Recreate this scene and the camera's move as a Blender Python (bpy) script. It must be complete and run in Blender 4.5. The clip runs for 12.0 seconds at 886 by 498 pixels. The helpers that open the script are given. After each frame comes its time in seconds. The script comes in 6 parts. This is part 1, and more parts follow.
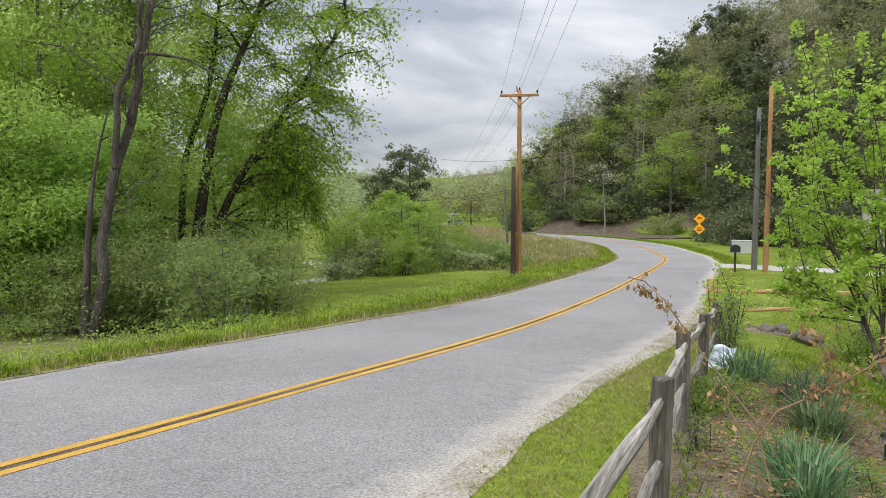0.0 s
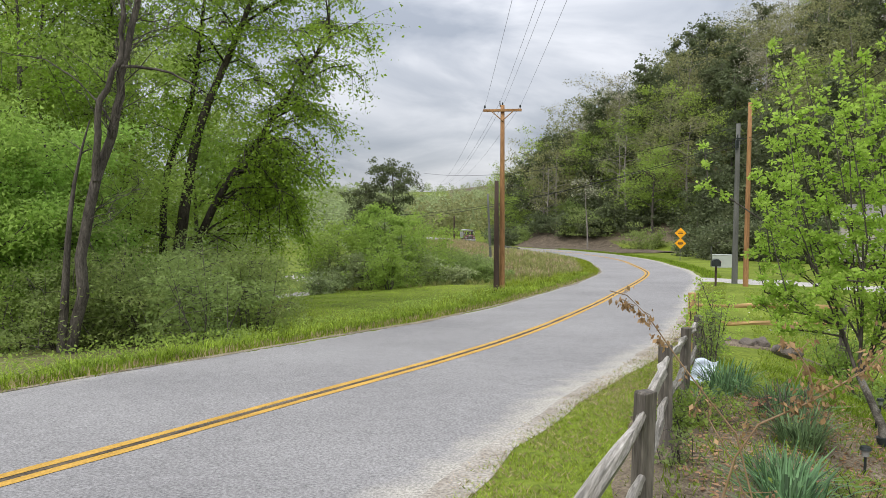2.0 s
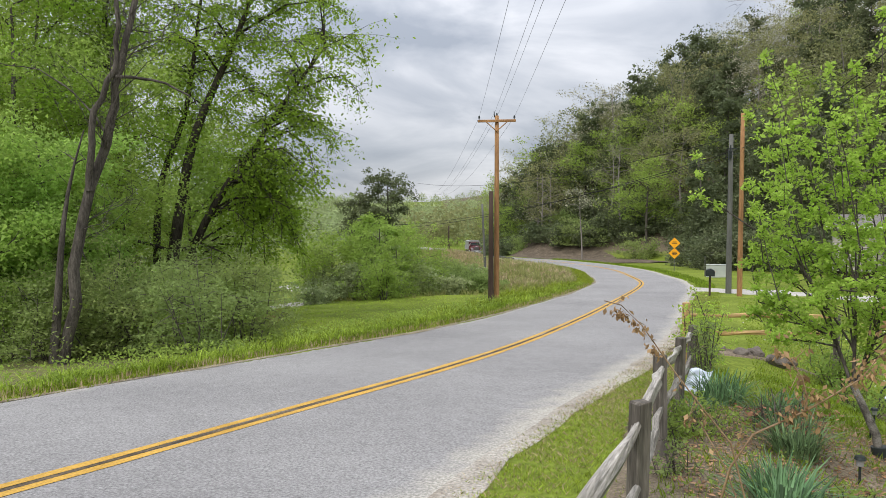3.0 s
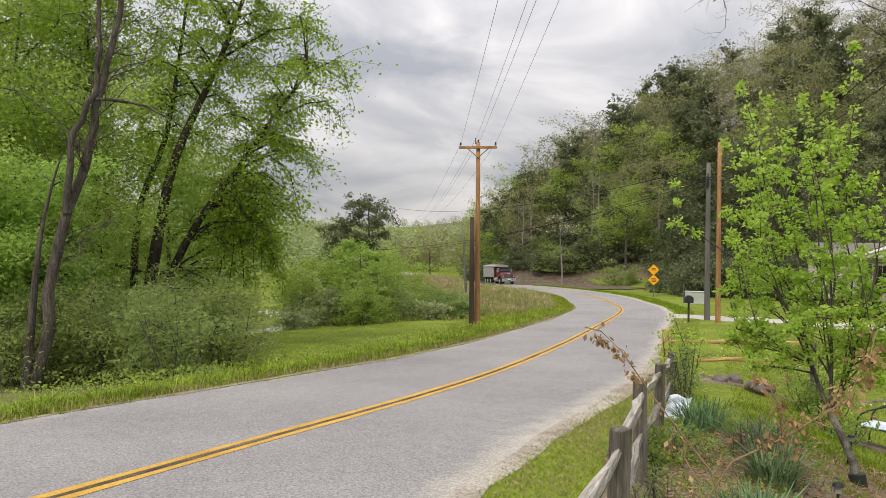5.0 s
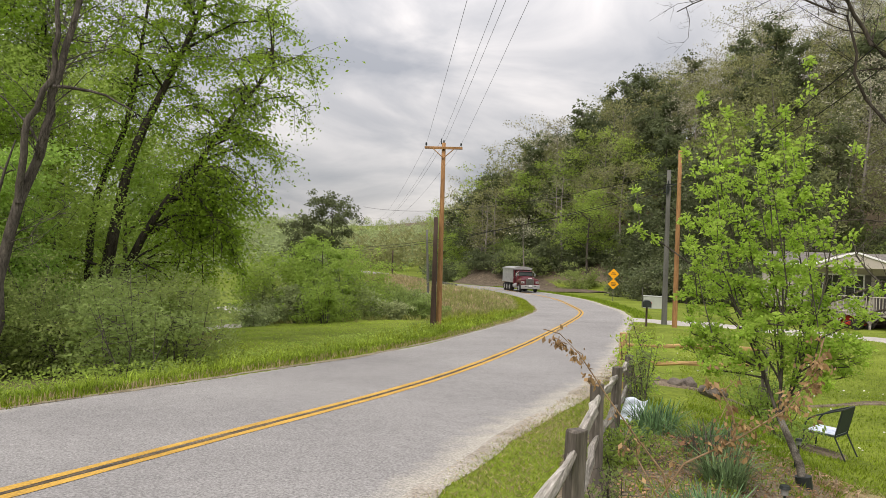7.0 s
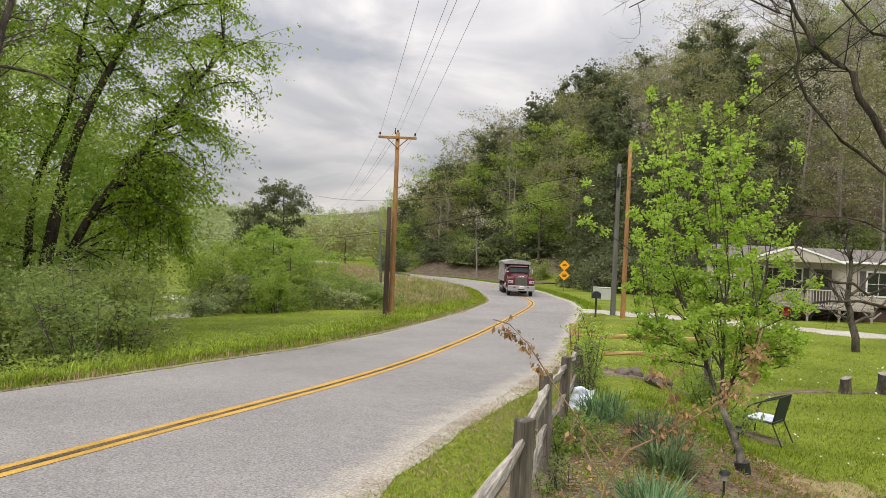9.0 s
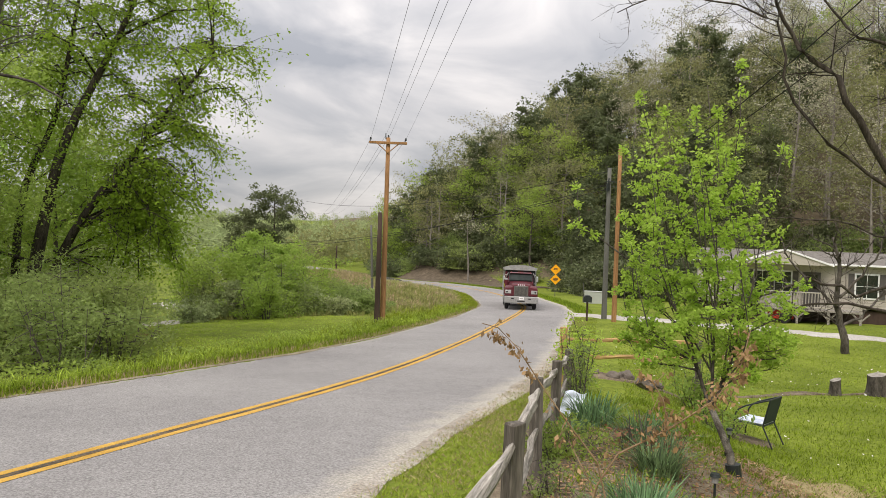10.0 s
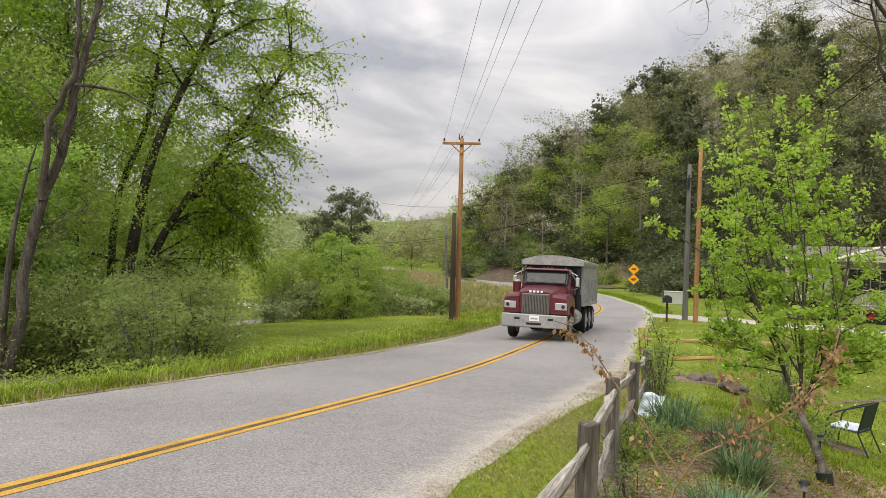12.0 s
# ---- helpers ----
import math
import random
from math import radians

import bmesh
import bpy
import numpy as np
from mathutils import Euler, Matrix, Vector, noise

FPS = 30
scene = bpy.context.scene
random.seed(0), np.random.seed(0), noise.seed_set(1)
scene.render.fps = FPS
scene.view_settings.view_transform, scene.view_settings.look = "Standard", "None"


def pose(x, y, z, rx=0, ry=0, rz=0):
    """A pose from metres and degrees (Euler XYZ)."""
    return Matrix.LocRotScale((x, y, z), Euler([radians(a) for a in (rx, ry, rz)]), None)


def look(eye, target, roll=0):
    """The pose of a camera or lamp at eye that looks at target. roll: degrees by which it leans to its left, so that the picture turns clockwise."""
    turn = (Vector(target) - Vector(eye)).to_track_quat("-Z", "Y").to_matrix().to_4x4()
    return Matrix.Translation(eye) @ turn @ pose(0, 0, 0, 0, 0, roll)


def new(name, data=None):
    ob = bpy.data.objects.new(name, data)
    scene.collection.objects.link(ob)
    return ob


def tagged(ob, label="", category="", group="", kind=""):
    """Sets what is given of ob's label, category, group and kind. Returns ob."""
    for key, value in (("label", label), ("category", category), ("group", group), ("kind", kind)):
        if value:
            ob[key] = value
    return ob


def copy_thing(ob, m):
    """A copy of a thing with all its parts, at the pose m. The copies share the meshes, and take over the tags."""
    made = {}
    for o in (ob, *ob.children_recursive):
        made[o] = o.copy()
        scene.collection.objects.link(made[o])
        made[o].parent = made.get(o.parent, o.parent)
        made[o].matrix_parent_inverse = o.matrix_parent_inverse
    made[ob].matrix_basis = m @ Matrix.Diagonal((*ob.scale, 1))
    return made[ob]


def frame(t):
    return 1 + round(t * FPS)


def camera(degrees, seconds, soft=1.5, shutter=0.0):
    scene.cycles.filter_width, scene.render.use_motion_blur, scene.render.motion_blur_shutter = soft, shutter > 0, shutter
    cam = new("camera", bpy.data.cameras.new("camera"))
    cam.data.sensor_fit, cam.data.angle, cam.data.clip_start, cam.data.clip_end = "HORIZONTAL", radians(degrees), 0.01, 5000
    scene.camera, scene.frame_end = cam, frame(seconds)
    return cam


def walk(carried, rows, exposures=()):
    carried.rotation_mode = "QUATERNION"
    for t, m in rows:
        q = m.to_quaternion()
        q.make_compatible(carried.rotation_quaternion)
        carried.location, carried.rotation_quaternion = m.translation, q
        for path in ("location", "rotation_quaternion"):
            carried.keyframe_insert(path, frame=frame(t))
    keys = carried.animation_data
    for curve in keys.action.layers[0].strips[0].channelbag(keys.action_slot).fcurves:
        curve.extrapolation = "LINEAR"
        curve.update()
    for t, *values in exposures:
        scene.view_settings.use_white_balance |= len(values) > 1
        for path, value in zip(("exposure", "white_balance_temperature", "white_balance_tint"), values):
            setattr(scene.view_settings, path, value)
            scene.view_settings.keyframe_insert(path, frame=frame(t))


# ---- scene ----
cam = camera(64.2, 12.0, soft=0.55)
EYE = 1.75
PATH = [  # seconds, x, z, yaw, pitch, roll
    (0.0, 0.0, 0.0, 0.25, -4.87, 0.26), (0.5, 0.0, 0.0, -0.14, -4.76, 0.17), (1.0, 0.0, 0.0, -0.64, -4.51, 0.03),
    (1.5, 0.0, 0.0, -0.93, -4.21, 0.08), (2.0, 0.0, 0.0, -1.10, -3.74, 0.10), (2.5, 0.0, 0.0, -1.22, -3.41, 0.15),
    (3.0, 0.0, 0.0, -1.54, -2.92, 0.12), (5.0, 0.0, 0.0, -3.07, -0.86, -0.29), (5.5, 0.0, 0.0, -3.48, -0.68, -0.50),
    (6.0, 0.0, 0.0, -4.07, -0.57, -0.78), (6.5, 0.0, 0.0, -4.94, -0.63, -1.22), (7.0, 0.007, 0.0, -6.03, -0.81, -1.70),
    (9.0, 0.018, 0.0, -9.81, -1.46, -2.30), (9.5, 0.028, -0.002, -10.24, -1.22, -2.14), (10.0, 0.033, -0.004, -10.51, -1.03, -1.99),
    (10.5, 0.034, -0.005, -10.60, -0.96, -1.90), (11.0, 0.043, -0.008, -9.84, -1.12, -1.70),
    (11.5, 0.053, -0.013, -7.93, -1.15, -1.59), (12.0, 0.056, -0.02, -4.46, -1.17, -1.46)]
walk(cam, [(t, pose(x, 0, EYE + z, 90 + p, r, y)) for t, x, z, y, p, r in PATH], [(0.0, 0.54, 6350, 11.5), (3.2, 0.54, 6350, 11.5), (4.8, 0.5, 6900, 14), (12.0, 0.5, 7000, 14)])

# ---- world and light ----
world = bpy.data.worlds.new("overcast_sky")
scene.world = world
world.use_nodes = True
SUN_EL, SUN_AZ = 52.0, 215.0


def build_sky():
    nt = world.node_tree
    nt.nodes.clear()
    N, L = nt.nodes.new, nt.links.new

    def m(op, a, b=None, c=None):
        n = N("ShaderNodeMath")
        n.operation = op
        for k, v in enumerate((a, b, c)):
            if v is None:
                continue
            if isinstance(v, (int, float)):
                n.inputs[k].default_value = v
            else:
                L(v, n.inputs[k])
        return n.outputs[0]
    tc = N("ShaderNodeTexCoord")
    sep = N("ShaderNodeSeparateXYZ")
    L(tc.outputs["Generated"], sep.inputs[0])
    up = m("MAXIMUM", sep.outputs[2], 0.0)
    den = m("ADD", up, 0.34)
    comb = N("ShaderNodeCombineXYZ")
    L(m("DIVIDE", sep.outputs[0], den), comb.inputs[0])
    L(m("MULTIPLY", m("DIVIDE", sep.outputs[1], den), 1.25), comb.inputs[1])
    comb.inputs[2].default_value = 3.7
    n1 = N("ShaderNodeTexNoise")
    n1.inputs["Scale"].default_value = 2.0
    n1.inputs["Detail"].default_value = 7.0
    n1.inputs["Roughness"].default_value = 0.52
    n1.inputs["Distortion"].default_value = 0.55
    L(comb.outputs[0], n1.inputs["Vector"])
    ramp = N("ShaderNodeValToRGB")
    e = ramp.color_ramp.elements
    e[0].position, e[0].color = 0.34, (0.40, 0.435, 0.49, 1)
    e[1].position, e[1].color = 0.66, (0.86, 0.868, 0.885, 1)
    mid = ramp.color_ramp.elements.new(0.50)
    mid.color = (0.59, 0.615, 0.655, 1)
    L(n1.outputs[0], ramp.inputs[0])
    # overcast gradient: brighter towards the zenith
    grad = m("ADD", 0.60, m("MULTIPLY", m("POWER", up, 1.5), 2.1))
    cloud = N("ShaderNodeBackground")
    L(ramp.outputs[0], cloud.inputs[0])
    L(grad, cloud.inputs[1])
    sky = N("ShaderNodeTexSky")
    sky.sky_type = "NISHITA"
    sky.sun_disc = False
    sky.sun_elevation = radians(SUN_EL)
    sky.sun_rotation = radians(SUN_AZ)
    clear = N("ShaderNodeBackground")
    clear.inputs[1].default_value = 0.08
    L(sky.outputs[0], clear.inputs[0])
    mix = N("ShaderNodeMixShader")
    mix.inputs[0].default_value = 0.9
    L(clear.outputs[0], mix.inputs[1])
    L(cloud.outputs[0], mix.inputs[2])
    out = N("ShaderNodeOutputWorld")
    L(mix.outputs[0], out.inputs[0])


build_sky()
sun_data = bpy.data.lights.new("sun", "SUN")
sun_data.energy, sun_data.angle, sun_data.color = 1.5, radians(25), (1.0, 0.96, 0.9)
sun = new("sun", sun_data)
az, el = radians(SUN_AZ), radians(SUN_EL)
sun.matrix_world = look((0, 0, 60), (-math.sin(az) * math.cos(el), -math.cos(az) * math.cos(el), 60 - math.sin(el)))


# ---- materials ----
def material(name, colours, scale=4.0, rough=0.8, metal=0.0, bump=0.0, bump_scale=40.0, stretch=(1, 1, 1), spec=0.3, island=0.0, thin=0.0, fine=0.35, coat=0.0, grain=None, wear=None):
    """A surface with two scales of mottling. colours: dark to light, linear RGB. island: brightness spread from piece to piece; thin: light passed through."""
    mat = bpy.data.materials.new(name)
    mat.use_nodes = True
    nt = mat.node_tree
    nt.nodes.clear()
    N, L = nt.nodes.new, nt.links.new
    out, bs = N("ShaderNodeOutputMaterial"), N("ShaderNodeBsdfPrincipled")
    tc, mp = N("ShaderNodeTexCoord"), N("ShaderNodeMapping")
    mp.inputs["Scale"].default_value = stretch
    L(tc.outputs["Object"], mp.inputs[0])
    a, b = N("ShaderNodeTexNoise"), N("ShaderNodeTexNoise")
    a.inputs["Scale"].default_value, a.inputs["Detail"].default_value = scale, 5
    b.inputs["Scale"].default_value, b.inputs["Detail"].default_value = scale * 14, 3
    L(mp.outputs[0], a.inputs["Vector"])
    L(mp.outputs[0], b.inputs["Vector"])
    mx = N("ShaderNodeMix")
    mx.data_type = "FLOAT"
    mx.inputs[0].default_value = fine
    L(a.outputs[0], mx.inputs[2])
    L(b.outputs[0], mx.inputs[3])
    ramp = N("ShaderNodeValToRGB")
    els = ramp.color_ramp.elements
    n = len(colours)
    for k, c in enumerate(colours):
        p = 0.32 + 0.36 * k / max(1, n - 1)
        if k == 0:
            e = els[0]
        elif k == n - 1:
            e = els[1]
        else:
            e = els.new(p)
        e.position, e.color = p, (*c, 1)
    L(mx.outputs[0], ramp.inputs[0])
    col = ramp.outputs[0]
    if wear:
        at, nz, ad, mr0, mw = N("ShaderNodeAttribute"), N("ShaderNodeTexNoise"), N("ShaderNodeMath"), N("ShaderNodeMapRange"), N("ShaderNodeMix")
        at.attribute_name = "wear"
        nz.inputs["Scale"].default_value, nz.inputs["Detail"].default_value = 2.6, 8
        L(mp.outputs[0], nz.inputs["Vector"])
        ad.operation = "ADD"
        L(at.outputs["Fac"], ad.inputs[0])
        L(nz.outputs[0], ad.inputs[1])
        mr0.inputs[1].default_value, mr0.inputs[2].default_value = 0.72, 1.3
        L(ad.outputs[0], mr0.inputs[0])
        mw.data_type = "RGBA"
        mw.inputs[7].default_value = (*wear, 1)
        L(mr0.outputs[0], mw.inputs[0])
        L(col, mw.inputs[6])
        col = mw.outputs[2]
    if grain:
        gn, gr, gm = N("ShaderNodeTexNoise"), N("ShaderNodeMapRange"), N("ShaderNodeMix")
        gn.inputs["Scale"].default_value, gn.inputs["Detail"].default_value, gn.inputs["Roughness"].default_value = grain[0], 3, 0.7
        L(mp.outputs[0], gn.inputs["Vector"])
        gr.inputs[1].default_value, gr.inputs[2].default_value = 0.3, 0.7
        gr.inputs[3].default_value, gr.inputs[4].default_value = 1 - grain[1], 1 + grain[1]
        L(gn.outputs[0], gr.inputs[0])
        gm.data_type, gm.blend_type = "RGBA", "MULTIPLY"
        gm.inputs[0].default_value = 1.0
        L(col, gm.inputs[6])
        L(gr.outputs[0], gm.inputs[7])
        col = gm.outputs[2]
    if island:
        hsv, geo, oi = N("ShaderNodeHueSaturation"), N("ShaderNodeNewGeometry"), N("ShaderNodeObjectInfo")
        mr, mh = N("ShaderNodeMapRange"), N("ShaderNodeMapRange")
        mr.inputs[3].default_value, mr.inputs[4].default_value = 1 - island, 1 + island
        mh.inputs[3].default_value, mh.inputs[4].default_value = 0.5 - 0.045 * island, 0.5 + 0.03 * island
        L(geo.outputs["Random Per Island"], mr.inputs[0])
        L(oi.outputs["Random"], mh.inputs[0])
        L(mr.outputs[0], hsv.inputs["Value"])
        L(mh.outputs[0], hsv.inputs["Hue"])
        L(col, hsv.inputs["Color"])
        col = hsv.outputs[0]
    L(col, bs.inputs["Base Color"])
    bs.inputs["Roughness"].default_value, bs.inputs["Metallic"].default_value = rough, metal
    bs.inputs["Specular IOR Level"].default_value = spec
    bs.inputs["Coat Weight"].default_value = coat
    if bump:
        bn, bp = N("ShaderNodeTexNoise"), N("ShaderNodeBump")
        bn.inputs["Scale"].default_value, bn.inputs["Detail"].default_value = bump_scale, 4
        bp.inputs["Strength"].default_value, bp.inputs["Distance"].default_value = bump, 0.02
        L(mp.outputs[0], bn.inputs["Vector"])
        L(bn.outputs[0], bp.inputs["Height"])
        L(bp.outputs[0], bs.inputs["Normal"])
    if thin:
        tr, ms = N("ShaderNodeBsdfTranslucent"), N("ShaderNodeMixShader")
        ms.inputs[0].default_value = thin
        L(col, tr.inputs[0])
        L(bs.outputs[0], ms.inputs[1])
        L(tr.outputs[0], ms.inputs[2])
        L(ms.outputs[0], out.inputs[0])
    else:
        L(bs.outputs[0], out.inputs[0])
    return mat


def leafy(name, dark, light, thin=0.45, spread=0.45):
    return material(name, [dark, light], 0.5, 0.6, spec=0.25, island=spread, thin=thin)


M_GRASS = material("grass_turf", [(0.08, 0.11, 0.013), (0.128, 0.17, 0.02), (0.19, 0.235, 0.032)], 0.35, 0.9, bump=0.7, bump_scale=18, spec=0.1, grain=(14, 0.4), wear=(0.13, 0.105, 0.07))
M_ASPHALT = material("worn_asphalt", [(0.203, 0.195, 0.191), (0.245, 0.236, 0.231), (0.282, 0.272, 0.263)], 0.3, 0.88, bump=0.6, bump_scale=90, spec=0.2, fine=0.3, grain=(40, 0.5), wear=(0.37, 0.345, 0.30))
M_SEAM = material("dark_road_seam", [(0.03, 0.024, 0.018), (0.075, 0.055, 0.035), (0.16, 0.12, 0.075)], 3.0, 0.9, grain=(30, 0.5))
M_LINE = material("yellow_road_paint", [(0.38, 0.215, 0.035), (0.55, 0.325, 0.06)], 2.0, 0.7, bump=0.2, bump_scale=60, grain=(40, 0.3))
M_GRIT = material("sandy_road_grit", [(0.20, 0.165, 0.125), (0.34, 0.30, 0.25), (0.45, 0.42, 0.37)], 1.6, 0.95, bump=0.8, bump_scale=45, spec=0.1, grain=(34, 0.45))
M_DIRT = material("dry_verge_dirt", [(0.12, 0.10, 0.06), (0.21, 0.18, 0.115), (0.30, 0.26, 0.18)], 2.5, 0.95, bump=0.8, bump_scale=40, spec=0.1, grain=(30, 0.5))
M_GRAVEL = material("pale_gravel", [(0.30, 0.28, 0.25), (0.46, 0.435, 0.395)], 1.5, 0.95, bump=0.6, bump_scale=30, spec=0.1, grain=(20, 0.3))
M_MULCH = material("garden_soil", [(0.06, 0.044, 0.028), (0.125, 0.095, 0.064), (0.24, 0.195, 0.14)], 3.0, 0.95, bump=1.0, bump_scale=26, spec=0.1, grain=(30, 0.5))
M_POLE_ORANGE = material("treated_pine_pole", [(0.20, 0.10, 0.042), (0.40, 0.215, 0.09)], 3.0, 0.8, bump=0.4, stretch=(1, 1, 0.12), grain=(20, 0.25))
M_POLE_DARK = material("creosoted_pole", [(0.035, 0.022, 0.017), (0.085, 0.055, 0.042)], 4.0, 0.85, bump=0.4, stretch=(1, 1, 0.12))
M_POLE_GREY = material("weathered_grey_pole", [(0.075, 0.075, 0.066), (0.16, 0.158, 0.14)], 4.0, 0.85, bump=0.4, stretch=(1, 1, 0.12))
M_FENCE = material("weathered_fence_wood", [(0.11, 0.092, 0.072), (0.29, 0.265, 0.225), (0.47, 0.44, 0.39)], 9.0, 0.85, bump=1.0, bump_scale=40, stretch=(1, 0.06, 1), grain=(30, 0.45))
M_POST = material("dark_weathered_post", [(0.045, 0.037, 0.03), (0.12, 0.10, 0.082), (0.20, 0.175, 0.145)], 7.0, 0.88, bump=1.0, bump_scale=30, stretch=(1, 1, 0.10), grain=(22, 0.4))
M_NEWWOOD = material("fresh_pine_rail", [(0.34, 0.21, 0.085), (0.52, 0.34, 0.15)], 4.0, 0.7, bump=0.4, stretch=(1, 0.15, 1), grain=(12, 0.3))
M_BARK = material("grey_brown_bark", [(0.036, 0.031, 0.026), (0.082, 0.071, 0.059), (0.14, 0.123, 0.103)], 5.0, 0.92, bump=1.0, bump_scale=22, stretch=(1, 1, 0.25), spec=0.1, grain=(26, 0.5))
M_BARK_DARK = material("dark_wet_bark", [(0.022, 0.018, 0.014), (0.05, 0.042, 0.034), (0.095, 0.08, 0.065)], 5.0, 0.92, bump=1.0, bump_scale=22, stretch=(1, 1, 0.25), spec=0.1, grain=(26, 0.5))
M_BARK_APPLE = material("rough_apple_bark", [(0.06, 0.052, 0.042), (0.15, 0.135, 0.11), (0.27, 0.25, 0.215)], 9.0, 0.92, bump=1.0, bump_scale=70, spec=0.1, grain=(60, 0.4))
M_BARK_PALE = material("pale_bark", [(0.17, 0.15, 0.13), (0.31, 0.28, 0.25)], 5.0, 0.92, bump=0.8, bump_scale=22, stretch=(1, 1, 0.3), spec=0.1)
M_LEAF_MAPLE = leafy("maple_leaves", (0.205, 0.335, 0.03), (0.30, 0.44, 0.052), 0.68, 0.18)
M_LEAF_SPRING = leafy("spring_leaves", (0.26, 0.37, 0.065), (0.38, 0.49, 0.11), 0.66, 0.2)
M_LEAF_APPLE = leafy("young_apple_leaves", (0.34, 0.485, 0.06), (0.53, 0.67, 0.14), 0.66, 0.25)
M_LEAF_FRESH = leafy("fresh_sapling_leaves", (0.30, 0.45, 0.085), (0.44, 0.59, 0.15), 0.66, 0.2)
M_LEAF_DULL = leafy("shrub_leaves", (0.225, 0.30, 0.09), (0.355, 0.43, 0.145), 0.68, 0.22)
M_LEAF_PINE = leafy("pine_needles", (0.095, 0.118, 0.052), (0.155, 0.182, 0.085), 0.45, 0.3)
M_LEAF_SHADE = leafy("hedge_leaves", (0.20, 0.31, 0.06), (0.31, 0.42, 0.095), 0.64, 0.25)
M_LEAF_OLIVE = leafy("budding_olive_leaves", (0.20, 0.215, 0.085), (0.31, 0.32, 0.135), 0.5, 0.3)
# leaf green paled and blued to paint in haze; some bank bushes share it
M_LEAF_FAR = leafy("haze_tinted_leaves", (0.26, 0.32, 0.14), (0.38, 0.43, 0.21), 0.55, 0.3)
M_LITTER = material("leaf_litter_earth", [(0.06, 0.048, 0.034), (0.11, 0.09, 0.066), (0.165, 0.13, 0.092)], 1.2, 0.95, bump=1.0, bump_scale=9, spec=0.1, grain=(6, 0.5))
M_THATCH = material("dry_lawn_thatch", [(0.16, 0.17, 0.05), (0.28, 0.22, 0.11), (0.38, 0.29, 0.17)], 4.0, 0.95, bump=0.8, bump_scale=30, spec=0.1)
M_CANE = material("brown_bramble_cane", [(0.15, 0.09, 0.05), (0.34, 0.23, 0.13)], 8.0, 0.7, bump=0.3)
M_MESHCLOTH = material("dark_green_mesh", [(0.02, 0.032, 0.026), (0.035, 0.05, 0.042)], 30.0, 0.7)
M_CUSHION = material("blue_white_cushion", [(0.35, 0.42, 0.60), (0.75, 0.78, 0.82)], 14.0, 0.85)
M_BOXGREY = material("pale_grey_cabinet", [(0.34, 0.36, 0.33), (0.44, 0.46, 0.42)], 2.0, 0.6)
M_SHUTTER = material("dark_shutters", [(0.07, 0.065, 0.06), (0.11, 0.10, 0.095)], 4.0, 0.7)
M_LEAF_PALE = leafy("pale_budding_leaves", (0.32, 0.32, 0.20), (0.46, 0.45, 0.32), 0.4)
M_DRY = leafy("dry_brown_leaves", (0.22, 0.12, 0.055), (0.46, 0.30, 0.16), 0.4)
M_BLADE = leafy("grass_blades", (0.15, 0.215, 0.015), (0.25, 0.32, 0.028), 0.4, 0.5)
M_FIELD = leafy("meadow_blades", (0.27, 0.35, 0.035), (0.41, 0.49, 0.07), 0.45, 0.4)
M_STRAW = leafy("dry_straw", (0.32, 0.245, 0.135), (0.52, 0.41, 0.255), 0.35)
M_BANK = leafy("rough_bank_grass", (0.23, 0.255, 0.075), (0.37, 0.365, 0.14), 0.5, 0.3)
M_DAFF = leafy("daffodil_leaves", (0.065, 0.13, 0.05), (0.19, 0.29, 0.13), 0.3, 0.6)
M_TRUCK_RED = material("maroon_truck_paint", [(0.075, 0.009, 0.015), (0.12, 0.016, 0.024)], 2.0, 0.42, spec=0.4, coat=0.15, grain=(7, 0.2))
M_GRILLE = material("dull_grille_steel", [(0.13, 0.12, 0.105), (0.21, 0.20, 0.18)], 6.0, 0.45, 0.4)
M_STEEL = material("dusty_aluminium", [(0.24, 0.24, 0.235), (0.38, 0.38, 0.37)], 2.5, 0.5, 0.25, spec=0.5, grain=(9, 0.2))
M_CHROME = material("dull_chrome", [(0.55, 0.55, 0.55), (0.7, 0.7, 0.7)], 3.0, 0.3, 0.9)
M_BLACK = material("black_rubber", [(0.012, 0.012, 0.012), (0.03, 0.03, 0.03)], 5.0, 0.8)
M_DARKGLASS = material("dark_window_glass", [(0.012, 0.014, 0.016), (0.025, 0.03, 0.032)], 1.0, 0.08, spec=0.6)
M_WINDSHIELD = material("dusty_windshield", [(0.02, 0.026, 0.026), (0.045, 0.055, 0.052)], 2.0, 0.1, spec=0.1)
M_WHITE = material("white_paint", [(0.72, 0.72, 0.72), (0.82, 0.82, 0.82)], 3.0, 0.6)
M_SHEET = material("bluish_white_plastic", [(0.62, 0.68, 0.80), (0.72, 0.77, 0.86)], 3.0, 0.4)
M_SIGN = material("yellow_sign_sheeting", [(0.78, 0.33, 0.01), (0.85, 0.39, 0.015)], 3.0, 0.45)
M_SIDING = material("beige_vinyl_siding", [(0.40, 0.365, 0.32), (0.48, 0.44, 0.385)], 1.0, 0.6)
M_ROOF = material("grey_shingles", [(0.13, 0.12, 0.11), (0.20, 0.185, 0.165)], 3.0, 0.95, spec=0.05, bump=0.4, grain=(8, 0.3))
M_METAL_BLACK = material("black_painted_metal", [(0.014, 0.018, 0.017), (0.03, 0.036, 0.034)], 6.0, 0.45)
M_STONE = material("garden_stone", [(0.085, 0.07, 0.058), (0.19, 0.16, 0.135)], 5.0, 0.9, bump=0.7)
M_RED = material("red_enamel", [(0.45, 0.03, 0.02), (0.55, 0.05, 0.03)], 4.0, 0.4)
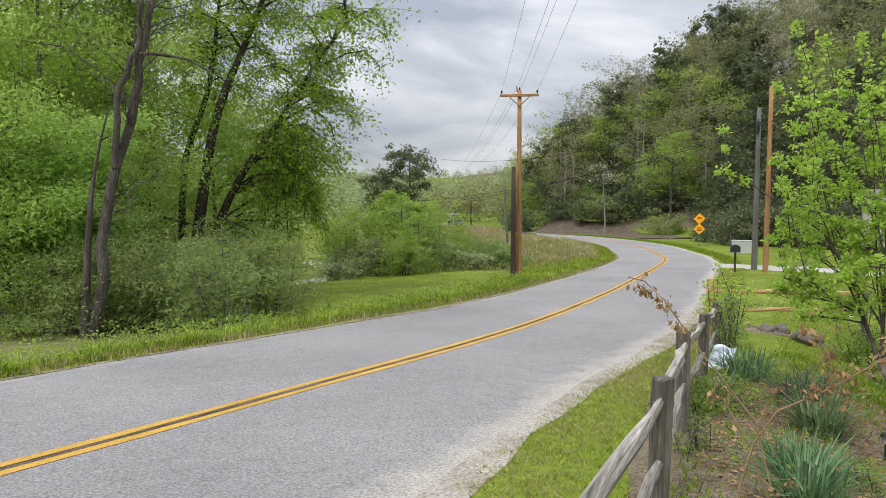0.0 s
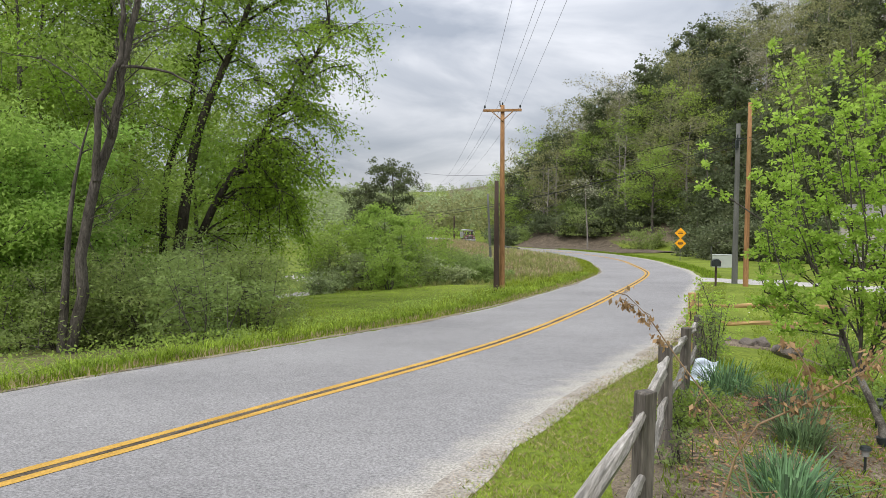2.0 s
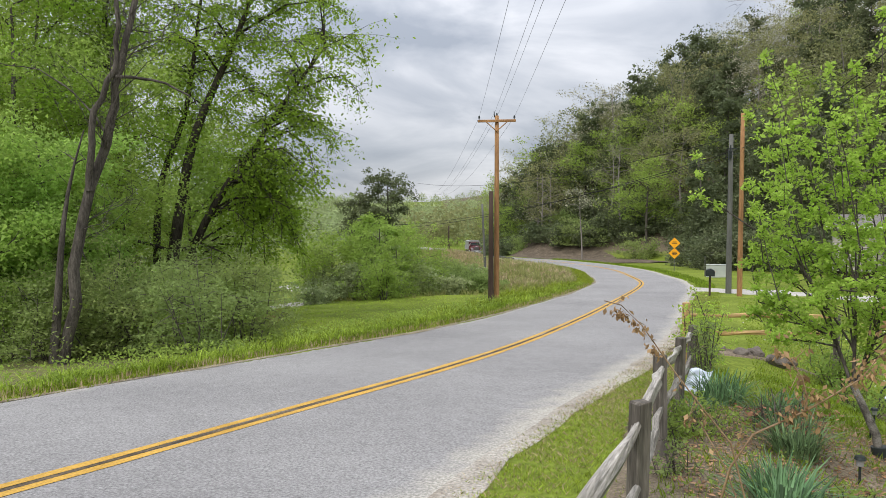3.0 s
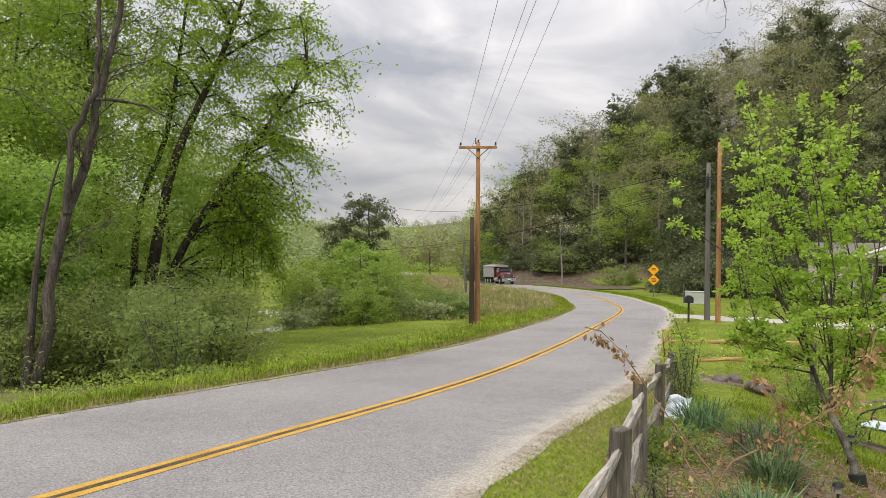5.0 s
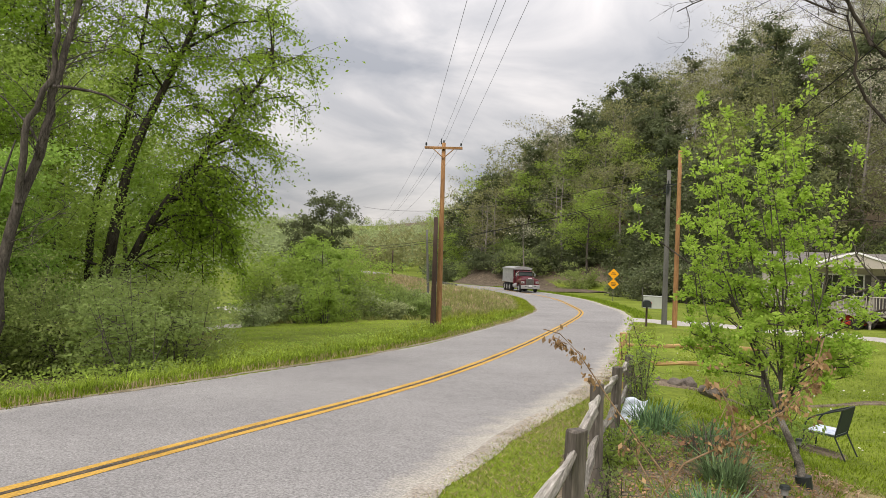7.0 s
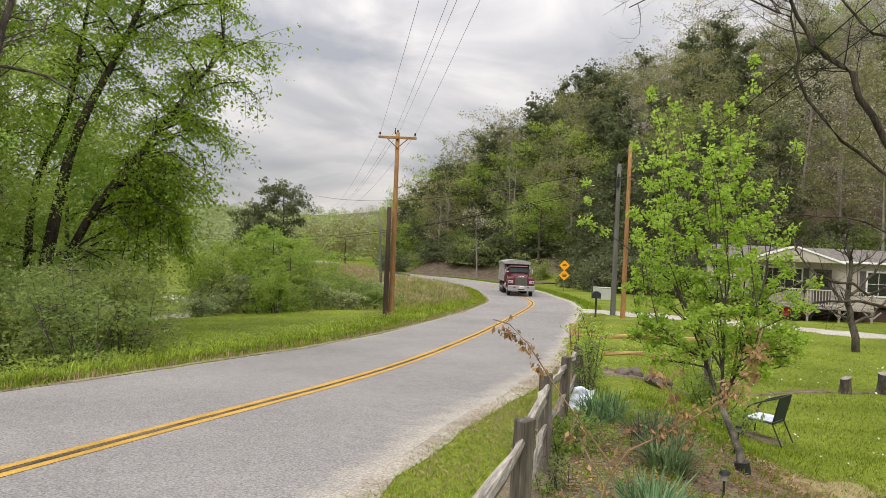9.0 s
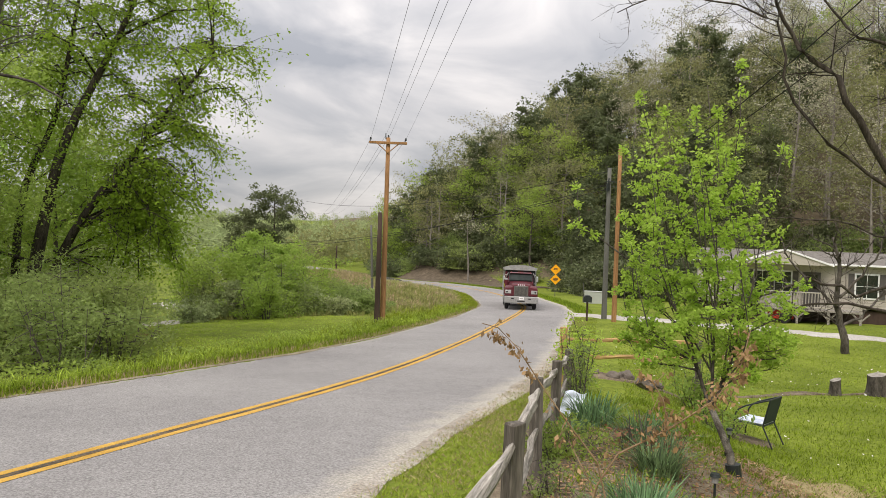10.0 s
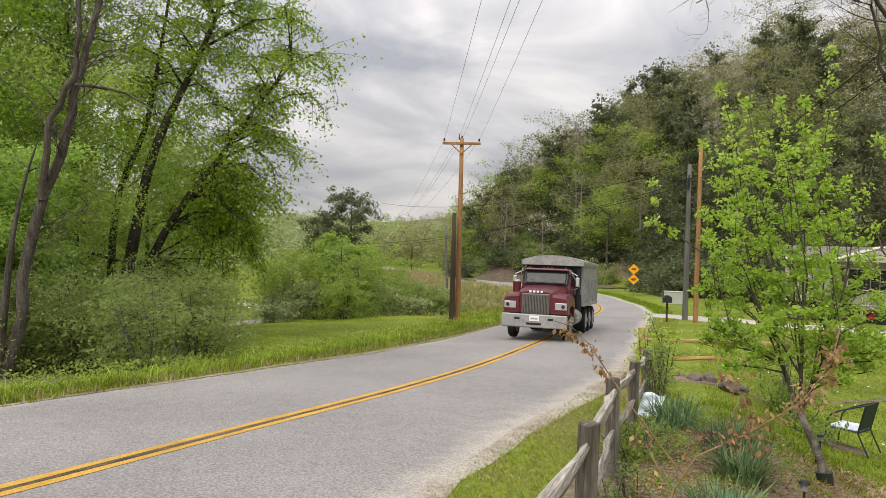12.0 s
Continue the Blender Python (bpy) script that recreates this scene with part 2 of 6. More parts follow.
M_LAMP = material("dark_red_lens", [(0.16, 0.02, 0.015), (0.24, 0.035, 0.02)], 4.0, 0.3)
M_LIME = material("yellow_green_plastic", [(0.30, 0.33, 0.03), (0.42, 0.45, 0.05)], 4.0, 0.5)


# ---- mesh helpers ----
def mesh_object(name, verts, faces, mat, parent=None, smooth=False):
    me = bpy.data.meshes.new(name)
    me.from_pydata([tuple(v) for v in verts], [], faces)
    me.update()
    if smooth:
        me.polygons.foreach_set("use_smooth", [True] * len(me.polygons))
    me.materials.append(mat)
    ob = new(name, me)
    if parent is not None:
        ob.parent = parent
    return ob


def quads(name, V, mat, parent=None):
    """V: (n, k, 3) corners of loose faces."""
    V = np.asarray(V, dtype=np.float32)
    n, k = V.shape[:2]
    me = bpy.data.meshes.new(name)
    me.vertices.add(n * k)
    me.vertices.foreach_set("co", V.ravel())
    me.loops.add(n * k)
    me.loops.foreach_set("vertex_index", np.arange(n * k, dtype=np.int32))
    me.polygons.add(n)
    me.polygons.foreach_set("loop_start", np.arange(0, n * k, k, dtype=np.int32))
    me.update(calc_edges=True)
    me.validate()
    me.materials.append(mat)
    ob = new(name, me)
    if parent is not None:
        ob.parent = parent
    return ob


def part(name, bm, mat, parent, label="", smooth=False):
    me = bpy.data.meshes.new(name)
    bm.to_mesh(me)
    bm.free()
    if smooth:
        me.polygons.foreach_set("use_smooth", [True] * len(me.polygons))
    me.materials.append(mat)
    ob = new(name, me)
    ob.parent = parent
    if label:
        ob["label"] = label
    return ob


def add_box(bm, size, at, turn=None, bevel=0.0):
    m = Matrix.Translation(at)
    if turn is not None:
        m = m @ turn
    r = bmesh.ops.create_cube(bm, size=1.0, matrix=m @ Matrix.Diagonal((*size, 1)))
    if bevel:
        es = list({e for v in r["verts"] for e in v.link_edges})
        bmesh.ops.bevel(bm, geom=es, offset=bevel, segments=1, affect="EDGES", profile=0.5)


def add_tube(bm, a, b, r0, r1=None, sides=10):
    a, b = Vector(a), Vector(b)
    r1 = r0 if r1 is None else r1
    d = b - a
    m = Matrix.Translation((a + b) / 2) @ d.to_track_quat("Z", "Y").to_matrix().to_4x4()
    bmesh.ops.create_cone(bm, cap_ends=True, segments=sides, radius1=r0, radius2=r1, depth=d.length, matrix=m)


def box_part(name, size, at, mat, parent, turn=None, bevel=0.01, label=""):
    bm = bmesh.new()
    add_box(bm, size, at, turn, bevel)
    return part(name, bm, mat, parent, label)


def tube_part(name, a, b, r0, mat, parent, r1=None, sides=10, label=""):
    bm = bmesh.new()
    add_tube(bm, a, b, r0, r1, sides)
    return part(name, bm, mat, parent, label)


def empty(name, m=None):
    ob = new(name)
    if m is not None:
        ob.matrix_world = m
    return ob


def limb(V, F, pts, r0, r1, sides=6):
    """Adds a tapered, bent tube through pts to the lists V, F."""
    n = len(pts)
    base = len(V)
    for k, p in enumerate(pts):
        d = (pts[min(k + 1, n - 1)] - pts[max(k - 1, 0)]).normalized()
        u = d.orthogonal().normalized()
        w = d.cross(u)
        r = r0 + (r1 - r0) * k / (n - 1)
        for j in range(sides):
            a = 2 * math.pi * j / sides
            V.append(p + (u * math.cos(a) + w * math.sin(a)) * r)
    for k in range(n - 1):
        for j in range(sides):
            i, i2 = base + k * sides + j, base + k * sides + (j + 1) % sides
            F.append((i, i2, i2 + sides, i + sides))
    F.append(tuple(base + (n - 1) * sides + j for j in range(sides)))


def leaf_quads(rng, centres, size, spread=0.35, droop=0.0, simple=False):
    """Folded-diamond leaves or leaf sprays round the centres."""
    c = np.asarray(centres, dtype=float)
    n = len(c)
    d = rng.normal(size=(n, 3))
    d[:, 2] = d[:, 2] * 0.7 - droop
    d /= np.linalg.norm(d, axis=1)[:, None]
    e = np.cross(d, rng.normal(size=(n, 3)))
    e /= np.linalg.norm(e, axis=1)[:, None] + 1e-9
    s = (size * (1 + spread * rng.normal(size=n)).clip(0.4, 2.0))[:, None]
    w = s * 0.27
    if simple:
        return np.stack([c + e * w * 1.15, c - e * w * 1.15, c + d * s], axis=1)
    up = np.cross(d, e) * w * 0.3
    return np.stack([c, c + d * s * 0.5 + e * w + up, c + d * s, c + d * s * 0.5 - e * w + up], axis=1)


# ---- the lie of the land ----
PROFILE = [(-60, 1.95), (-30, 1.2), (0, 0.0), (5, -0.4), (8, -0.67), (13, -1.05), (25.6, -1.95), (42, -2.87), (52, -3.3), (94, -4.65), (150, -7.05), (260, -9.5), (4000, -10.0)]
ROAD = [(-20, -18), (-12, -7), (-6.0, 1.5), (-3.45, 5.4), (-2.56, 7.24), (-1.27, 9.58), (0.14, 12.05), (1.39, 14.45), (3.21, 18.47), (6.95, 27.65), (11.7, 39.4), (15.35, 49.3), (17.1, 58.5), (18.2, 66), (18.5, 74),
        (18.0, 82), (16.6, 91), (14.5, 101), (12.3, 112), (10.6, 125), (9.4, 147), (7.5, 168), (3, 190), (-6, 215), (-20, 240), (-40, 265)]
HALF = 3.3


def spline(points, step=0.5):
    P = np.array(points, dtype=float)
    P = np.vstack([2 * P[0] - P[1], P, 2 * P[-1] - P[-2]])
    out = []
    for i in range(1, len(P) - 2):
        a, b, c, d = P[i - 1:i + 3]
        n = max(2, int(np.linalg.norm(c - b) / step))
        t = np.linspace(0, 1, n, endpoint=False)[:, None]
        out.append(0.5 * (2 * b + (c - a) * t + (2 * a - 5 * b + 4 * c - d) * t ** 2 + (3 * b - a - 3 * c + d) * t ** 3))
    out.append(P[-2:-1])
    return np.vstack(out)


PROF_Y = np.arange(-80.0, 420.0, 0.5)
PROF_Z = np.interp(PROF_Y, [p[0] for p in PROFILE], [p[1] for p in PROFILE])
for _ in range(14):
    PROF_Z[1:-1] = (PROF_Z[:-2] + 2 * PROF_Z[1:-1] + PROF_Z[2:]) / 4
CENTRE = spline(ROAD, 0.7)
for _ in range(6):
    CENTRE[1:-1] = (CENTRE[:-2] + 2 * CENTRE[1:-1] + CENTRE[2:]) / 4
TANG = np.gradient(CENTRE, axis=0)
TANG /= np.linalg.norm(TANG, axis=1)[:, None]
RIGHT = np.stack([TANG[:, 1], -TANG[:, 0]], axis=1)
ALONG = np.concatenate([[0], np.cumsum(np.linalg.norm(np.diff(CENTRE, axis=0), axis=1))])


def road_left(y):
    """Width of the far lane, metres."""
    return np.interp(y, [8, 12, 16, 20, 30, 60], [3.9, 3.93, 3.67, 3.29, 3.05, 3.3])


def road_right(y):
    return np.interp(y, [4, 6, 8, 12, 20], [3.5, 3.3, 3.12, 3.05, 3.25])


def sstep(a, b, x):
    t = np.clip((np.asarray(x, dtype=float) - a) / (b - a), 0, 1)
    return t * t * (3 - 2 * t)


def base_z(y):
    return np.interp(y, PROF_Y, PROF_Z)


def road_side(x, y):
    """Signed distance from the road's centre, right positive."""
    x, y = np.atleast_1d(np.asarray(x, dtype=float)), np.atleast_1d(np.asarray(y, dtype=float))
    best, side = np.full(x.shape, 1e9), np.zeros(x.shape)
    for k in range(0, len(CENTRE), 2):
        dx, dy = x - CENTRE[k, 0], y - CENTRE[k, 1]
        d = dx * dx + dy * dy
        near = d < best
        best = np.where(near, d, best)
        side = np.where(near, np.sign(dx * RIGHT[k, 0] + dy * RIGHT[k, 1]), side)
    return np.sqrt(best) * side


def fence_side(x, y):
    return (np.asarray(x) - 1.27) * 0.918 - (np.asarray(y) - 4.12) * 0.396


def hill_rise(x, y):
    x, y = np.asarray(x, dtype=float), np.asarray(y, dtype=float)
    s = np.minimum(0.8 * x + 0.6 * y - 82, x - 15 - np.maximum(0, 130 - y) * 0.02)
    s = np.where(y < 125, 0.8 * x + 0.6 * y - 82, s)
    s = np.maximum(s, 0)
    return 0.62 * s * s / (s + 6.0) * (1 - 0.55 * sstep(70, 180, s)) * (1 - 0.8 * sstep(165, 300, y))


def ground_z(x, y, fine=True):
    x, y = np.atleast_1d(np.asarray(x, dtype=float)), np.atleast_1d(np.asarray(y, dtype=float))
    z = base_z(y)
    lat = road_side(x, y)
    z = z - 0.95 * sstep(0.3, 4.5, fence_side(x, y)) * (1 - sstep(17, 33, y)) * sstep(-2, 2, x) * sstep(-12, 0, y)
    left = -lat - HALF
    r = np.hypot(x, y)
    z = z - (0.45 * sstep(0.6, 4, left) + 1.3 * sstep(5, 30, left)) * (1 - sstep(120, 200, y))
    z = z + 1.9 * np.exp(-((x - 1) / 9.0) ** 2 - ((y - 97) / 13.0) ** 2) * sstep(0.3, 5, left)
    z = z + 1.1 * np.exp(-((x - 8) / 4.0) ** 2 - ((y - 66) / 14.0) ** 2) * sstep(0.3, 4, left)
    z = z + hill_rise(x, y) * sstep(3.6, 9, np.abs(lat))
    far = sstep(260, 700, r)
    wob = np.sin(x * 0.006 + 1.3) * np.cos(y * 0.005 + 0.4) + 0.5 * np.sin(x * 0.013 - y * 0.011)
    z = z + far * (17 + 9 * wob)
    edge = np.where(lat < 0, road_left(y), road_right(y))
    z = z - 0.0012 * edge * edge * (1 - sstep(0.3, 2.5, np.abs(lat) - edge))
    if fine:
        off = sstep(0.1, 1.5, np.abs(lat) - edge)
        z = z + off * (0.05 * np.sin(x * 1.3 + 0.7 * y) * np.sin(y * 0.9 - 0.4 * x) + 0.03 * np.sin(2.9 * x) * np.sin(3.3 * y))
    z = z - 0.12 * (1 - sstep(-0.35, 0.0, np.abs(lat) - edge))
    return z


def gz(x, y):
    return float(ground_z(x, y)[0])


def build_ground():
    rings = np.concatenate([[0.0], np.geomspace(0.5, 3.0, 10), np.geomspace(3.05, 130, 215), np.geomspace(134, 3200, 50)])
    # finer in front of the eye
    ang = np.concatenate([np.linspace(radians(-48), radians(56), 300), np.linspace(radians(57), radians(311), 70)])
    count = len(ang)
    X = rings[:, None] * np.sin(ang)[None, :]
    Y = rings[:, None] * np.cos(ang)[None, :]
    Z = ground_z(X.ravel(), Y.ravel()).reshape(X.shape)
    V = np.stack([X, Y, Z], axis=-1).reshape(-1, 3)
    F = []
    for i in range(1, len(rings) - 1):
        for j in range(count):
            j2 = (j + 1) % count
            F.append((i * count + j, (i + 1) * count + j, (i + 1) * count + j2, i * count + j2))
    for j in range(count):
        F.append((0, count + j, count + (j + 1) % count))
    ob = mesh_object("ground", V, F, M_GRASS, smooth=True)
    ob.data.validate()
    hill = hill_rise(V[:, 0], V[:, 1])
    lat = road_side(V[:, 0], V[:, 1])
    # leaf litter on the hill and under the wood, rough dry growth on the bank
    litter = np.maximum(0.9 * sstep(0.2, 1.5, hill), 0.55 * sstep(5.5, 8, -lat) * (1 - sstep(-0.30, -0.24, V[:, 0] / np.maximum(V[:, 1], 1))))
    litter = np.maximum(litter, 0.22 * sstep(4, 7, -lat) * sstep(38, 46, V[:, 1]) * (1 - sstep(105, 130, V[:, 1])))
    ob.data.attributes.new("wear", "FLOAT", "POINT").data.foreach_set("value", litter)
    tagged(ob, "rolling ground of mown and rough green grass", "ground", kind="structure")


def ribbon(name, l0, l1, lift, mat, label, cat, s0=0.0, s1=1e9, wob=0.0, parent=None, cols=4):
    idx = np.where((ALONG >= s0) & (ALONG <= s1))[0]
    rng = np.random.default_rng(len(name))
    V, F = [], []
    for n, k in enumerate(idx):
        j0 = wob * (rng.random() - 0.5) 
        j1 = wob * (rng.random() - 0.5) 
        for c in range(cols + 1):
            l = (l0 + j0) + (l1 + j1 - l0 - j0) * c / cols
            x, y = CENTRE[k] + RIGHT[k] * l
            V.append((x, y, float(base_z(y)) + lift - 0.0012 * l * l))
        if n:
            a = (n - 1) * (cols + 1)
            for c in range(cols):
                F.append((a + c, a + c + 1, a + cols + 2 + c, a + cols + 1 + c))
    ob = mesh_object(name, V, F, mat, parent, True)
    if label:
        tagged(ob, label, cat, kind="structure")
    return ob


def build_road():
    rng = np.random.default_rng(4)
    V, F, wear = [], [], []
    cols = 20
    a0 = a1 = 0.0
    for k in range(len(CENTRE)):
        a0, a1 = 0.8 * a0 + 0.03 * rng.normal(), 0.8 * a1 + 0.04 * rng.normal()
        yy = CENTRE[k, 1]
        l0, l1 = -float(road_left(yy)) + a0, float(road_right(yy)) + a1
        for c in range(cols + 1):
            l = l0 + (l1 - l0) * c / cols
            x, y = CENTRE[k] + RIGHT[k] * l
            V.append((x, y, float(base_z(y)) - 0.0012 * l * l))
            wear.append(max(0.0, 1 - (l1 - l) / 0.75, 0.55 * (1 - (l - l0) / 0.4)))
        if k:
            a = (k - 1) * (cols + 1)
            for c in range(cols):
                F.append((a + c, a + c + 1, a + cols + 2 + c, a + cols + 1 + c))
    ob = mesh_object("road", V, F, M_ASPHALT, None, True)
    ob.data.attributes.new("wear", "FLOAT", "POINT").data.foreach_set("value", wear)
    tagged(ob, "pale worn asphalt two-lane country road with sandy edges", "road", kind="structure")
    for a, b in ((-0.17, -0.05), (0.05, 0.17)):
        ribbon("centre_line", a, b, 0.005, M_LINE, "worn yellow centre line painted on asphalt", "road marking", cols=1, wob=0.02)
    ribbon("road_seam", -0.04, 0.04, 0.005, M_SEAM, "dark cracked seam between the yellow lines", "road marking", cols=1, wob=0.06)


# ---- things ----
def tree(name, x, y, height, crown_r, leaf_mat, bark, seed, label, leaves=6000, leaf=0.3, trunk_r=0.2, lean=(0, 0), crown_base=0.3, limbs=9, shape="round", category="tree", group="", droop=0.0, leans=None, group_trunks=1, forks=2, simple=False):
    """A tapered trunk with limbs and a crown of loose leaves."""
    rng = np.random.default_rng(seed)
    V, F, C = [], [], []
    for g in range(group_trunks):
        lx, ly = lean[0] + (rng.normal() * 0.25 if group_trunks > 1 else 0), lean[1] + (rng.normal() * 0.2 if group_trunks > 1 else 0)
        if leans:
            lx, ly = leans[g]
        bx, by = (rng.normal() * 0.7, rng.normal() * 0.4) if g else (0, 0)
        axis = []
        for k in range(9):
            t = k / 8
            axis.append(Vector((bx + lx * height * t ** 1.3 + 0.02 * height * math.sin(5 * t + seed) * t, by + ly * height * t ** 1.3 + 0.02 * height * math.cos(4 * t + seed) * t, -0.3 + (height * 0.93 + 0.3) * t)))
        limb(V, F, axis, trunk_r * (1 if g == 0 else 0.75), trunk_r * 0.12, 8)
        for j in range(limbs):
            t = crown_base + (0.95 - crown_base) * (j + rng.random()) / limbs
            k = min(7, int(t * 8))
            p = axis[k].lerp(axis[k + 1], t * 8 - k)
            if shape == "cone":
                reach = crown_r * max(0.3, 1.05 - (t - crown_base) / (1.0 - crown_base)) ** 0.7
            else:
                u = (t - crown_base) / (1 - crown_base)
                reach = crown_r * (0.55 + 0.6 * math.sin(math.pi * min(1, u * 0.85 + 0.12)))
            reach *= 0.75 + 0.5 * rng.random()
            a = 2.4 * j + rng.random() * 1.2 + g
            rise = (0.15 if shape == "cone" else 0.55) * (0.5 + rng.random()) - droop
            pts = [p]
            for q in range(1, 5):
                f = q / 4
                pts.append(p + Vector((math.cos(a + 0.3 * f * rng.normal()) * reach * f, math.sin(a + 0.3 * f * rng.normal()) * reach * f, reach * (rise * f - 0.25 * f * f) + rng.normal() * 0.06 * reach)))
            r0 = trunk_r * 0.42 * (1 - 0.7 * t)
            limb(V, F, pts, r0, r0 * 0.2, 5)
            for q in (2, 3, 4):
                for w in range(forks):
                    e = pts[q] + Vector(rng.normal(size=3)) * reach * 0.24
                    limb(V, F, [pts[q - 1].lerp(pts[q], 0.5), (pts[q] + e) / 2 + Vector(rng.normal(size=3)) * reach * 0.05, e], r0 * 0.3, r0 * 0.08, 4)
                    C.append((e, max(reach * 0.2, crown_r * 0.13) if shape == "cone" else reach * 0.17))
                C.append((pts[q], reach * 0.18))
        C.append((axis[8], crown_r * 0.25))
    top = empty(name, pose(x, y, gz(x, y)))
    mesh_object("trunk", V, F, bark, top, True)
    if leaves:
        wgt = np.array([c[1] for c in C]) ** 1.6
        pick = rng.choice(len(C), leaves, p=wgt / wgt.sum())
        cen = np.array([c[0] for c in C])[pick]
        rad = np.array([c[1] for c in C])[pick]
        g3 = rng.normal(size=(leaves, 3))
        g3 /= np.linalg.norm(g3, axis=1)[:, None]
        cen = cen + g3 * (rng.random(leaves) ** 0.5 * 1.75 * rad)[:, None] * np.array([1, 1, 0.62])
        quads("crown", leaf_quads(rng, cen, leaf, droop=0.25, simple=simple), leaf_mat, top)
    tagged(top, label, category, group)
    return top


def bush(name, x, y, r, h, mat, seed, label, leaves=2500, leaf=0.14, stems=9, bark=None, category="shrub", group="", simple=False):
    rng = np.random.default_rng(seed)
    V, F, C = [], [], []
    for j in range(stems):
        a, f = rng.random() * 6.28, rng.random() ** 0.5
        tip = Vector((math.cos(a) * r * f, math.sin(a) * r * f, h * (1 - 0.45 * f * f) * (0.75 + 0.4 * rng.random())))
        root = Vector((tip.x * 0.3, tip.y * 0.3, -0.2))
        mid = root.lerp(tip, 0.5) + Vector(rng.normal(size=3)) * 0.08 * h
        limb(V, F, [root, mid, tip], 0.003 + 0.009 * h, 0.004, 4)
        for q in range(7):
            t = 0.25 + 0.75 * rng.random()
            b = root.lerp(mid, t * 2) if t < 0.5 else mid.lerp(tip, t * 2 - 1)
            e = b + Vector((rng.normal() * 0.3, rng.normal() * 0.3, rng.normal() * 0.14 - 0.02)) * r
            limb(V, F, [b, (b + e) / 2 + Vector((0, 0, 0.05)), e], 0.002 + 0.004 * h, 0.002, 3)
            C.append(e)
        C.append(tip)
    top = empty(name, pose(x, y, gz(x, y)))
    mesh_object("stem", V, F, bark or M_BARK, top)
    pick = rng.integers(0, len(C), leaves)
    cen = np.array(C)[pick] + rng.normal(size=(leaves, 3)) * r * np.array([0.16, 0.16, 0.07])
    cen[:, 2] = np.maximum(cen[:, 2], 0.03)
    quads("foliage", leaf_quads(rng, cen, leaf, simple=simple), mat, top)
    tagged(top, label, category, group)
    return top


def utility_pole(name, x, y, top, r, mat, label, lean=(0.0, 0.0), arm=0.0, arm_yaw=0.0):
    z = gz(x, y)
    ob = empty(name, pose(x, y, z))
    h = top - z
    V, F = [], []
    limb(V, F, [Vector((lean[0] * t * h, lean[1] * t * h, -0.4 + (h + 0.4) * t)) for t in (0, 0.25, 0.5, 0.75, 1)], r, r * 0.68, 14)
    mesh_object("pole_shaft", V, F, mat, ob, True)
    if arm:
        c = Vector((lean[0] * h * 0.97, lean[1] * h * 0.97, h - 0.28))
        tr = pose(0, 0, 0, 0, 0, arm_yaw)
        u = tr @ Vector((1, 0, 0))
        n = tr @ Vector((0, 1, 0))
        box_part("crossarm", (arm, 0.10, 0.13), c - n * (r * 0.7 + 0.05), mat, ob, tr, 0.012)
        for s in (-1, 1):
            bm = bmesh.new()
            add_tube(bm, c - n * (r + 0.08) + u * s * arm * 0.28 - Vector((0, 0, 0.05)), c - n * (r * 0.8 + 0.03) - Vector((0, 0, 0.52)), 0.026, sides=6)
            part("brace", bm, mat, ob)
        for s in (-0.46, 0.46):
            bm = bmesh.new()
            p = c - n * (r * 0.7 + 0.05) + u * s * arm + Vector((0, 0, 0.06))
            add_tube(bm, p, p + Vector((0, 0, 0.10)), 0.018, sides=6)
            add_tube(bm, p + Vector((0, 0, 0.08)), p + Vector((0, 0, 0.20)), 0.055, 0.04, 8)
            part("insulator", bm, M_METAL_BLACK, ob)
        bm = bmesh.new()
        add_tube(bm, c + Vector((0, 0, 0.25)), c + Vector((0, 0, 0.42)), 0.05, 0.03, 8)
        add_tube(bm, c + u * -0.12 + Vector((0, 0, 0.2)), c + u * -0.14 + Vector((0, 0, 0.5)), 0.03, 0.02, 8)
        part("insulator", bm, M_METAL_BLACK, ob)
    tagged(ob, label, "utility pole")
    return ob


def cable(name, a, b, sag, r, label):
    V, F = [], []
    a, b = Vector(a), Vector(b)
    n = 24
    limb(V, F, [a.lerp(b, k / n) - Vector((0, 0, sag * 4 * (k / n) * (1 - k / n))) for k in range(n + 1)], r, r, 5)
    ob = mesh_object(name, V, F, M_BLACK)
    tagged(ob, label, "cable")


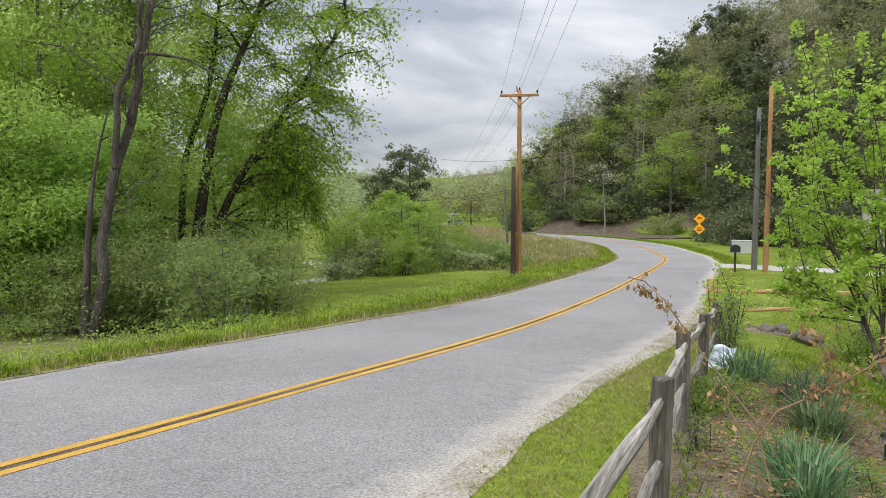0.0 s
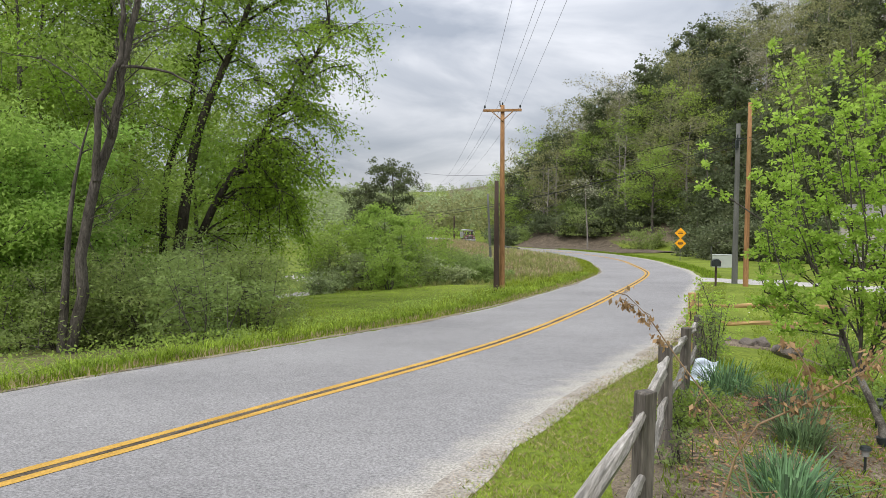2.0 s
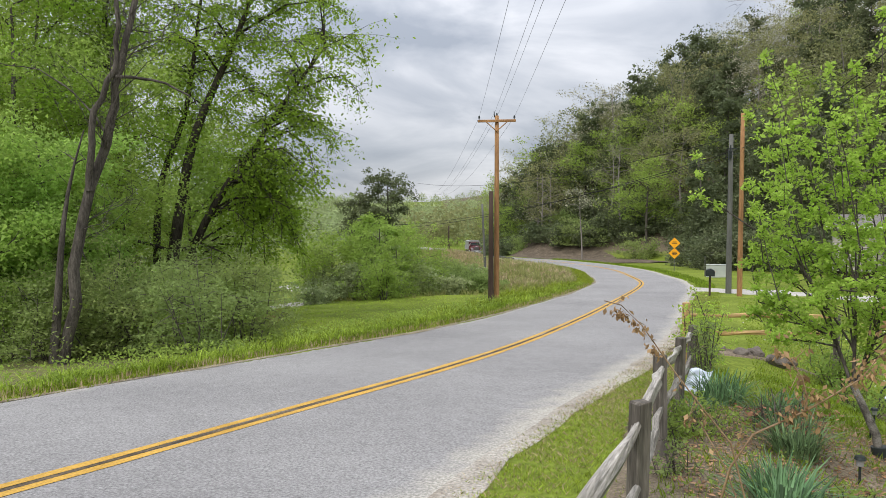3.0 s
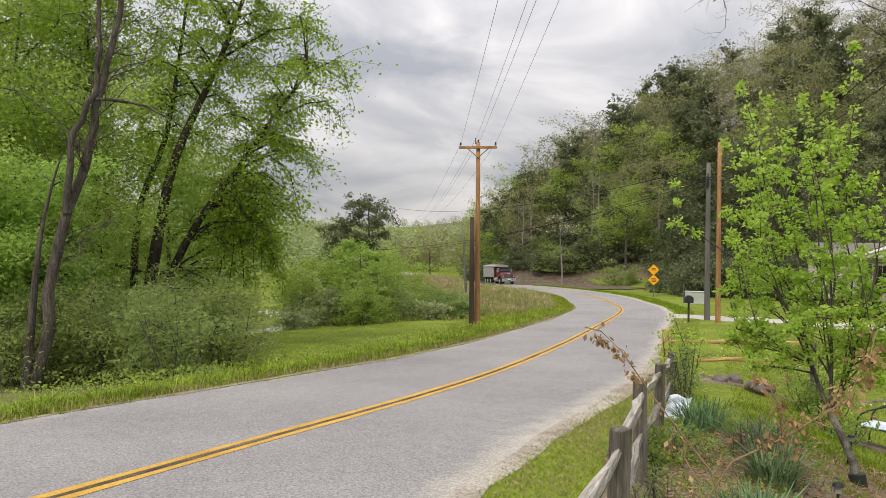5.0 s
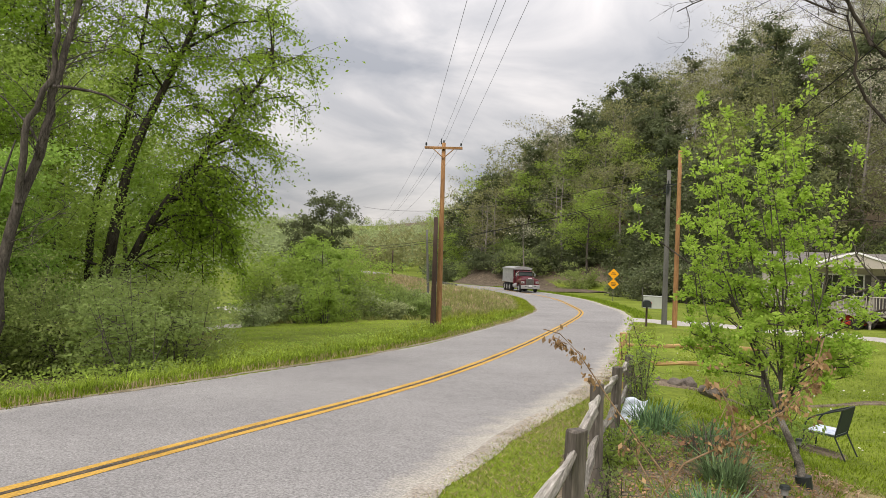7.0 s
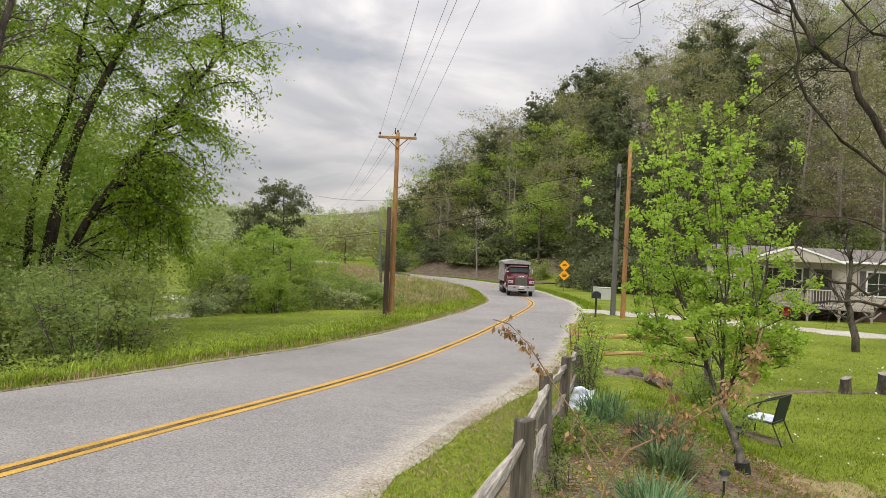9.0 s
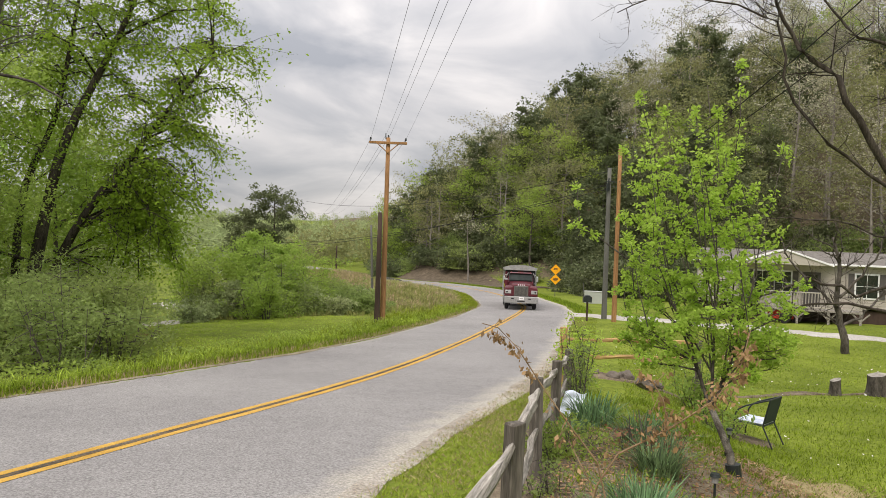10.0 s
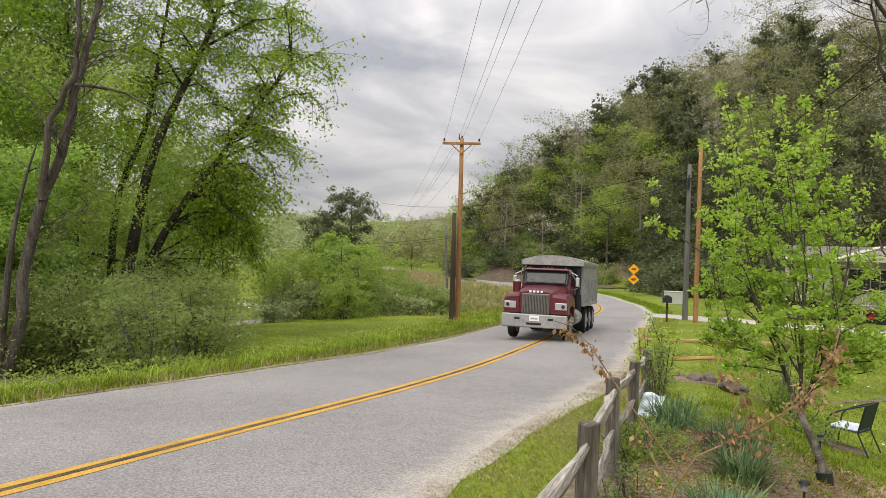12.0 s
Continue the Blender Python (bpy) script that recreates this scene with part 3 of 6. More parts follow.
def build_poles():
    utility_pole("utility_pole", 3.75, 36.4, 6.72, 0.15, M_POLE_ORANGE, "tall orange-brown wooden utility pole with a crossarm", (0.0, 0.0), 1.95, -8)
    utility_pole("pole_stub", 3.42, 36.0, 2.85, 0.15, M_POLE_DARK, "short dark creosoted pole stub beside the utility pole")
    utility_pole("utility_pole", 15.78, 34.8, 6.65, 0.135, M_POLE_ORANGE, "orange treated wooden utility pole beside a gravel driveway")
    carrier = utility_pole("utility_pole", 16.53, 37.8, 5.95, 0.16, M_POLE_GREY, "weathered grey utility pole carrying dark cables")
    zc = 4.85 - gz(16.53, 37.8)
    box_part("cable_clamp", (0.16, 0.14, 0.42), (-0.12, -0.16, zc), M_METAL_BLACK, carrier)
    tube_part("cable_loop", (-0.2, -0.2, zc - 0.3), (-0.1, -0.2, zc + 0.5), 0.035, M_METAL_BLACK, carrier)
    box_part("cable_bracket", (0.5, 0.06, 0.06), (0.0, -0.17, zc + 0.3), M_METAL_BLACK, carrier)
    utility_pole("pole_stub", 5.25, 60.0, 2.5, 0.12, M_POLE_GREY, "pale grey leaning pole on the grassy bank", (-0.05, 0))
    utility_pole("pole_stub", 3.5, 100.0, -0.1, 0.13, M_POLE_DARK, "dark wooden pole on the far bank")
    top = Vector((3.75, 36.4, 6.55))
    for off, (ex, ey, ez) in ((-0.9, (1.74, 14.03, 6.31)), (-0.1, (2.29, 13.93, 6.33)), (0.12, (2.46, 13.91, 6.34)), (0.9, (2.9, 13.83, 6.35))):
        a = top + Vector((off, 0, 0.12 + 0.25 * (abs(off) < 0.5)))
        cable("overhead_wire", a, a + (Vector((ex, ey, ez)) - a) * 1.9, 0.15, 0.0045, "thin dark overhead power line")
        cable("overhead_wire", a, (1.5 + off, 120, 5.0), 1.5, 0.006, "thin dark overhead power line")


def rail_between(name, a, b, w, h, mat, parent, seed):
    rng = np.random.default_rng(seed)
    a, b = Vector(a), Vector(b)
    V, F = [], []
    n = 8
    d = (b - a).normalized()
    side = d.cross(Vector((0, 0, 1))).normalized()
    up = side.cross(d)
    for k in range(n + 1):
        t = k / n
        f = 0.55 if k in (0, n) else (0.8 if k in (1, n - 1) else 1.0)
        p = a.lerp(b, t) + side * rng.normal() * 0.008 + up * rng.normal() * 0.008
        for j in range(7):
            ang = 2 * math.pi * j / 7
            rr = 1 + 0.16 * rng.normal()
            V.append(p + side * math.cos(ang) * w * f * rr + up * math.sin(ang) * h * f * rr)
    for k in range(n):
        for j in range(7):
            i, i2 = k * 7 + j, k * 7 + (j + 1) % 7
            F.append((i, i2, i2 + 7, i + 7))
    F.append(tuple(range(6, -1, -1)))
    F.append(tuple(n * 7 + j for j in range(7)))
    ob = mesh_object(name, V, F, mat, parent)
    # the rail's own y axis runs along it, so that the wood's grain does too
    turn = Matrix.Rotation(math.atan2(-d.x, d.y), 4, "Z")
    ob.data.transform(turn.inverted())
    ob.matrix_basis = turn
    return ob


def fence_post(parent, x, y, top, w, mat, seed, turn=25):
    rng = np.random.default_rng(seed)
    bm = bmesh.new()
    z0 = gz(x, y) - 0.3
    add_box(bm, (w, w * 0.85, top - z0), (0, 0, 0), None, 0.012)
    for v in bm.verts:
        v.co.x += rng.normal() * 0.003
        v.co.y += rng.normal() * 0.003
    ob = part("post", bm, mat, parent)
    ob.matrix_basis = pose(x, y, (top + z0) / 2, rng.normal() * 1.2, rng.normal() * 1.2, turn)
    return ob


def build_fence():
    ob = empty("split_rail_fence")
    d = Vector((0.396, 0.918, 0))
    tops = [(-0.2, 0.95, 0.86), (1.27, 4.12, 0.63), (2.24, 6.58, 0.40), (3.32, 9.02, 0.13), (4.35, 11.3, -0.08)]
    for k, (x, y, t) in enumerate(tops):
        fence_post(ob, x, y, t, 0.112, M_POST, k)
    for k in range(4):
        (x0, y0, t0), (x1, y1, t1) = tops[k], tops[k + 1]
        for n, dz in enumerate((0.16, 0.55)):
            s = 0.012
            rail_between("rail", (x0 - 0.05 - s, y0 - 0.12, t0 - dz - 0.01 * n), (x1 + 0.05 + s, y1 + 0.12, t1 - dz + 0.02), 0.034, 0.052, M_FENCE, ob, 20 + 2 * k + n)
    tagged(ob, "weathered grey split rail fence along the road", "fence")
    nb = empty("corner_fence")
    fence_post(nb, 4.75, 12.6, 0.12, 0.12, M_NEWWOOD, 77, 20)
    fence_post(nb, 8.0, 13.4, -0.24, 0.10, M_POST, 78, 20)
    rail_between("rail", (4.7, 12.6, -0.10), (8.1, 13.42, -0.28), 0.028, 0.045, M_NEWWOOD, nb, 50)
    rail_between("rail", (4.7, 12.6, -0.42), (8.1, 13.42, -0.62), 0.028, 0.045, M_NEWWOOD, nb, 51)
    tagged(nb, "fresh yellow pine rail fence at the garden corner", "fence")


def wheel(parent, x, y, r, width, name="wheel"):
    hub = empty(name)
    hub.parent = parent
    hub.matrix_basis = pose(x, y, r)
    bm = bmesh.new()
    m = pose(0, 0, 0, 0, 90, 0)
    bmesh.ops.create_cone(bm, cap_ends=True, segments=28, radius1=r, radius2=r, depth=width, matrix=m)
    bmesh.ops.bevel(bm, geom=[e for e in bm.edges if e.calc_length() < 0.3 and abs(e.verts[0].co.x - e.verts[1].co.x) < 1e-4], offset=0.04, segments=2, affect="EDGES")
    part("tyre", bm, M_BLACK, hub)
    bm = bmesh.new()
    bmesh.ops.create_cone(bm, cap_ends=True, segments=20, radius1=r * 0.58, radius2=r * 0.5, depth=width + 0.03, matrix=m)
    bmesh.ops.create_cone(bm, cap_ends=True, segments=10, radius1=r * 0.2, radius2=r * 0.16, depth=width + 0.14, matrix=m)
    for k in range(8):
        a = k * math.pi / 4
        add_box(bm, (width + 0.06, 0.03, 0.03), (0, math.cos(a) * r * 0.36, math.sin(a) * r * 0.36))
    part("rim", bm, M_STEEL, hub)
    return hub


def loft(bm, sections):
    """Closed skin through rings of equal length."""
    rows = [[bm.verts.new(p) for p in s] for s in sections]
    n = len(rows[0])
    for a, b in zip(rows, rows[1:]):
        for j in range(n):
            bm.faces.new((a[j], a[(j + 1) % n], b[(j + 1) % n], b[j]))
    bm.faces.new(rows[0][::-1])
    bm.faces.new(rows[-1])
    bmesh.ops.recalc_face_normals(bm, faces=bm.faces)


def build_truck():
    t = empty("dump_truck")
    # chassis
    bm = bmesh.new()
    for s in (-0.42, 0.42):
        add_box(bm, (0.12, 8.4, 0.28), (s, -4.6, 0.82))
    for y in (-1.3, -5.6, -6.9, -8.2):
        add_tube(bm, (-0.95, y, 0.52), (0.95, y, 0.52), 0.09)
    add_box(bm, (0.9, 1.2, 0.5), (0, -1.5, 0.75))
    part("chassis", bm, M_BLACK, t)
    # bumper
    bm = bmesh.new()
    add_box(bm, (2.44, 0.16, 0.46), (0, -0.08, 0.69), None, 0.03)
    b = part("bumper", bm, M_STEEL, t, "wide dull aluminium bumper")
    for x in (-0.62, 0.62):
        box_part("slot", (0.2, 0.03, 0.07), (x, 0.005, 0.77), M_BLACK, b)
    box_part("slot", (0.55, 0.03, 0.07), (0, 0.005, 0.60), M_BLACK, b)
    box_part("number_plate", (0.36, 0.02, 0.19), (-0.02, 0.012, 0.78), M_WHITE, b)
    box_part("plate_bar", (0.26, 0.01, 0.05), (-0.02, 0.026, 0.78), M_STEEL, b, bevel=0.002)
    # hood: narrow nose rising to the cab
    bm = bmesh.new()

    def nose(y, w, top):
        return [(-w, y, 0.95), (w, y, 0.95), (w, y, top - 0.22), (w * 0.86, y, top - 0.05), (w * 0.5, y, top), (-w * 0.5, y, top), (-w * 0.86, y, top - 0.05), (-w, y, top - 0.22)]
    loft(bm, [nose(-0.30, 0.68, 1.70), nose(-0.40, 0.73, 1.78), nose(-1.3, 0.80, 1.85), nose(-2.2, 0.90, 1.93)])
    part("hood", bm, M_TRUCK_RED, t)
    # fenders
    for s in (-1, 1):
        bm = bmesh.new()

        def wing(y, z0, z1):
            a, c = s * 0.62, s * 1.2
            return [(a, y, z0), (c, y, z0), (c, y, z1 - 0.12), (c - s * 0.1, y, z1), (a, y, z1 + 0.05)]
        loft(bm, [wing(-0.25, 0.95, 1.48), wing(-0.32, 0.93, 1.56), wing(-0.72, 0.95, 1.62)])
        loft(bm, [wing(-0.70, 1.14, 1.62), wing(-1.3, 1.26, 1.64), wing(-1.9, 1.14, 1.60)])
        loft(bm, [wing(-1.88, 0.85, 1.60), wing(-2.1, 0.7, 1.45)])
        f = part("fender", bm, M_TRUCK_RED, t)
        box_part("headlight_panel", (0.44, 0.03, 0.24), (s * 0.95, -0.235, 1.22), M_CHROME, f)
        bm = bmesh.new()
        add_tube(bm, (s * 1.03, -0.225, 1.22), (s * 1.03, -0.19, 1.22), 0.095, 0.085, 16)
        part("headlight", bm, M_CHROME, f)
        tube_part("lens", (s * 1.03, -0.195, 1.22), (s * 1.03, -0.183, 1.22), 0.072, M_DARKGLASS, f, 0.06, 16)
    # grille
    bm = bmesh.new()
    add_box(bm, (1.04, 0.08, 0.72), (0, -0.29, 1.27), None, 0.02)
    g = part("grille", bm, M_GRILLE, t, "chrome grille with upright bars")
    box_part("mesh_panel", (0.96, 0.02, 0.64), (0, -0.247, 1.27), M_METAL_BLACK, g)
    for k in range(17):
        box_part("bar", (0.03, 0.03, 0.64), (-0.456 + 0.057 * k, -0.238, 1.27), M_GRILLE, g, bevel=0)
    for k in range(4):
        box_part("badge_bar", (0.08, 0.02, 0.07), (-0.21 + 0.14 * k, -0.29, 1.70), M_WHITE, t, bevel=0.004)
    # cab
    bm = bmesh.new()

    def ring(y, w, z0, z1):
        return [(-w, y, z0), (w, y, z0), (w, y, z1 - 0.18), (w - 0.14, y, z1), (-w + 0.14, y, z1), (-w, y, z1 - 0.18)]
    loft(bm, [ring(-2.15, 0.96, 0.95, 1.93), ring(-2.42, 0.95, 0.95, 2.45), ring(-2.36, 0.93, 0.95, 2.50), ring(-2.9, 0.93, 0.95, 2.56), ring(-3.75, 0.93, 0.95, 2.54)])
    c = part("cab", bm, M_TRUCK_RED, t)
    sl = pose(0, 0, 0, math.degrees(math.atan2(0.27, 0.52)), 0, 0)
    box_part("windshield_frame", (1.80, 0.03, 0.60), (0, -2.272, 2.195), M_METAL_BLACK, c, sl, 0.05)
    box_part("windshield", (1.62, 0.03, 0.50), (0, -2.256, 2.202), M_WINDSHIELD, c, sl, 0.04)
    box_part("visor", (1.66, 0.22, 0.03), (0, -2.34, 2.515), M_TRUCK_RED, c, pose(0, 0, 0, -12, 0, 0), 0.01)
    for q in (-0.38, 0.42):
        bm = bmesh.new()
        add_tube(bm, (q - 0.1, -2.115, 1.96), (q + 0.18, -2.21, 2.15), 0.012, sides=6)
        part("wiper", bm, M_BLACK, c)
    for s in (-1, 1):
        box_part("side_window", (0.03, 0.75, 0.5), (s * 0.925, -2.95, 2.15), M_DARKGLASS, c)
        box_part("door", (0.03, 0.95, 1.1), (s * 0.925, -2.95, 1.45), M_TRUCK_RED, c)
        bm = bmesh.new()
        add_tube(bm, (s * 0.95, -2.4, 1.75), (s * 1.25, -2.2, 1.85), 0.018, sides=6)
        add_tube(bm, (s * 0.95, -2.4, 2.45), (s * 1.25, -2.2, 2.3), 0.018, sides=6)
        add_box(bm, (0.15, 0.05, 0.34), (s * 1.25, -2.2, 2.08), None, 0.02)
        add_tube(bm, (s * 0.95, -2.2, 2.5), (s * 1.24, -2.95, 1.9), 0.02, sides=6)
        part("mirror", bm, M_CHROME, t, "chrome mirror on tubular brackets")
        bm = bmesh.new()
        add_tube(bm, (s * 1.08, -3.75, 0.9), (s * 1.08, -3.75, 1.6), 0.14)
        add_tube(bm, (s * 1.08, -3.75, 1.6), (s * 1.08, -3.75, 2.6), 0.08)
        part("air_intake" if s > 0 else "exhaust_stack", bm, M_BLACK if s < 0 else M_TRUCK_RED, t)
        tank = bmesh.new()
        add_tube(tank, (s * 0.95, -2.5, 0.75), (s * 0.95, -3.9, 0.75), 0.3, sides=18)
        part("fuel_tank", tank, M_STEEL, t)
    bm = bmesh.new()
    add_tube(bm, (1.1, -1.95, 1.42), (1.1, -1.95, 2.02), 0.16, sides=18)
    part("air_cleaner", bm, M_TRUCK_RED, t)
    tube_part("air_cleaner_cap", (1.1, -1.95, 2.02), (1.1, -1.95, 2.1), 0.17, M_STEEL, t, 0.12, 18)
    tube_part("fender_marker", (1.2, -0.5, 1.5), (1.27, -0.45, 1.78), 0.02, M_LIME, t, label="yellow-green fender marker rod")
    for x in (-0.16, 0, 0.16, -0.72, 0.72):
        bm = bmesh.new()
        add_tube(bm, (x, -2.55, 2.5), (x, -2.55, 2.61), 0.055, 0.03, 8)
        part("marker_lamp", bm, M_LAMP, t)
    # dump body: ribbed sides on a sloped floor, arched tarp
    bm = bmesh.new()
    y0, y1 = -4.05, -9.0
    add_box(bm, (2.5, 0.06, 1.75), (0, y0, 2.05), None, 0.01)
    add_box(bm, (2.5, 0.06, 1.6), (0, y1, 1.95), None, 0.01)
    for s in (-1, 1):
        add_box(bm, (0.05, y0 - y1, 1.75), (s * 1.24, (y0 + y1) / 2, 2.05), None, 0.01)
    add_box(bm, (2.3, y0 - y1, 0.12), (0, (y0 + y1) / 2, 1.2))
    body = part("dump_body", bm, M_STEEL, t, "ribbed dusty aluminium dump body")
    for s in (-1, 1):
        for k in range(9):
            box_part("rib", (0.07, 0.09, 1.0), (s * 1.285, y0 - 0.35 - 0.55 * k, 1.72), M_STEEL, body, None, 0.01)
        box_part("top_rail", (0.12, y0 - y1 + 0.1, 0.12), (s * 1.27, (y0 + y1) / 2, 2.84), M_STEEL, body)
        box_part("bottom_rail", (0.1, y0 - y1 + 0.1, 0.14), (s * 1.27, (y0 + y1) / 2, 1.2), M_STEEL, body)
        box_part("mudflap", (0.6, 0.02, 0.55), (s * 0.9, -8.9, 0.55), M_BLACK, t)
    bm = bmesh.new()

    def hoop(y):
        return [(-1.3, y, 2.70), (1.3, y, 2.70), (1.3, y, 2.89), (0.75, y, 3.04), (0.25, y, 3.09), (-0.25, y, 3.09), (-0.75, y, 3.04), (-1.3, y, 2.89)]
    loft(bm, [hoop(-3.62), hoop(-5.0), hoop(y1 - 0.1)])
    part("tarp_cover", bm, M_STEEL, t, "pale grey tarp cover with a front shield")
    # black panel added for the shade between cab and body, under the tarp
    box_part("gap_shade_panel", (2.3, 0.05, 1.0), (0, -3.98, 2.3), M_METAL_BLACK, t)
    wheels = []
    for s in (-1, 1):
        wheels.append(wheel(t, s * 1.02, -1.3, 0.52, 0.28))
        for y in (-5.6, -6.9, -8.2):
            wheels.append(wheel(t, s * 0.95, y, 0.52, 0.52))
    t.scale = (0.92, 0.95, 0.98)
    tagged(t, "maroon dump truck with a dusty aluminium tarped body", "truck")
    return t, wheels


# the truck's way along the road: seconds, x, y of its front
DRIVE = [(0.0, 3.5, 186), (1.0, 7.4, 170), (2.5, 9.7, 147), (4.0, 12.2, 122), (5.5, 17.1, 97.5), (7.0, 18.9, 80.5), (8.25, 18.0, 65.5), (9.5, 15.4, 50.9), (10.5, 12.08, 40.0), (11.25, 8.45, 31.6), (12.0, 5.0, 23.4), (12.6, 2.2, 16.9)]


def patch(name, cx, cy, rx, ry, yaw, mat, lift, label, cat, seed=1, ragged=0.22):
    """A thin irregular sheet that lies on the ground."""
    rng = np.random.default_rng(seed)
    ph = rng.random(6) * 6.28
    V, F = [(cx, cy, gz(cx, cy) + lift)], []
    n, rings = 48, 9
    for i in range(1, rings + 1):
        for j in range(n):
            a = 2 * math.pi * j / n
            k = 1 + ragged * sum(math.sin((q + 2) * a + ph[q]) / (q + 1.5) for q in range(6))
            u, v = rx * k * i / rings * math.cos(a), ry * k * i / rings * math.sin(a)
            c, s = math.cos(radians(yaw)), math.sin(radians(yaw))
            x, y = cx + c * u - s * v, cy + s * u + c * v
            V.append((x, y, gz(x, y) + lift * (1 if i < rings else -1)))
    for j in range(n):
        F.append((0, 1 + j, 1 + (j + 1) % n))
    for i in range(rings - 1):
        for j in range(n):
            a, b = 1 + i * n + j, 1 + i * n + (j + 1) % n
            F.append((a, a + n, b + n, b))
    return tagged(mesh_object(name, V, F, mat, None, True), label, cat, kind="structure")


def strip(name, pts, w0, w1, mat, lift, label, cat):
    """A ribbon of track that lies on the ground."""
    P = spline(pts, 0.5)
    T = np.gradient(P, axis=0)
    T /= np.linalg.norm(T, axis=1)[:, None]
    V, F = [], []
    rng = np.random.default_rng(3)
    for k, p in enumerate(P):
        w = w0 + (w1 - w0) * k / (len(P) - 1) + 0.1 * rng.normal()
        for c in range(6):
            l = w * (c / 5 - 0.5)
            x, y = p[0] + T[k, 1] * l, p[1] - T[k, 0] * l
            V.append((x, y, gz(x, y) + lift * (1 if 0 < c < 5 else -0.6)))
        if k:
            a = (k - 1) * 6
            for c in range(5):
                F.append((a + c, a + c + 1, a + 7 + c, a + 6 + c))
    return tagged(mesh_object(name, V, F, mat, None, True), label, cat, kind="structure")


def verge(name, l0, l1, y0, y1, lift, mat, label, cat, wob=0.15, cols=5, by_edge=False):
    """A strip beside the road that follows the lie of the land. by_edge: reckoned from the near edge of the asphalt."""
    idx = [k for k in range(len(CENTRE)) if y0 <= CENTRE[k, 1] <= y1]
    rng = np.random.default_rng(len(name) + int(y0))
    V, F = [], []
    a0 = a1 = 0.0
    for n, k in enumerate(idx):
        a0, a1 = 0.75 * a0 + wob * rng.normal() * 0.6, 0.75 * a1 + wob * rng.normal() * 0.6
        for c in range(cols + 1):
            l = (l0 + a0) + (l1 + a1 - l0 - a0) * c / cols
            if by_edge:
                l += float(road_right(CENTRE[k, 1])) if l0 + l1 > 0 else -float(road_left(CENTRE[k, 1]))
            x, y = CENTRE[k] + RIGHT[k] * l
            z = max(gz(x, y), float(base_z(y)) - 0.0012 * l * l if abs(l) < HALF + 0.25 else -99.0)
            V.append((x, y, z + lift * (1 if 0 < c < cols else 0.4)))
        if n:
            a = (n - 1) * (cols + 1)
            for c in range(cols):
                F.append((a + c, a + c + 1, a + cols + 2 + c, a + cols + 1 + c))
    return tagged(mesh_object(name, V, F, mat, None, True), label, cat, kind="structure")


def blades(name, x, y, h, w, mat, label, seed, lean=0.35, cat="grass"):
    """Standing grass blades at the places x, y."""
    rng = np.random.default_rng(seed)
    n = len(x)
    z = ground_z(x, y)
    a = rng.random(n) * 6.283
    hh = h * (0.5 + rng.random(n))
    ww = w * (0.7 + 0.6 * rng.random(n))
    sx, sy = np.cos(a) * ww, np.sin(a) * ww
    b = rng.random(n) * 6.283
    lx, ly = np.cos(b) * hh * lean * rng.random(n), np.sin(b) * hh * lean * rng.random(n)
    base = np.stack([x, y, z - 0.02], 1)
    V = np.stack([base + np.stack([sx, sy, 0 * z], 1), base - np.stack([sx, sy, 0 * z], 1),
                  base + np.stack([lx * 0.45 - sx * 0.7, ly * 0.45 - sy * 0.7, hh * 0.6], 1), base + np.stack([lx, ly, hh], 1)], 1)
    return tagged(quads(name, V, mat), label, cat, kind="stuff")


def tufts(name, x, y, h, w, mat, label, seed, per=16, spread=0.10):
    """Fans of arching blades, each fan from one root."""
    rng = np.random.default_rng(seed)
    n = len(x)
    size = np.repeat(0.55 + 0.9 * rng.random(n), per)
    bx, by = np.repeat(x, per), np.repeat(y, per)
    m = n * per
    z = np.repeat(ground_z(x, y), per)
    a = rng.random(m) * 6.283
    dx, dy = np.cos(a), np.sin(a)
    root = np.stack([bx + dx * spread * size * rng.random(m), by + dy * spread * size * rng.random(m), z - 0.03], 1)
    hh = h * size * (0.55 + 0.6 * rng.random(m))
    out = hh * (0.15 + 0.75 * rng.random(m))
    ww = w * (0.7 + 0.6 * rng.random(m))
    side = np.stack([-dy * ww, dx * ww, 0 * ww], 1)
    mid = root + np.stack([dx * out * 0.35, dy * out * 0.35, hh * 0.62], 1)
    tip = root + np.stack([dx * out, dy * out, hh * (1 - 0.25 * out / hh)], 1)
    V = np.stack([root - side, root + side, mid + side * 0.85, mid - side * 0.85], 1)
    W = np.stack([mid - side * 0.85, mid + side * 0.85, tip + side * 0.1, tip - side * 0.1], 1)
    return tagged(quads(name, np.concatenate([V, W]), mat), label, "grass", kind="stuff")


def beside_road(rng, n, l0, l1, y0, y1, power=1.0):
    idx = np.array([k for k in range(len(CENTRE)) if y0 <= CENTRE[k, 1] <= y1 and ALONG[k] < 140])
    k = idx[(rng.random(n) ** power * len(idx)).astype(int)]
    l = l0 + (l1 - l0) * rng.random(n)
    # reckoned from the true edges of the asphalt
    l = np.where(l < 0, l + 3.3 - road_left(CENTRE[k, 1]), l - 3.3 + road_right(CENTRE[k, 1]))
    p = CENTRE[k] + RIGHT[k] * l[:, None] + TANG[k] * (rng.random(n) * 0.76)[:, None]
    return p[:, 0], p[:, 1]


def clumped(rng, x, y, scale=1.1, keep=0.5):
    v = np.sin(x * scale * 2.1 + 1.7 * np.sin(y * scale)) * np.sin(y * scale * 1.7 + 1.3 * np.sin(x * scale * 0.8)) * 0.5 + 0.5
    m = rng.random(len(x)) < keep + (1 - keep) * v
    return x[m], y[m]


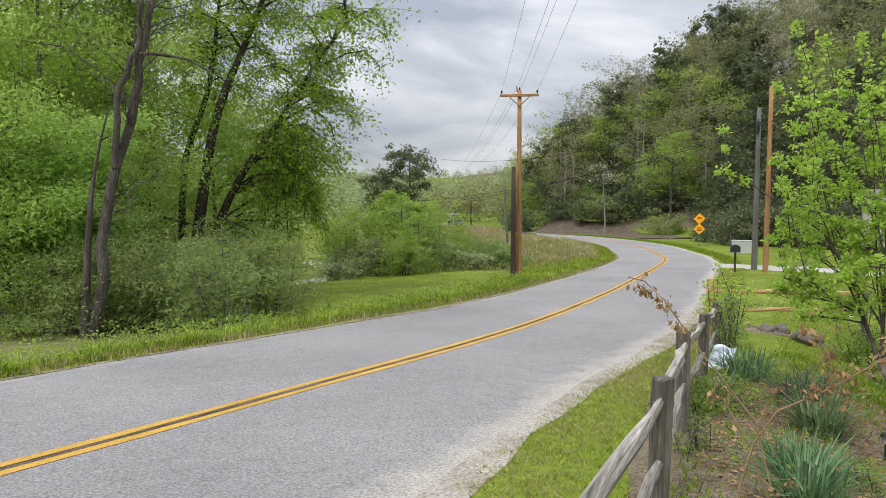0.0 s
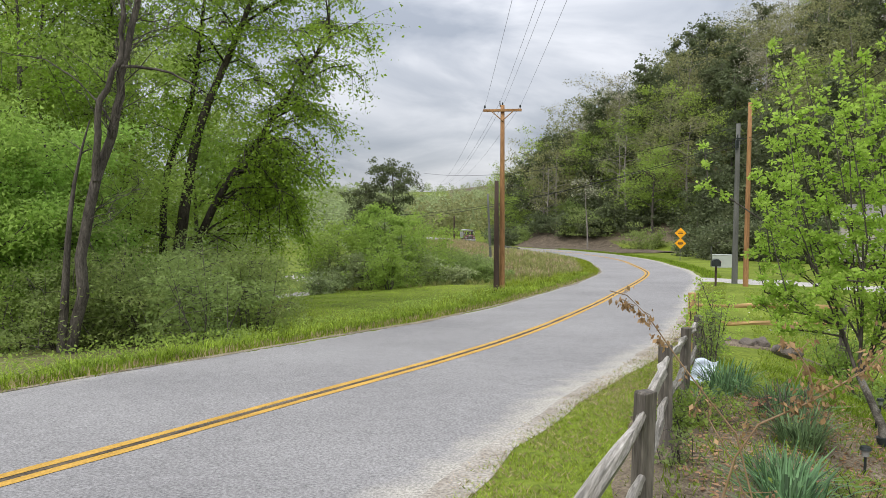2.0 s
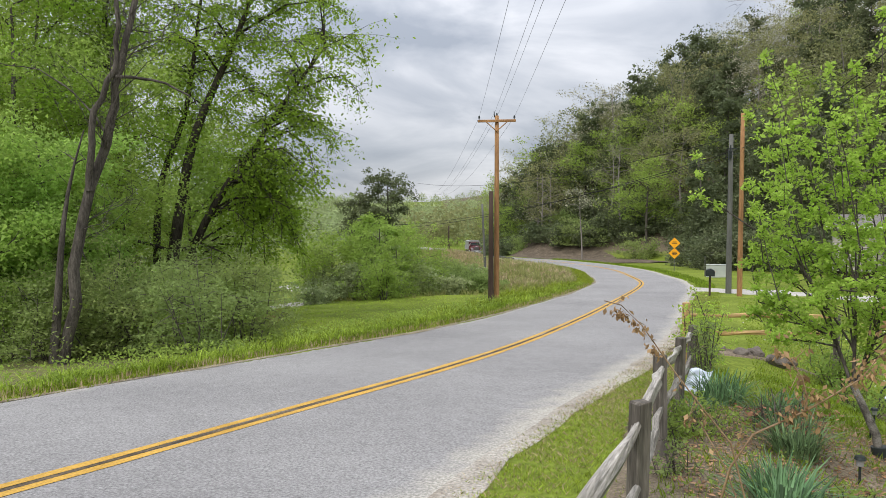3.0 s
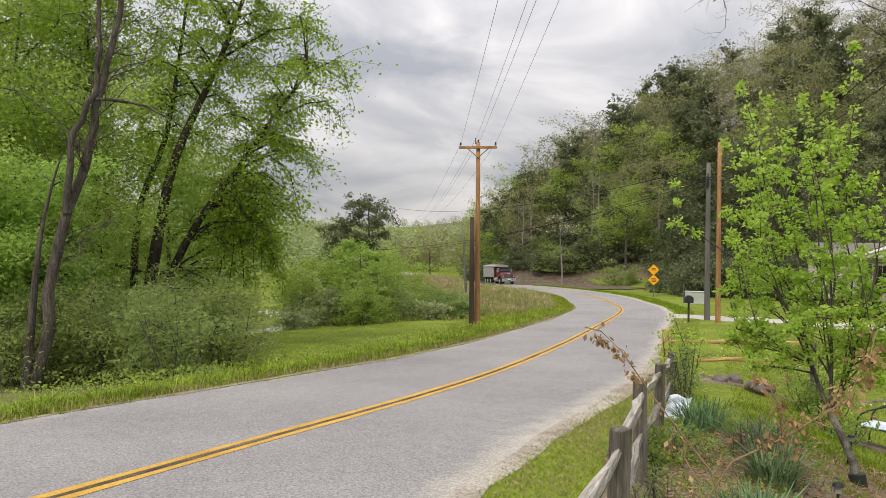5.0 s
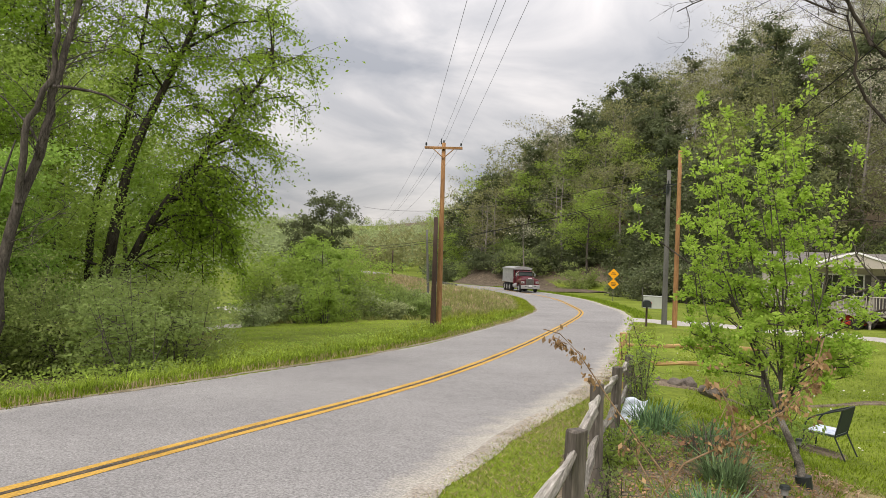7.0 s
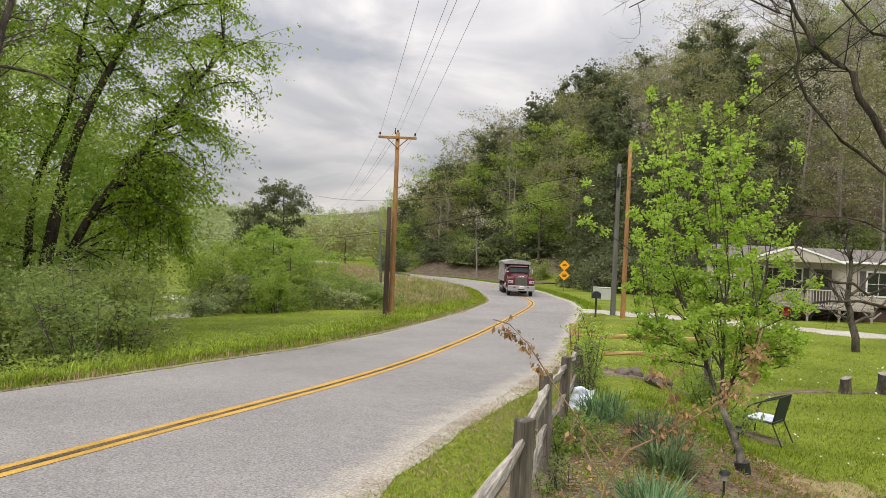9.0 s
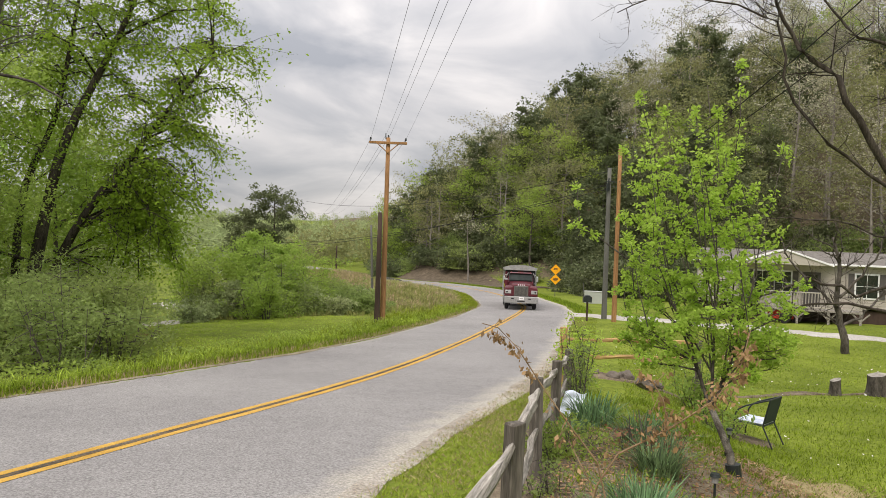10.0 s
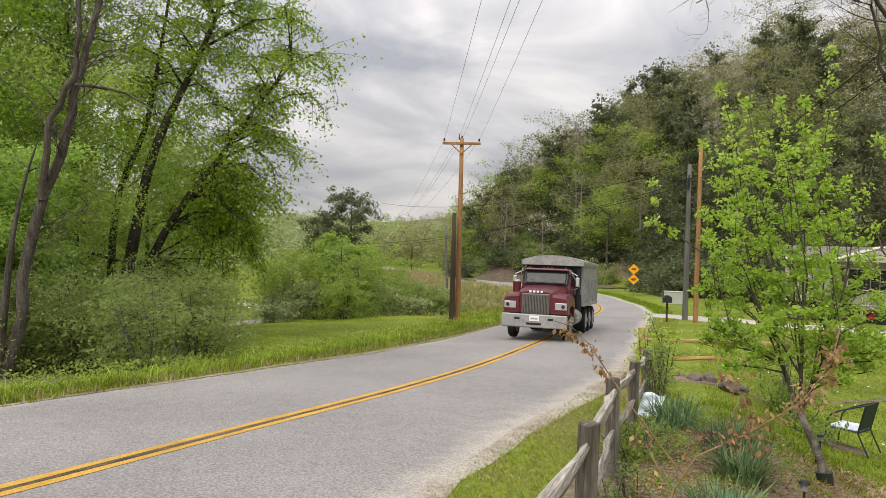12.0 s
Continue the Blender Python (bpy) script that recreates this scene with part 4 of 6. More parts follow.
def build_ground_cover():
    rng = np.random.default_rng(21)
    verge("road_edge_soil", -0.10, 0.16, -8, 46, 0.014, M_GRIT, "bare sandy soil and grit beside the asphalt", "road shoulder", 0.07, by_edge=True)
    verge("road_edge_soil", -0.20, 0.06, -2, 60, 0.02, M_DIRT, "bare brown soil and straw along the far edge", "road shoulder", 0.08, by_edge=True)
    verge("earth_bank", 4.3, 13.5, 82, 124, 0.10, M_LITTER, "brown leaf-littered earth bank under the woods", "bank", 0.3, 8)
    strip("driveway", [(14.6, 42.8), (17.6, 40.2), (19.6, 36), (21, 33), (22.6, 30.8), (25.5, 28.3), (32, 23.5)], 4.6, 1.15, M_GRAVEL, 0.06, "pale gravel driveway across the lawn", "driveway")
    strip("gravel_lane", [(-18, 36), (-10.5, 42.0), (-8.4, 45.0), (-7.6, 50), (-9, 60), (-14, 72)], 2.6, 2.6, M_GRAVEL, 0.08, "pale gravel lane beyond the field", "lane")
    patch("garden_bed", 4.3, 6.2, 2.6, 1.7, 35, M_MULCH, 0.035, "bare brown garden soil with straw and leaf litter", "garden bed", 4)
    patch("garden_bed", 2.6, 6.6, 0.9, 3.4, -22, M_MULCH, 0.03, "bare brown garden soil along the fence", "garden bed", 5)
    patch("garden_bed", 6.4, 14.3, 1.5, 0.5, -15, M_MULCH, 0.035, "bare soil round a small rock border", "garden bed", 6)
    patch("garden_bed", 7.5, 11.0, 0.7, 0.34, 30, M_MULCH, 0.03, "bare trodden soil beneath the patio chair", "garden bed", 7)
    patch("dry_lawn", 6.9, 8.4, 0.75, 0.42, 20, M_THATCH, 0.025, "dry brown patch worn in the lawn", "lawn", 8, 0.4)
    # thin soil-coloured strip painted for the shadow under the lawn's raised step
    patch("step_shadow", 13.6, 17.3, 2.6, 0.15, 0, M_MULCH, 0.03, "dark strip painting the shadow line of the lawn's step beside the stumps", "lawn", 9, 0.3)
    for_thatch = rng.normal(size=(2600, 2)) * np.array([0.55, 0.3]) + np.array([6.9, 8.4])
    blades("dry_grass", for_thatch[:, 0], for_thatch[:, 1], 0.05, 0.006, M_STRAW, "dry brown thatch in the lawn", 20, 2.0)
    # left verge: tall lush tufts
    x, y = beside_road(rng, 3600, -3.62, -5.6, 2, 46, 1.35)
    x, y = clumped(rng, x, y, 1.3, 0.08)
    tufts("verge_grass", x, y, 0.22, 0.010, M_BLADE, "lush green grass tufts along the road", 1)
    x, y = beside_road(rng, 1000, -3.8, -6.2, 2, 46, 1.35)
    x, y = clumped(rng, x, y, 0.35, 0.0)
    tufts("verge_grass", x, y, 0.30, 0.011, M_FIELD, "tall bright green grass tufts along the road", 34)
    x, y = beside_road(rng, 22000, -3.34, -4.3, 2, 46, 1.35)
    x, y = clumped(rng, x, y, 2.2, 0.3)
    blades("verge_grass", x, y, 0.10, 0.008, M_BLADE, "short green grass along the road", 2, 1.3)
    x, y = beside_road(rng, 5000, -3.35, -3.9, 2, 46, 1.35)
    blades("dry_grass", x, y, 0.14, 0.007, M_STRAW, "dry straw among the verge grass", 3)
    # broad-leaved weeds along the edge of the wood
    x, y = beside_road(rng, 17000, -4.3, -6.9, 2, 28, 1.2)
    x, y = clumped(rng, x, y, 0.9, 0.15)
    c = np.stack([x, y, ground_z(x, y) + 0.05 + 0.42 * rng.random(len(x)) ** 1.5], 1)
    tagged(quads("weeds", leaf_quads(rng, c, 0.075), M_LEAF_SPRING), "low light green weeds along the wood's edge", "weeds", kind="stuff")
    x, y = beside_road(rng, 420, -4.2, -7.5, 14, 44, 1.0)
    x, y = clumped(rng, x, y, 0.6, 0.1)
    tufts("verge_grass", x, y, 0.42, 0.013, M_BLADE, "tall rank grass clumps at the edge of the field", 30, 22, 0.22)
    # inside of the bend
    x, y = beside_road(rng, 14000, -3.4, -4.9, 40, 84)
    blades("verge_grass", x, y, 0.11, 0.013, M_BLADE, "lush green grass round the bend", 4, 1.6)
    x, y = beside_road(rng, 7000, 3.5, 4.6, 44, 100)
    blades("verge_grass", x, y, 0.16, 0.02, M_BLADE, "green grass beyond the bend", 5)
    # the field
    n = 36000
    yy = 18 + 26 * rng.random(n) ** 1.2
    xx = -0.30 * yy + (0.36 * yy) * rng.random(n)
    lat = road_side(xx, yy)
    m = lat < -4.8
    xx, yy = clumped(rng, xx[m], yy[m], 0.6, 0.35)
    blades("field_grass", xx, yy, 0.065, 0.012, M_FIELD, "bright green meadow grass", 6, 1.6)
    # dry growth on the bank
    x, y = beside_road(rng, 9000, -5.2, -9.5, 44, 88)
    x, y = clumped(rng, x, y, 0.8, 0.1)
    blades("bank_grass", x, y, 0.30, 0.022, M_BANK, "olive and straw-coloured tufts on the slope", 40, 1.4)
    n = 3000
    xx, yy = 2.2 + 5.5 * rng.random(n), 84 + 11 * rng.random(n)
    m = np.abs(road_side(xx, yy)) > 4.2
    blades("bank_grass", xx[m], yy[m], 0.4, 0.03, M_STRAW, "tall pale dry grass at the top of the bank", 41, 0.5)
    n = 9000
    xx, yy = -2 + 16 * rng.random(n), 62 + 42 * rng.random(n)
    m = road_side(xx, yy) < -5.5
    blades("bank_grass", xx[m], yy[m], 0.34, 0.03, M_BANK, "olive and straw-coloured grass on the bank", 7, 1.3)
    n = 16000
    xx, yy = -6 + 20 * rng.random(n), 44 + 55 * rng.random(n)
    m = road_side(xx, yy) < -4.5
    blades("bank_grass", xx[m], yy[m], 0.3, 0.028, M_BANK, "rough olive grass on the bank", 8, 1.2)
    x, y = beside_road(rng, 1500, -4.8, -13, 44, 88)
    x, y = clumped(rng, x, y, 0.7, 0.2)
    tufts("bank_grass", x, y, 0.55, 0.02, M_BANK, "tall arching olive grass tufts on the bank", 42, 14, 0.2)
    x, y = beside_road(rng, 700, -5.0, -14, 44, 88)
    tufts("bank_grass", x, y, 0.5, 0.02, M_STRAW, "dry pale grass tufts on the bank", 43, 12, 0.2)
    # the near verge between road and fence
    x, y = beside_road(rng, 120000, 3.25, 6.2, -4, 40, 1.5)
    m = fence_side(x, y) < 0.3
    x, y = clumped(rng, x[m], y[m], 1.7, 0.55)
    blades("verge_grass", x, y, 0.046, 0.004, M_BLADE, "short green grass between road and fence", 9, 1.1)
    x, y = beside_road(rng, 70000, 3.38, 5.6, 2.5, 13)
    m = fence_side(x, y) < 0.3
    x, y = clumped(rng, x[m], y[m], 2.3, 0.5)
    blades("verge_grass", x, y, 0.04, 0.0036, M_FIELD, "short bright grass between road and fence", 31, 1.1)
    x, y = beside_road(rng, 46000, 3.2, 4.2, 2.5, 20)
    x, y = clumped(rng, x, y, 1.0, 0.1)
    blades("dry_grass", x, y, 0.04, 0.0035, M_STRAW, "dry straw and thatch along the road's edge", 32, 1.8)
    x, y = beside_road(rng, 12000, 3.25, 4.1, -4, 40, 1.5)
    blades("dry_grass", x, y, 0.045, 0.004, M_STRAW, "dry straw along the road's edge", 10, 1.5)
    # lawn
    n = 132000
    yy = 5 + 27 * rng.random(n) ** 1.5
    xx = yy * (0.30 + 0.75 * rng.random(n))
    m = (fence_side(xx, yy) > 1.0) & (((xx - 4.3) ** 2 / 5 + (yy - 6.2) ** 2 / 4) > 1)
    xx, yy = clumped(rng, xx[m], yy[m], 0.9, 0.5)
    blades("lawn_grass", xx, yy, 0.06, 0.008, M_BLADE, "mown green lawn grass", 11, 0.9)
    n = 5000
    xx, yy = 1.6 + 4.6 * rng.random(n), 3.5 + 7.5 * rng.random(n)
    m = (fence_side(xx, yy) > 0.05) & (fence_side(xx, yy) < 3.2)
    blades("dry_grass", xx[m], yy[m], 0.06, 0.004, M_STRAW, "dry stalks and straw in the garden bed", 12, 2.0)
    n = 42000
    xx, yy = 1.4 + 5.2 * rng.random(n), 3.5 + 8 * rng.random(n)
    m = (fence_side(xx, yy) > 0.0) & (fence_side(xx, yy) < 2.8)
    xx, yy = clumped(rng, xx[m], yy[m], 2.6, 0.0)
    blades("weeds", xx, yy, 0.09, 0.007, M_BLADE, "green weeds in the garden bed", 13, 0.8)
    n = 7000
    xx, yy = 1.4 + 5.2 * rng.random(n), 3.5 + 8 * rng.random(n)
    m = (fence_side(xx, yy) > 0.05) & (fence_side(xx, yy) < 1.9)
    xx, yy = clumped(rng, xx[m], yy[m], 1.8, 0.1)
    c = np.stack([xx, yy, ground_z(xx, yy) + 0.05 + 0.13 * rng.random(len(xx))], 1)
    tagged(quads("weeds", leaf_quads(rng, c, 0.035), M_LEAF_SHADE), "broad-leaved green weeds along the garden fence", "weeds", kind="stuff")
    for k, (cx, cy) in enumerate(((5.55, 7.3), (6.0, 8.35), (5.2, 8.0))):
        g = rng.normal(size=(9, 2)) * 0.13
        tufts("dry_leaves", cx + g[:, 0], cy + g[:, 1], 0.13, 0.013, M_STRAW, "pale withered strap leaves lying on the soil", 50 + k, 12, 0.12)
    n = 420
    xx, yy = 8 + 12 * rng.random(n), 9.5 + 15 * rng.random(n)
    xx, yy = clumped(rng, xx, yy, 0.5, 0.1)
    c = np.stack([xx, yy, ground_z(xx, yy) + 0.07], 1)
    q = leaf_quads(rng, c, 0.05)
    tagged(quads("daisies", q, M_WHITE), "scattered small white flowers in the lawn", "flowers", kind="stuff")
    # fallen leaves and crumbs on the bed
    n = 9000
    xx, yy = 2.0 + 4.5 * rng.random(n), 4.0 + 5.0 * rng.random(n)
    m = fence_side(xx, yy) > 0.1
    c = np.stack([xx[m], yy[m], ground_z(xx[m], yy[m]) + 0.05], 1)
    q = leaf_quads(rng, c, 0.05)
    q[:, :, 2] = c[:, None, 2] + (q[:, :, 2] - c[:, None, 2]) * 0.25
    tagged(quads("leaf_litter", q, M_DRY), "dry brown leaf litter on the garden soil", "leaf litter", kind="stuff")


def build_forest():
    rng = np.random.default_rng(5)
    kinds = []
    proto = [
        ("pine_tree", 44, 93, 17, 3.3, M_LEAF_PINE, M_BARK, "cone", 5800, 0.36, "tall dark green pine on the wooded hillside"),
        ("pine_tree", 56, 80, 19, 3.6, M_LEAF_PINE, M_BARK, "cone", 6200, 0.36, "tall dark green pine on the wooded hillside"),
        ("budding_tree", 50, 98, 16, 4.2, M_LEAF_OLIVE, M_BARK_PALE, "round", 4400, 0.275, "olive budding broadleaf tree on the wooded hillside"),
        ("budding_tree", 38, 104, 15, 4.4, M_LEAF_OLIVE, M_BARK_PALE, "round", 4400, 0.275, "olive budding broadleaf tree on the wooded hillside"),
        ("spring_tree", 33, 104, 13, 4.2, M_LEAF_SPRING, M_BARK, "round", 5800, 0.275, "fresh light green broadleaf tree on the hillside"),
        ("pale_tree", 70, 110, 17, 4.0, M_LEAF_PALE, M_BARK_PALE, "round", 3400, 0.22, "pale bare-branched tree just coming into bud"),
        ("bare_tree", 62, 88, 16, 3.6, M_LEAF_OLIVE, M_BARK_PALE, "round", 900, 0.25, "grey leafless tree on the wooded hillside"),
    ]
    for k, (n, x, y, h, r, lm, bk, sh, cnt, lf, lab) in enumerate(proto):
        kinds.append(tree(n, x, y, h, r, lm, bk, 100 + k, lab, cnt, lf, 0.24, (0.02, 0.01), 0.26 if sh == "cone" else 0.25, 22 if sh == "cone" else 15, sh, group="trees of the wooded hillside", simple=True))
    placed = [(p[1], p[2]) for p in proto]
    tries = 0
    while len(placed) < 200 and tries < 9000:
        tries += 1
        azim, r = radians(3 + 46 * rng.random()), 82 + 115 * rng.random()
        x, y = r * math.sin(azim), r * math.cos(azim)
        s = 0.8 * x + 0.6 * y - 82
        if y > 125:
            s = min(s, x - 15)
        if s < (7.5 if y < 125 else 1.0) or s > 85:
            continue
        if min((x - a) ** 2 + (y - b) ** 2 for a, b in placed) < 4.3 ** 2:
            continue
        placed.append((x, y))
        u = rng.random()
        deg = math.degrees(azim)
        if deg < 18 and s < 18:
            k = 4 if u < 0.62 else (3 if u < 0.8 else 6)
        elif s > 48:
            k = 5 if u < 0.55 else (2 if u < 0.72 else (4 if u < 0.90 else 1))
        elif deg > 37 and s < 34 and u < 0.6:
            k = 5 if u < 0.25 else (6 if u < 0.45 else 2)
        elif deg > 30:
            k = 6 if u < 0.1 else (0 if u < 0.3 else (1 if u < 0.45 else (2 if u < 0.62 else (3 if u < 0.80 else (5 if u < 0.93 else 4)))))
        else:
            k = 0 if u < 0.3 else (1 if u < 0.58 else (2 if u < 0.72 else (3 if u < 0.86 else (6 if u < 0.9 else (5 if u < 0.95 else 4)))))
        sc = (0.74 + 0.36 * rng.random()) * (1 + 0.17 * min(1, s / 34))
        copy_thing(kinds[k], pose(x, y, gz(x, y), 0, 0, 360 * rng.random()) @ Matrix.Diagonal((sc, sc, sc * (0.9 + 0.25 * rng.random()), 1)))
    for x, y, k, sc in ((19.5, 141, 1, 0.95), (22.5, 137, 0, 1.05), (17.8, 149, 0, 0.95), (25.5, 134, 1, 1.0), (21.0, 150, 2, 1.1), (24.0, 146, 1, 1.1), (20, 141.5, 5, 1.15), (24.5, 139.5, 0, 1.2), (28, 135.5, 5, 1.3), (31, 130, 2, 1.35), (34, 126.5, 5, 1.3), (37, 122, 1, 1.25), (40, 119, 4, 1.3), (27.5, 143, 4, 1.35), (33.5, 136, 5, 1.4), (30, 126, 1, 1.15)):
        copy_thing(kinds[k], pose(x, y, gz(x, y), 0, 0, 70 * x) @ Matrix.Diagonal((sc, sc, sc, 1)))
    # undergrowth along the foot of the hill
    shrubs = [bush("bush", 30, 97, 2.6, 3.2, M_LEAF_DULL, 400, "grey-green undergrowth bush at the foot of the hill", 2600, 0.24, group="undergrowth of the hillside", simple=True),
              bush("bush", 34.5, 91, 2.8, 3.4, M_LEAF_PINE, 401, "dark evergreen undergrowth bush at the foot of the hill, its leaf colour partly for shade", 2800, 0.26, group="undergrowth of the hillside", simple=True),
              bush("bush", 33.0, 64.2, 2.6, 3.4, M_LEAF_SPRING, 402, "light green undergrowth bush at the foot of the hill", 2800, 0.24, group="undergrowth of the hillside", simple=True)]
    for k in range(72):
        a = rng.random()
        y = 118 - 70 * a
        s = (6.0 if a < 0.5 else 4.5) + 9 * rng.random()
        x = (82 + s - 0.6 * y) / 0.8
        if a < 0.3:
            s += 2
        sc = 0.7 + 0.6 * rng.random()
        # mostly dark leaf colours, which put the lower wood's shadow into the bushes
        pick = 2 if (a < 0.3 and rng.random() < 0.04) else (1 if rng.random() < 0.6 else 0)
        copy_thing(shrubs[pick], pose(x, y, gz(x, y), 0, 0, 360 * rng.random()) @ Matrix.Diagonal((sc, sc, sc, 1)))
    for k in range(26):
        u = rng.random()
        x, y = 22.5 + 13 * u + rng.normal() * 0.8, 124 - 17 * u + 3.5 * rng.random()
        sc = 0.75 + 0.5 * rng.random()
        copy_thing(shrubs[1 if rng.random() < 0.6 else 0], pose(x + 1.8, y + 1.4, gz(x + 1.8, y + 1.4), 0, 0, 360 * rng.random()) @ Matrix.Diagonal((sc, sc, sc, 1)))
    for x, y, k, sc in ((28.0, 68.8, 1, 0.9), (29.2, 66.0, 1, 1.15), (30.0, 72.0, 1, 1.1), (33.5, 61.0, 1, 1.0), (31.8, 68.0, 1, 1.3), (29.6, 75.8, 1, 1.25), (35.5, 64.5, 1, 1.3), (36.5, 58.0, 0, 1.0),
                        (13.6, 133, 1, 1.1), (15.0, 138, 0, 1.2), (14.0, 145, 1, 1.2), (16.2, 130, 1, 1.2), (18.0, 126, 0, 1.1), (20.0, 122.5, 1, 1.1), (22.0, 119, 1, 1.0), (24.5, 115.5, 0, 1.1), (26.5, 111.5, 1, 1.1)):
        copy_thing(shrubs[k], pose(x, y, gz(x, y), 0, 0, 53 * x) @ Matrix.Diagonal((sc, sc, sc, 1)))
    for x, y, k, sc in ((33.5, 72, 0, 0.75), (37, 67, 1, 0.8), (31.5, 80, 0, 0.8), (40, 62, 0, 0.85), (36.5, 75, 1, 0.9), (43, 68, 2, 0.9)):
        copy_thing(kinds[k], pose(x, y, gz(x, y), 0, 0, 41 * x) @ Matrix.Diagonal((sc, sc, sc, 1)))
    # tall slender tree at the bank's edge
    tree("bare_tree", 22.6, 100.5, 10.5, 2.4, M_LEAF_PALE, M_BARK_PALE, 410, "slender pale tree with a bare stem by the bank", 500, 0.2, 0.13, (-0.03, 0), 0.72, 7)


def build_far_woods():
    rng = np.random.default_rng(31)
    # distance haze of hills and valley is only the paler leaf colour
    for name, mat, n, r0, r1, a0, a1, size, lab in (("far_woods", M_LEAF_FAR, 1100, 210, 1000, -36, 10, 1.2, "light green woods on the far hills, haze painted into the leaves"), ("far_woods", M_LEAF_OLIVE, 110, 165, 330, -1, 8, 1.0, "olive budding woods beyond the bend"),
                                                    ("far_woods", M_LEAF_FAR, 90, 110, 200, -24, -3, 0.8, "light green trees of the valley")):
        az = np.radians(a0 + (a1 - a0) * rng.random(n))
        r = r0 + (r1 - r0) * rng.random(n)
        x, y = r * np.sin(az), r * np.cos(az)
        ok = np.abs(road_side(x, y)) > 10
        x, y = x[ok], y[ok]
        z = ground_z(x, y)
        hgt = 8 + 6 * rng.random(len(x))
        per = 130
        c = np.repeat(np.stack([x, y, z + hgt * 0.55], 1), per, axis=0)
        g = rng.normal(size=c.shape)
        g /= np.linalg.norm(g, axis=1)[:, None]
        rad = np.repeat(hgt, per)[:, None] * np.array([0.36, 0.36, 0.5])
        c = c + g * rad * (0.55 + 0.5 * rng.random(len(c)))[:, None]
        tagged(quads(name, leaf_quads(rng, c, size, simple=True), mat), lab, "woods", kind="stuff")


def build_maple():
    """Four leaning trunks from one root, boughs that reach over the field, leaves in flat sprays."""
    rng = np.random.default_rng(11)
    bx, by = -10.4, 28.0
    top = empty("maple_tree", pose(bx, by, gz(bx, by)))
    trunks = [([(0, 0, -0.3), (0.5, 0, 2.7), (0.9, 0, 5.1), (1.45, 0.2, 7.8), (3.1, 0.3, 11.6), (4.3, 0.3, 14.8)], 0.27),
              ([(0.2, 0.2, -0.3), (1.35, 0.2, 3.4), (2.7, 0.1, 5.8), (3.8, 0, 7.2), (5.2, -0.2, 9.2), (6.6, -0.3, 11.0)], 0.21),
              ([(-0.6, 0.3, -0.3), (-1.6, 0.4, 3.4), (-1.7, 0.4, 6.0), (-1.9, 0.5, 9.0), (-2.1, 0.6, 11.6), (-2.2, 0.6, 14.8)], 0.24),
              ([(-0.2, 0.5, -0.3), (-0.4, 0.8, 3.1), (-0.2, 1.0, 6.0), (0.7, 1.2, 8.6), (1.2, 1.4, 12.0), (1.6, 1.5, 15.2)], 0.18)]
    V, F, boughs = [], [], []
    for pts, r in trunks:
        limb(V, F, [Vector(p) for p in spline(pts, 0.8)], r, r * 0.22, 9)
    for q in ([(2.7, 0.1, 5.8), (4.0, 0, 6.1), (5.0, 0.1, 4.9), (5.4, 0.1, 3.0)], [(3.8, 0, 7.2), (5.1, -0.2, 7.8), (5.9, -0.3, 7.2), (6.2, -0.3, 6.0)],
              [(5.2, -0.2, 9.2), (6.6, -0.4, 9.8), (7.3, -0.4, 9.9), (7.9, -0.4, 9.3)], [(6.6, -0.3, 11.0), (7.6, -0.3, 11.5), (7.7, -0.2, 11.5), (8.1, -0.2, 10.9)],
              [(2.0, 0.1, 4.7), (3.6, 0.6, 5.2), (4.8, 0.9, 4.3), (5.5, 1.0, 2.9)], [(2.7, 0.1, 5.8), (4.0, -0.9, 6.0), (4.8, -1.2, 5.0), (5.1, -1.3, 4.0)],
              [(3.1, 0.3, 11.6), (5.0, 0.4, 12.8), (6.4, 0.4, 13.0), (7.4, 0.4, 12.5)], [(3.8, 0, 7.2), (5.0, 0.9, 8.1), (5.9, 1.3, 8.2), (6.5, 1.4, 7.6)]):
        boughs.append([Vector(p) for p in q])
    # boughs spread evenly through the rounded crown, drooping at their ends
    reach = ((0.8, 3.9), (3.5, 4.9), (5.4, 6.3), (7.4, 6.7), (9.4, 7.4), (11, 7.6), (13, 6.9), (15, 5.2), (17, 2.4))
    paths = [spline(pts, 0.4) for pts, _ in trunks]
    ends = [b[3] for b in boughs]
    while len(ends) < 190:
        best, far = None, -1.0
        for _ in range(7):
            z = 1.6 + 14.9 * rng.random() ** 0.9
            xr = float(np.interp(z, [a for a, _ in reach], [b for _, b in reach]))
            e = Vector((-5.6 + (xr + 5.5) * rng.random() ** 0.75, 3.3 * (2 * rng.random() - 1) * math.sqrt(max(0.1, 1 - ((z - 8.5) / 9) ** 2)), z))
            # the trunks stay clear of leaves below
            if (z < 7.4 and -3.4 < e.x < 3.1) or (z < 9.5 and -3.4 < e.x < 3.6 and e.y < 0.2):
                continue
            gap = min((e - q).length for q in ends)
            if gap > far:
                best, far = e, gap
        if best is None:
            continue
        ends.append(best)
        spots = [Vector(p) for path in paths for p in path if 2.6 < p[2] < best.z - 0.25 * abs(best.x - p[0]) + 0.8]
        p = min(spots or [Vector(paths[0][8])], key=lambda q: (q - best).length)
        d = best - p
        up = Vector((0, 0, 0.14 * d.length + 0.15))
        boughs.append([p, p + d * 0.35 + up, p + d * 0.75 + up * 0.8, best])
    for k in range(16):
        z = 2.0 + 4.2 * rng.random()
        e = Vector((3.3 + (0.9 + 0.3 * z) * rng.random(), 1.6 * (2 * rng.random() - 1), z))
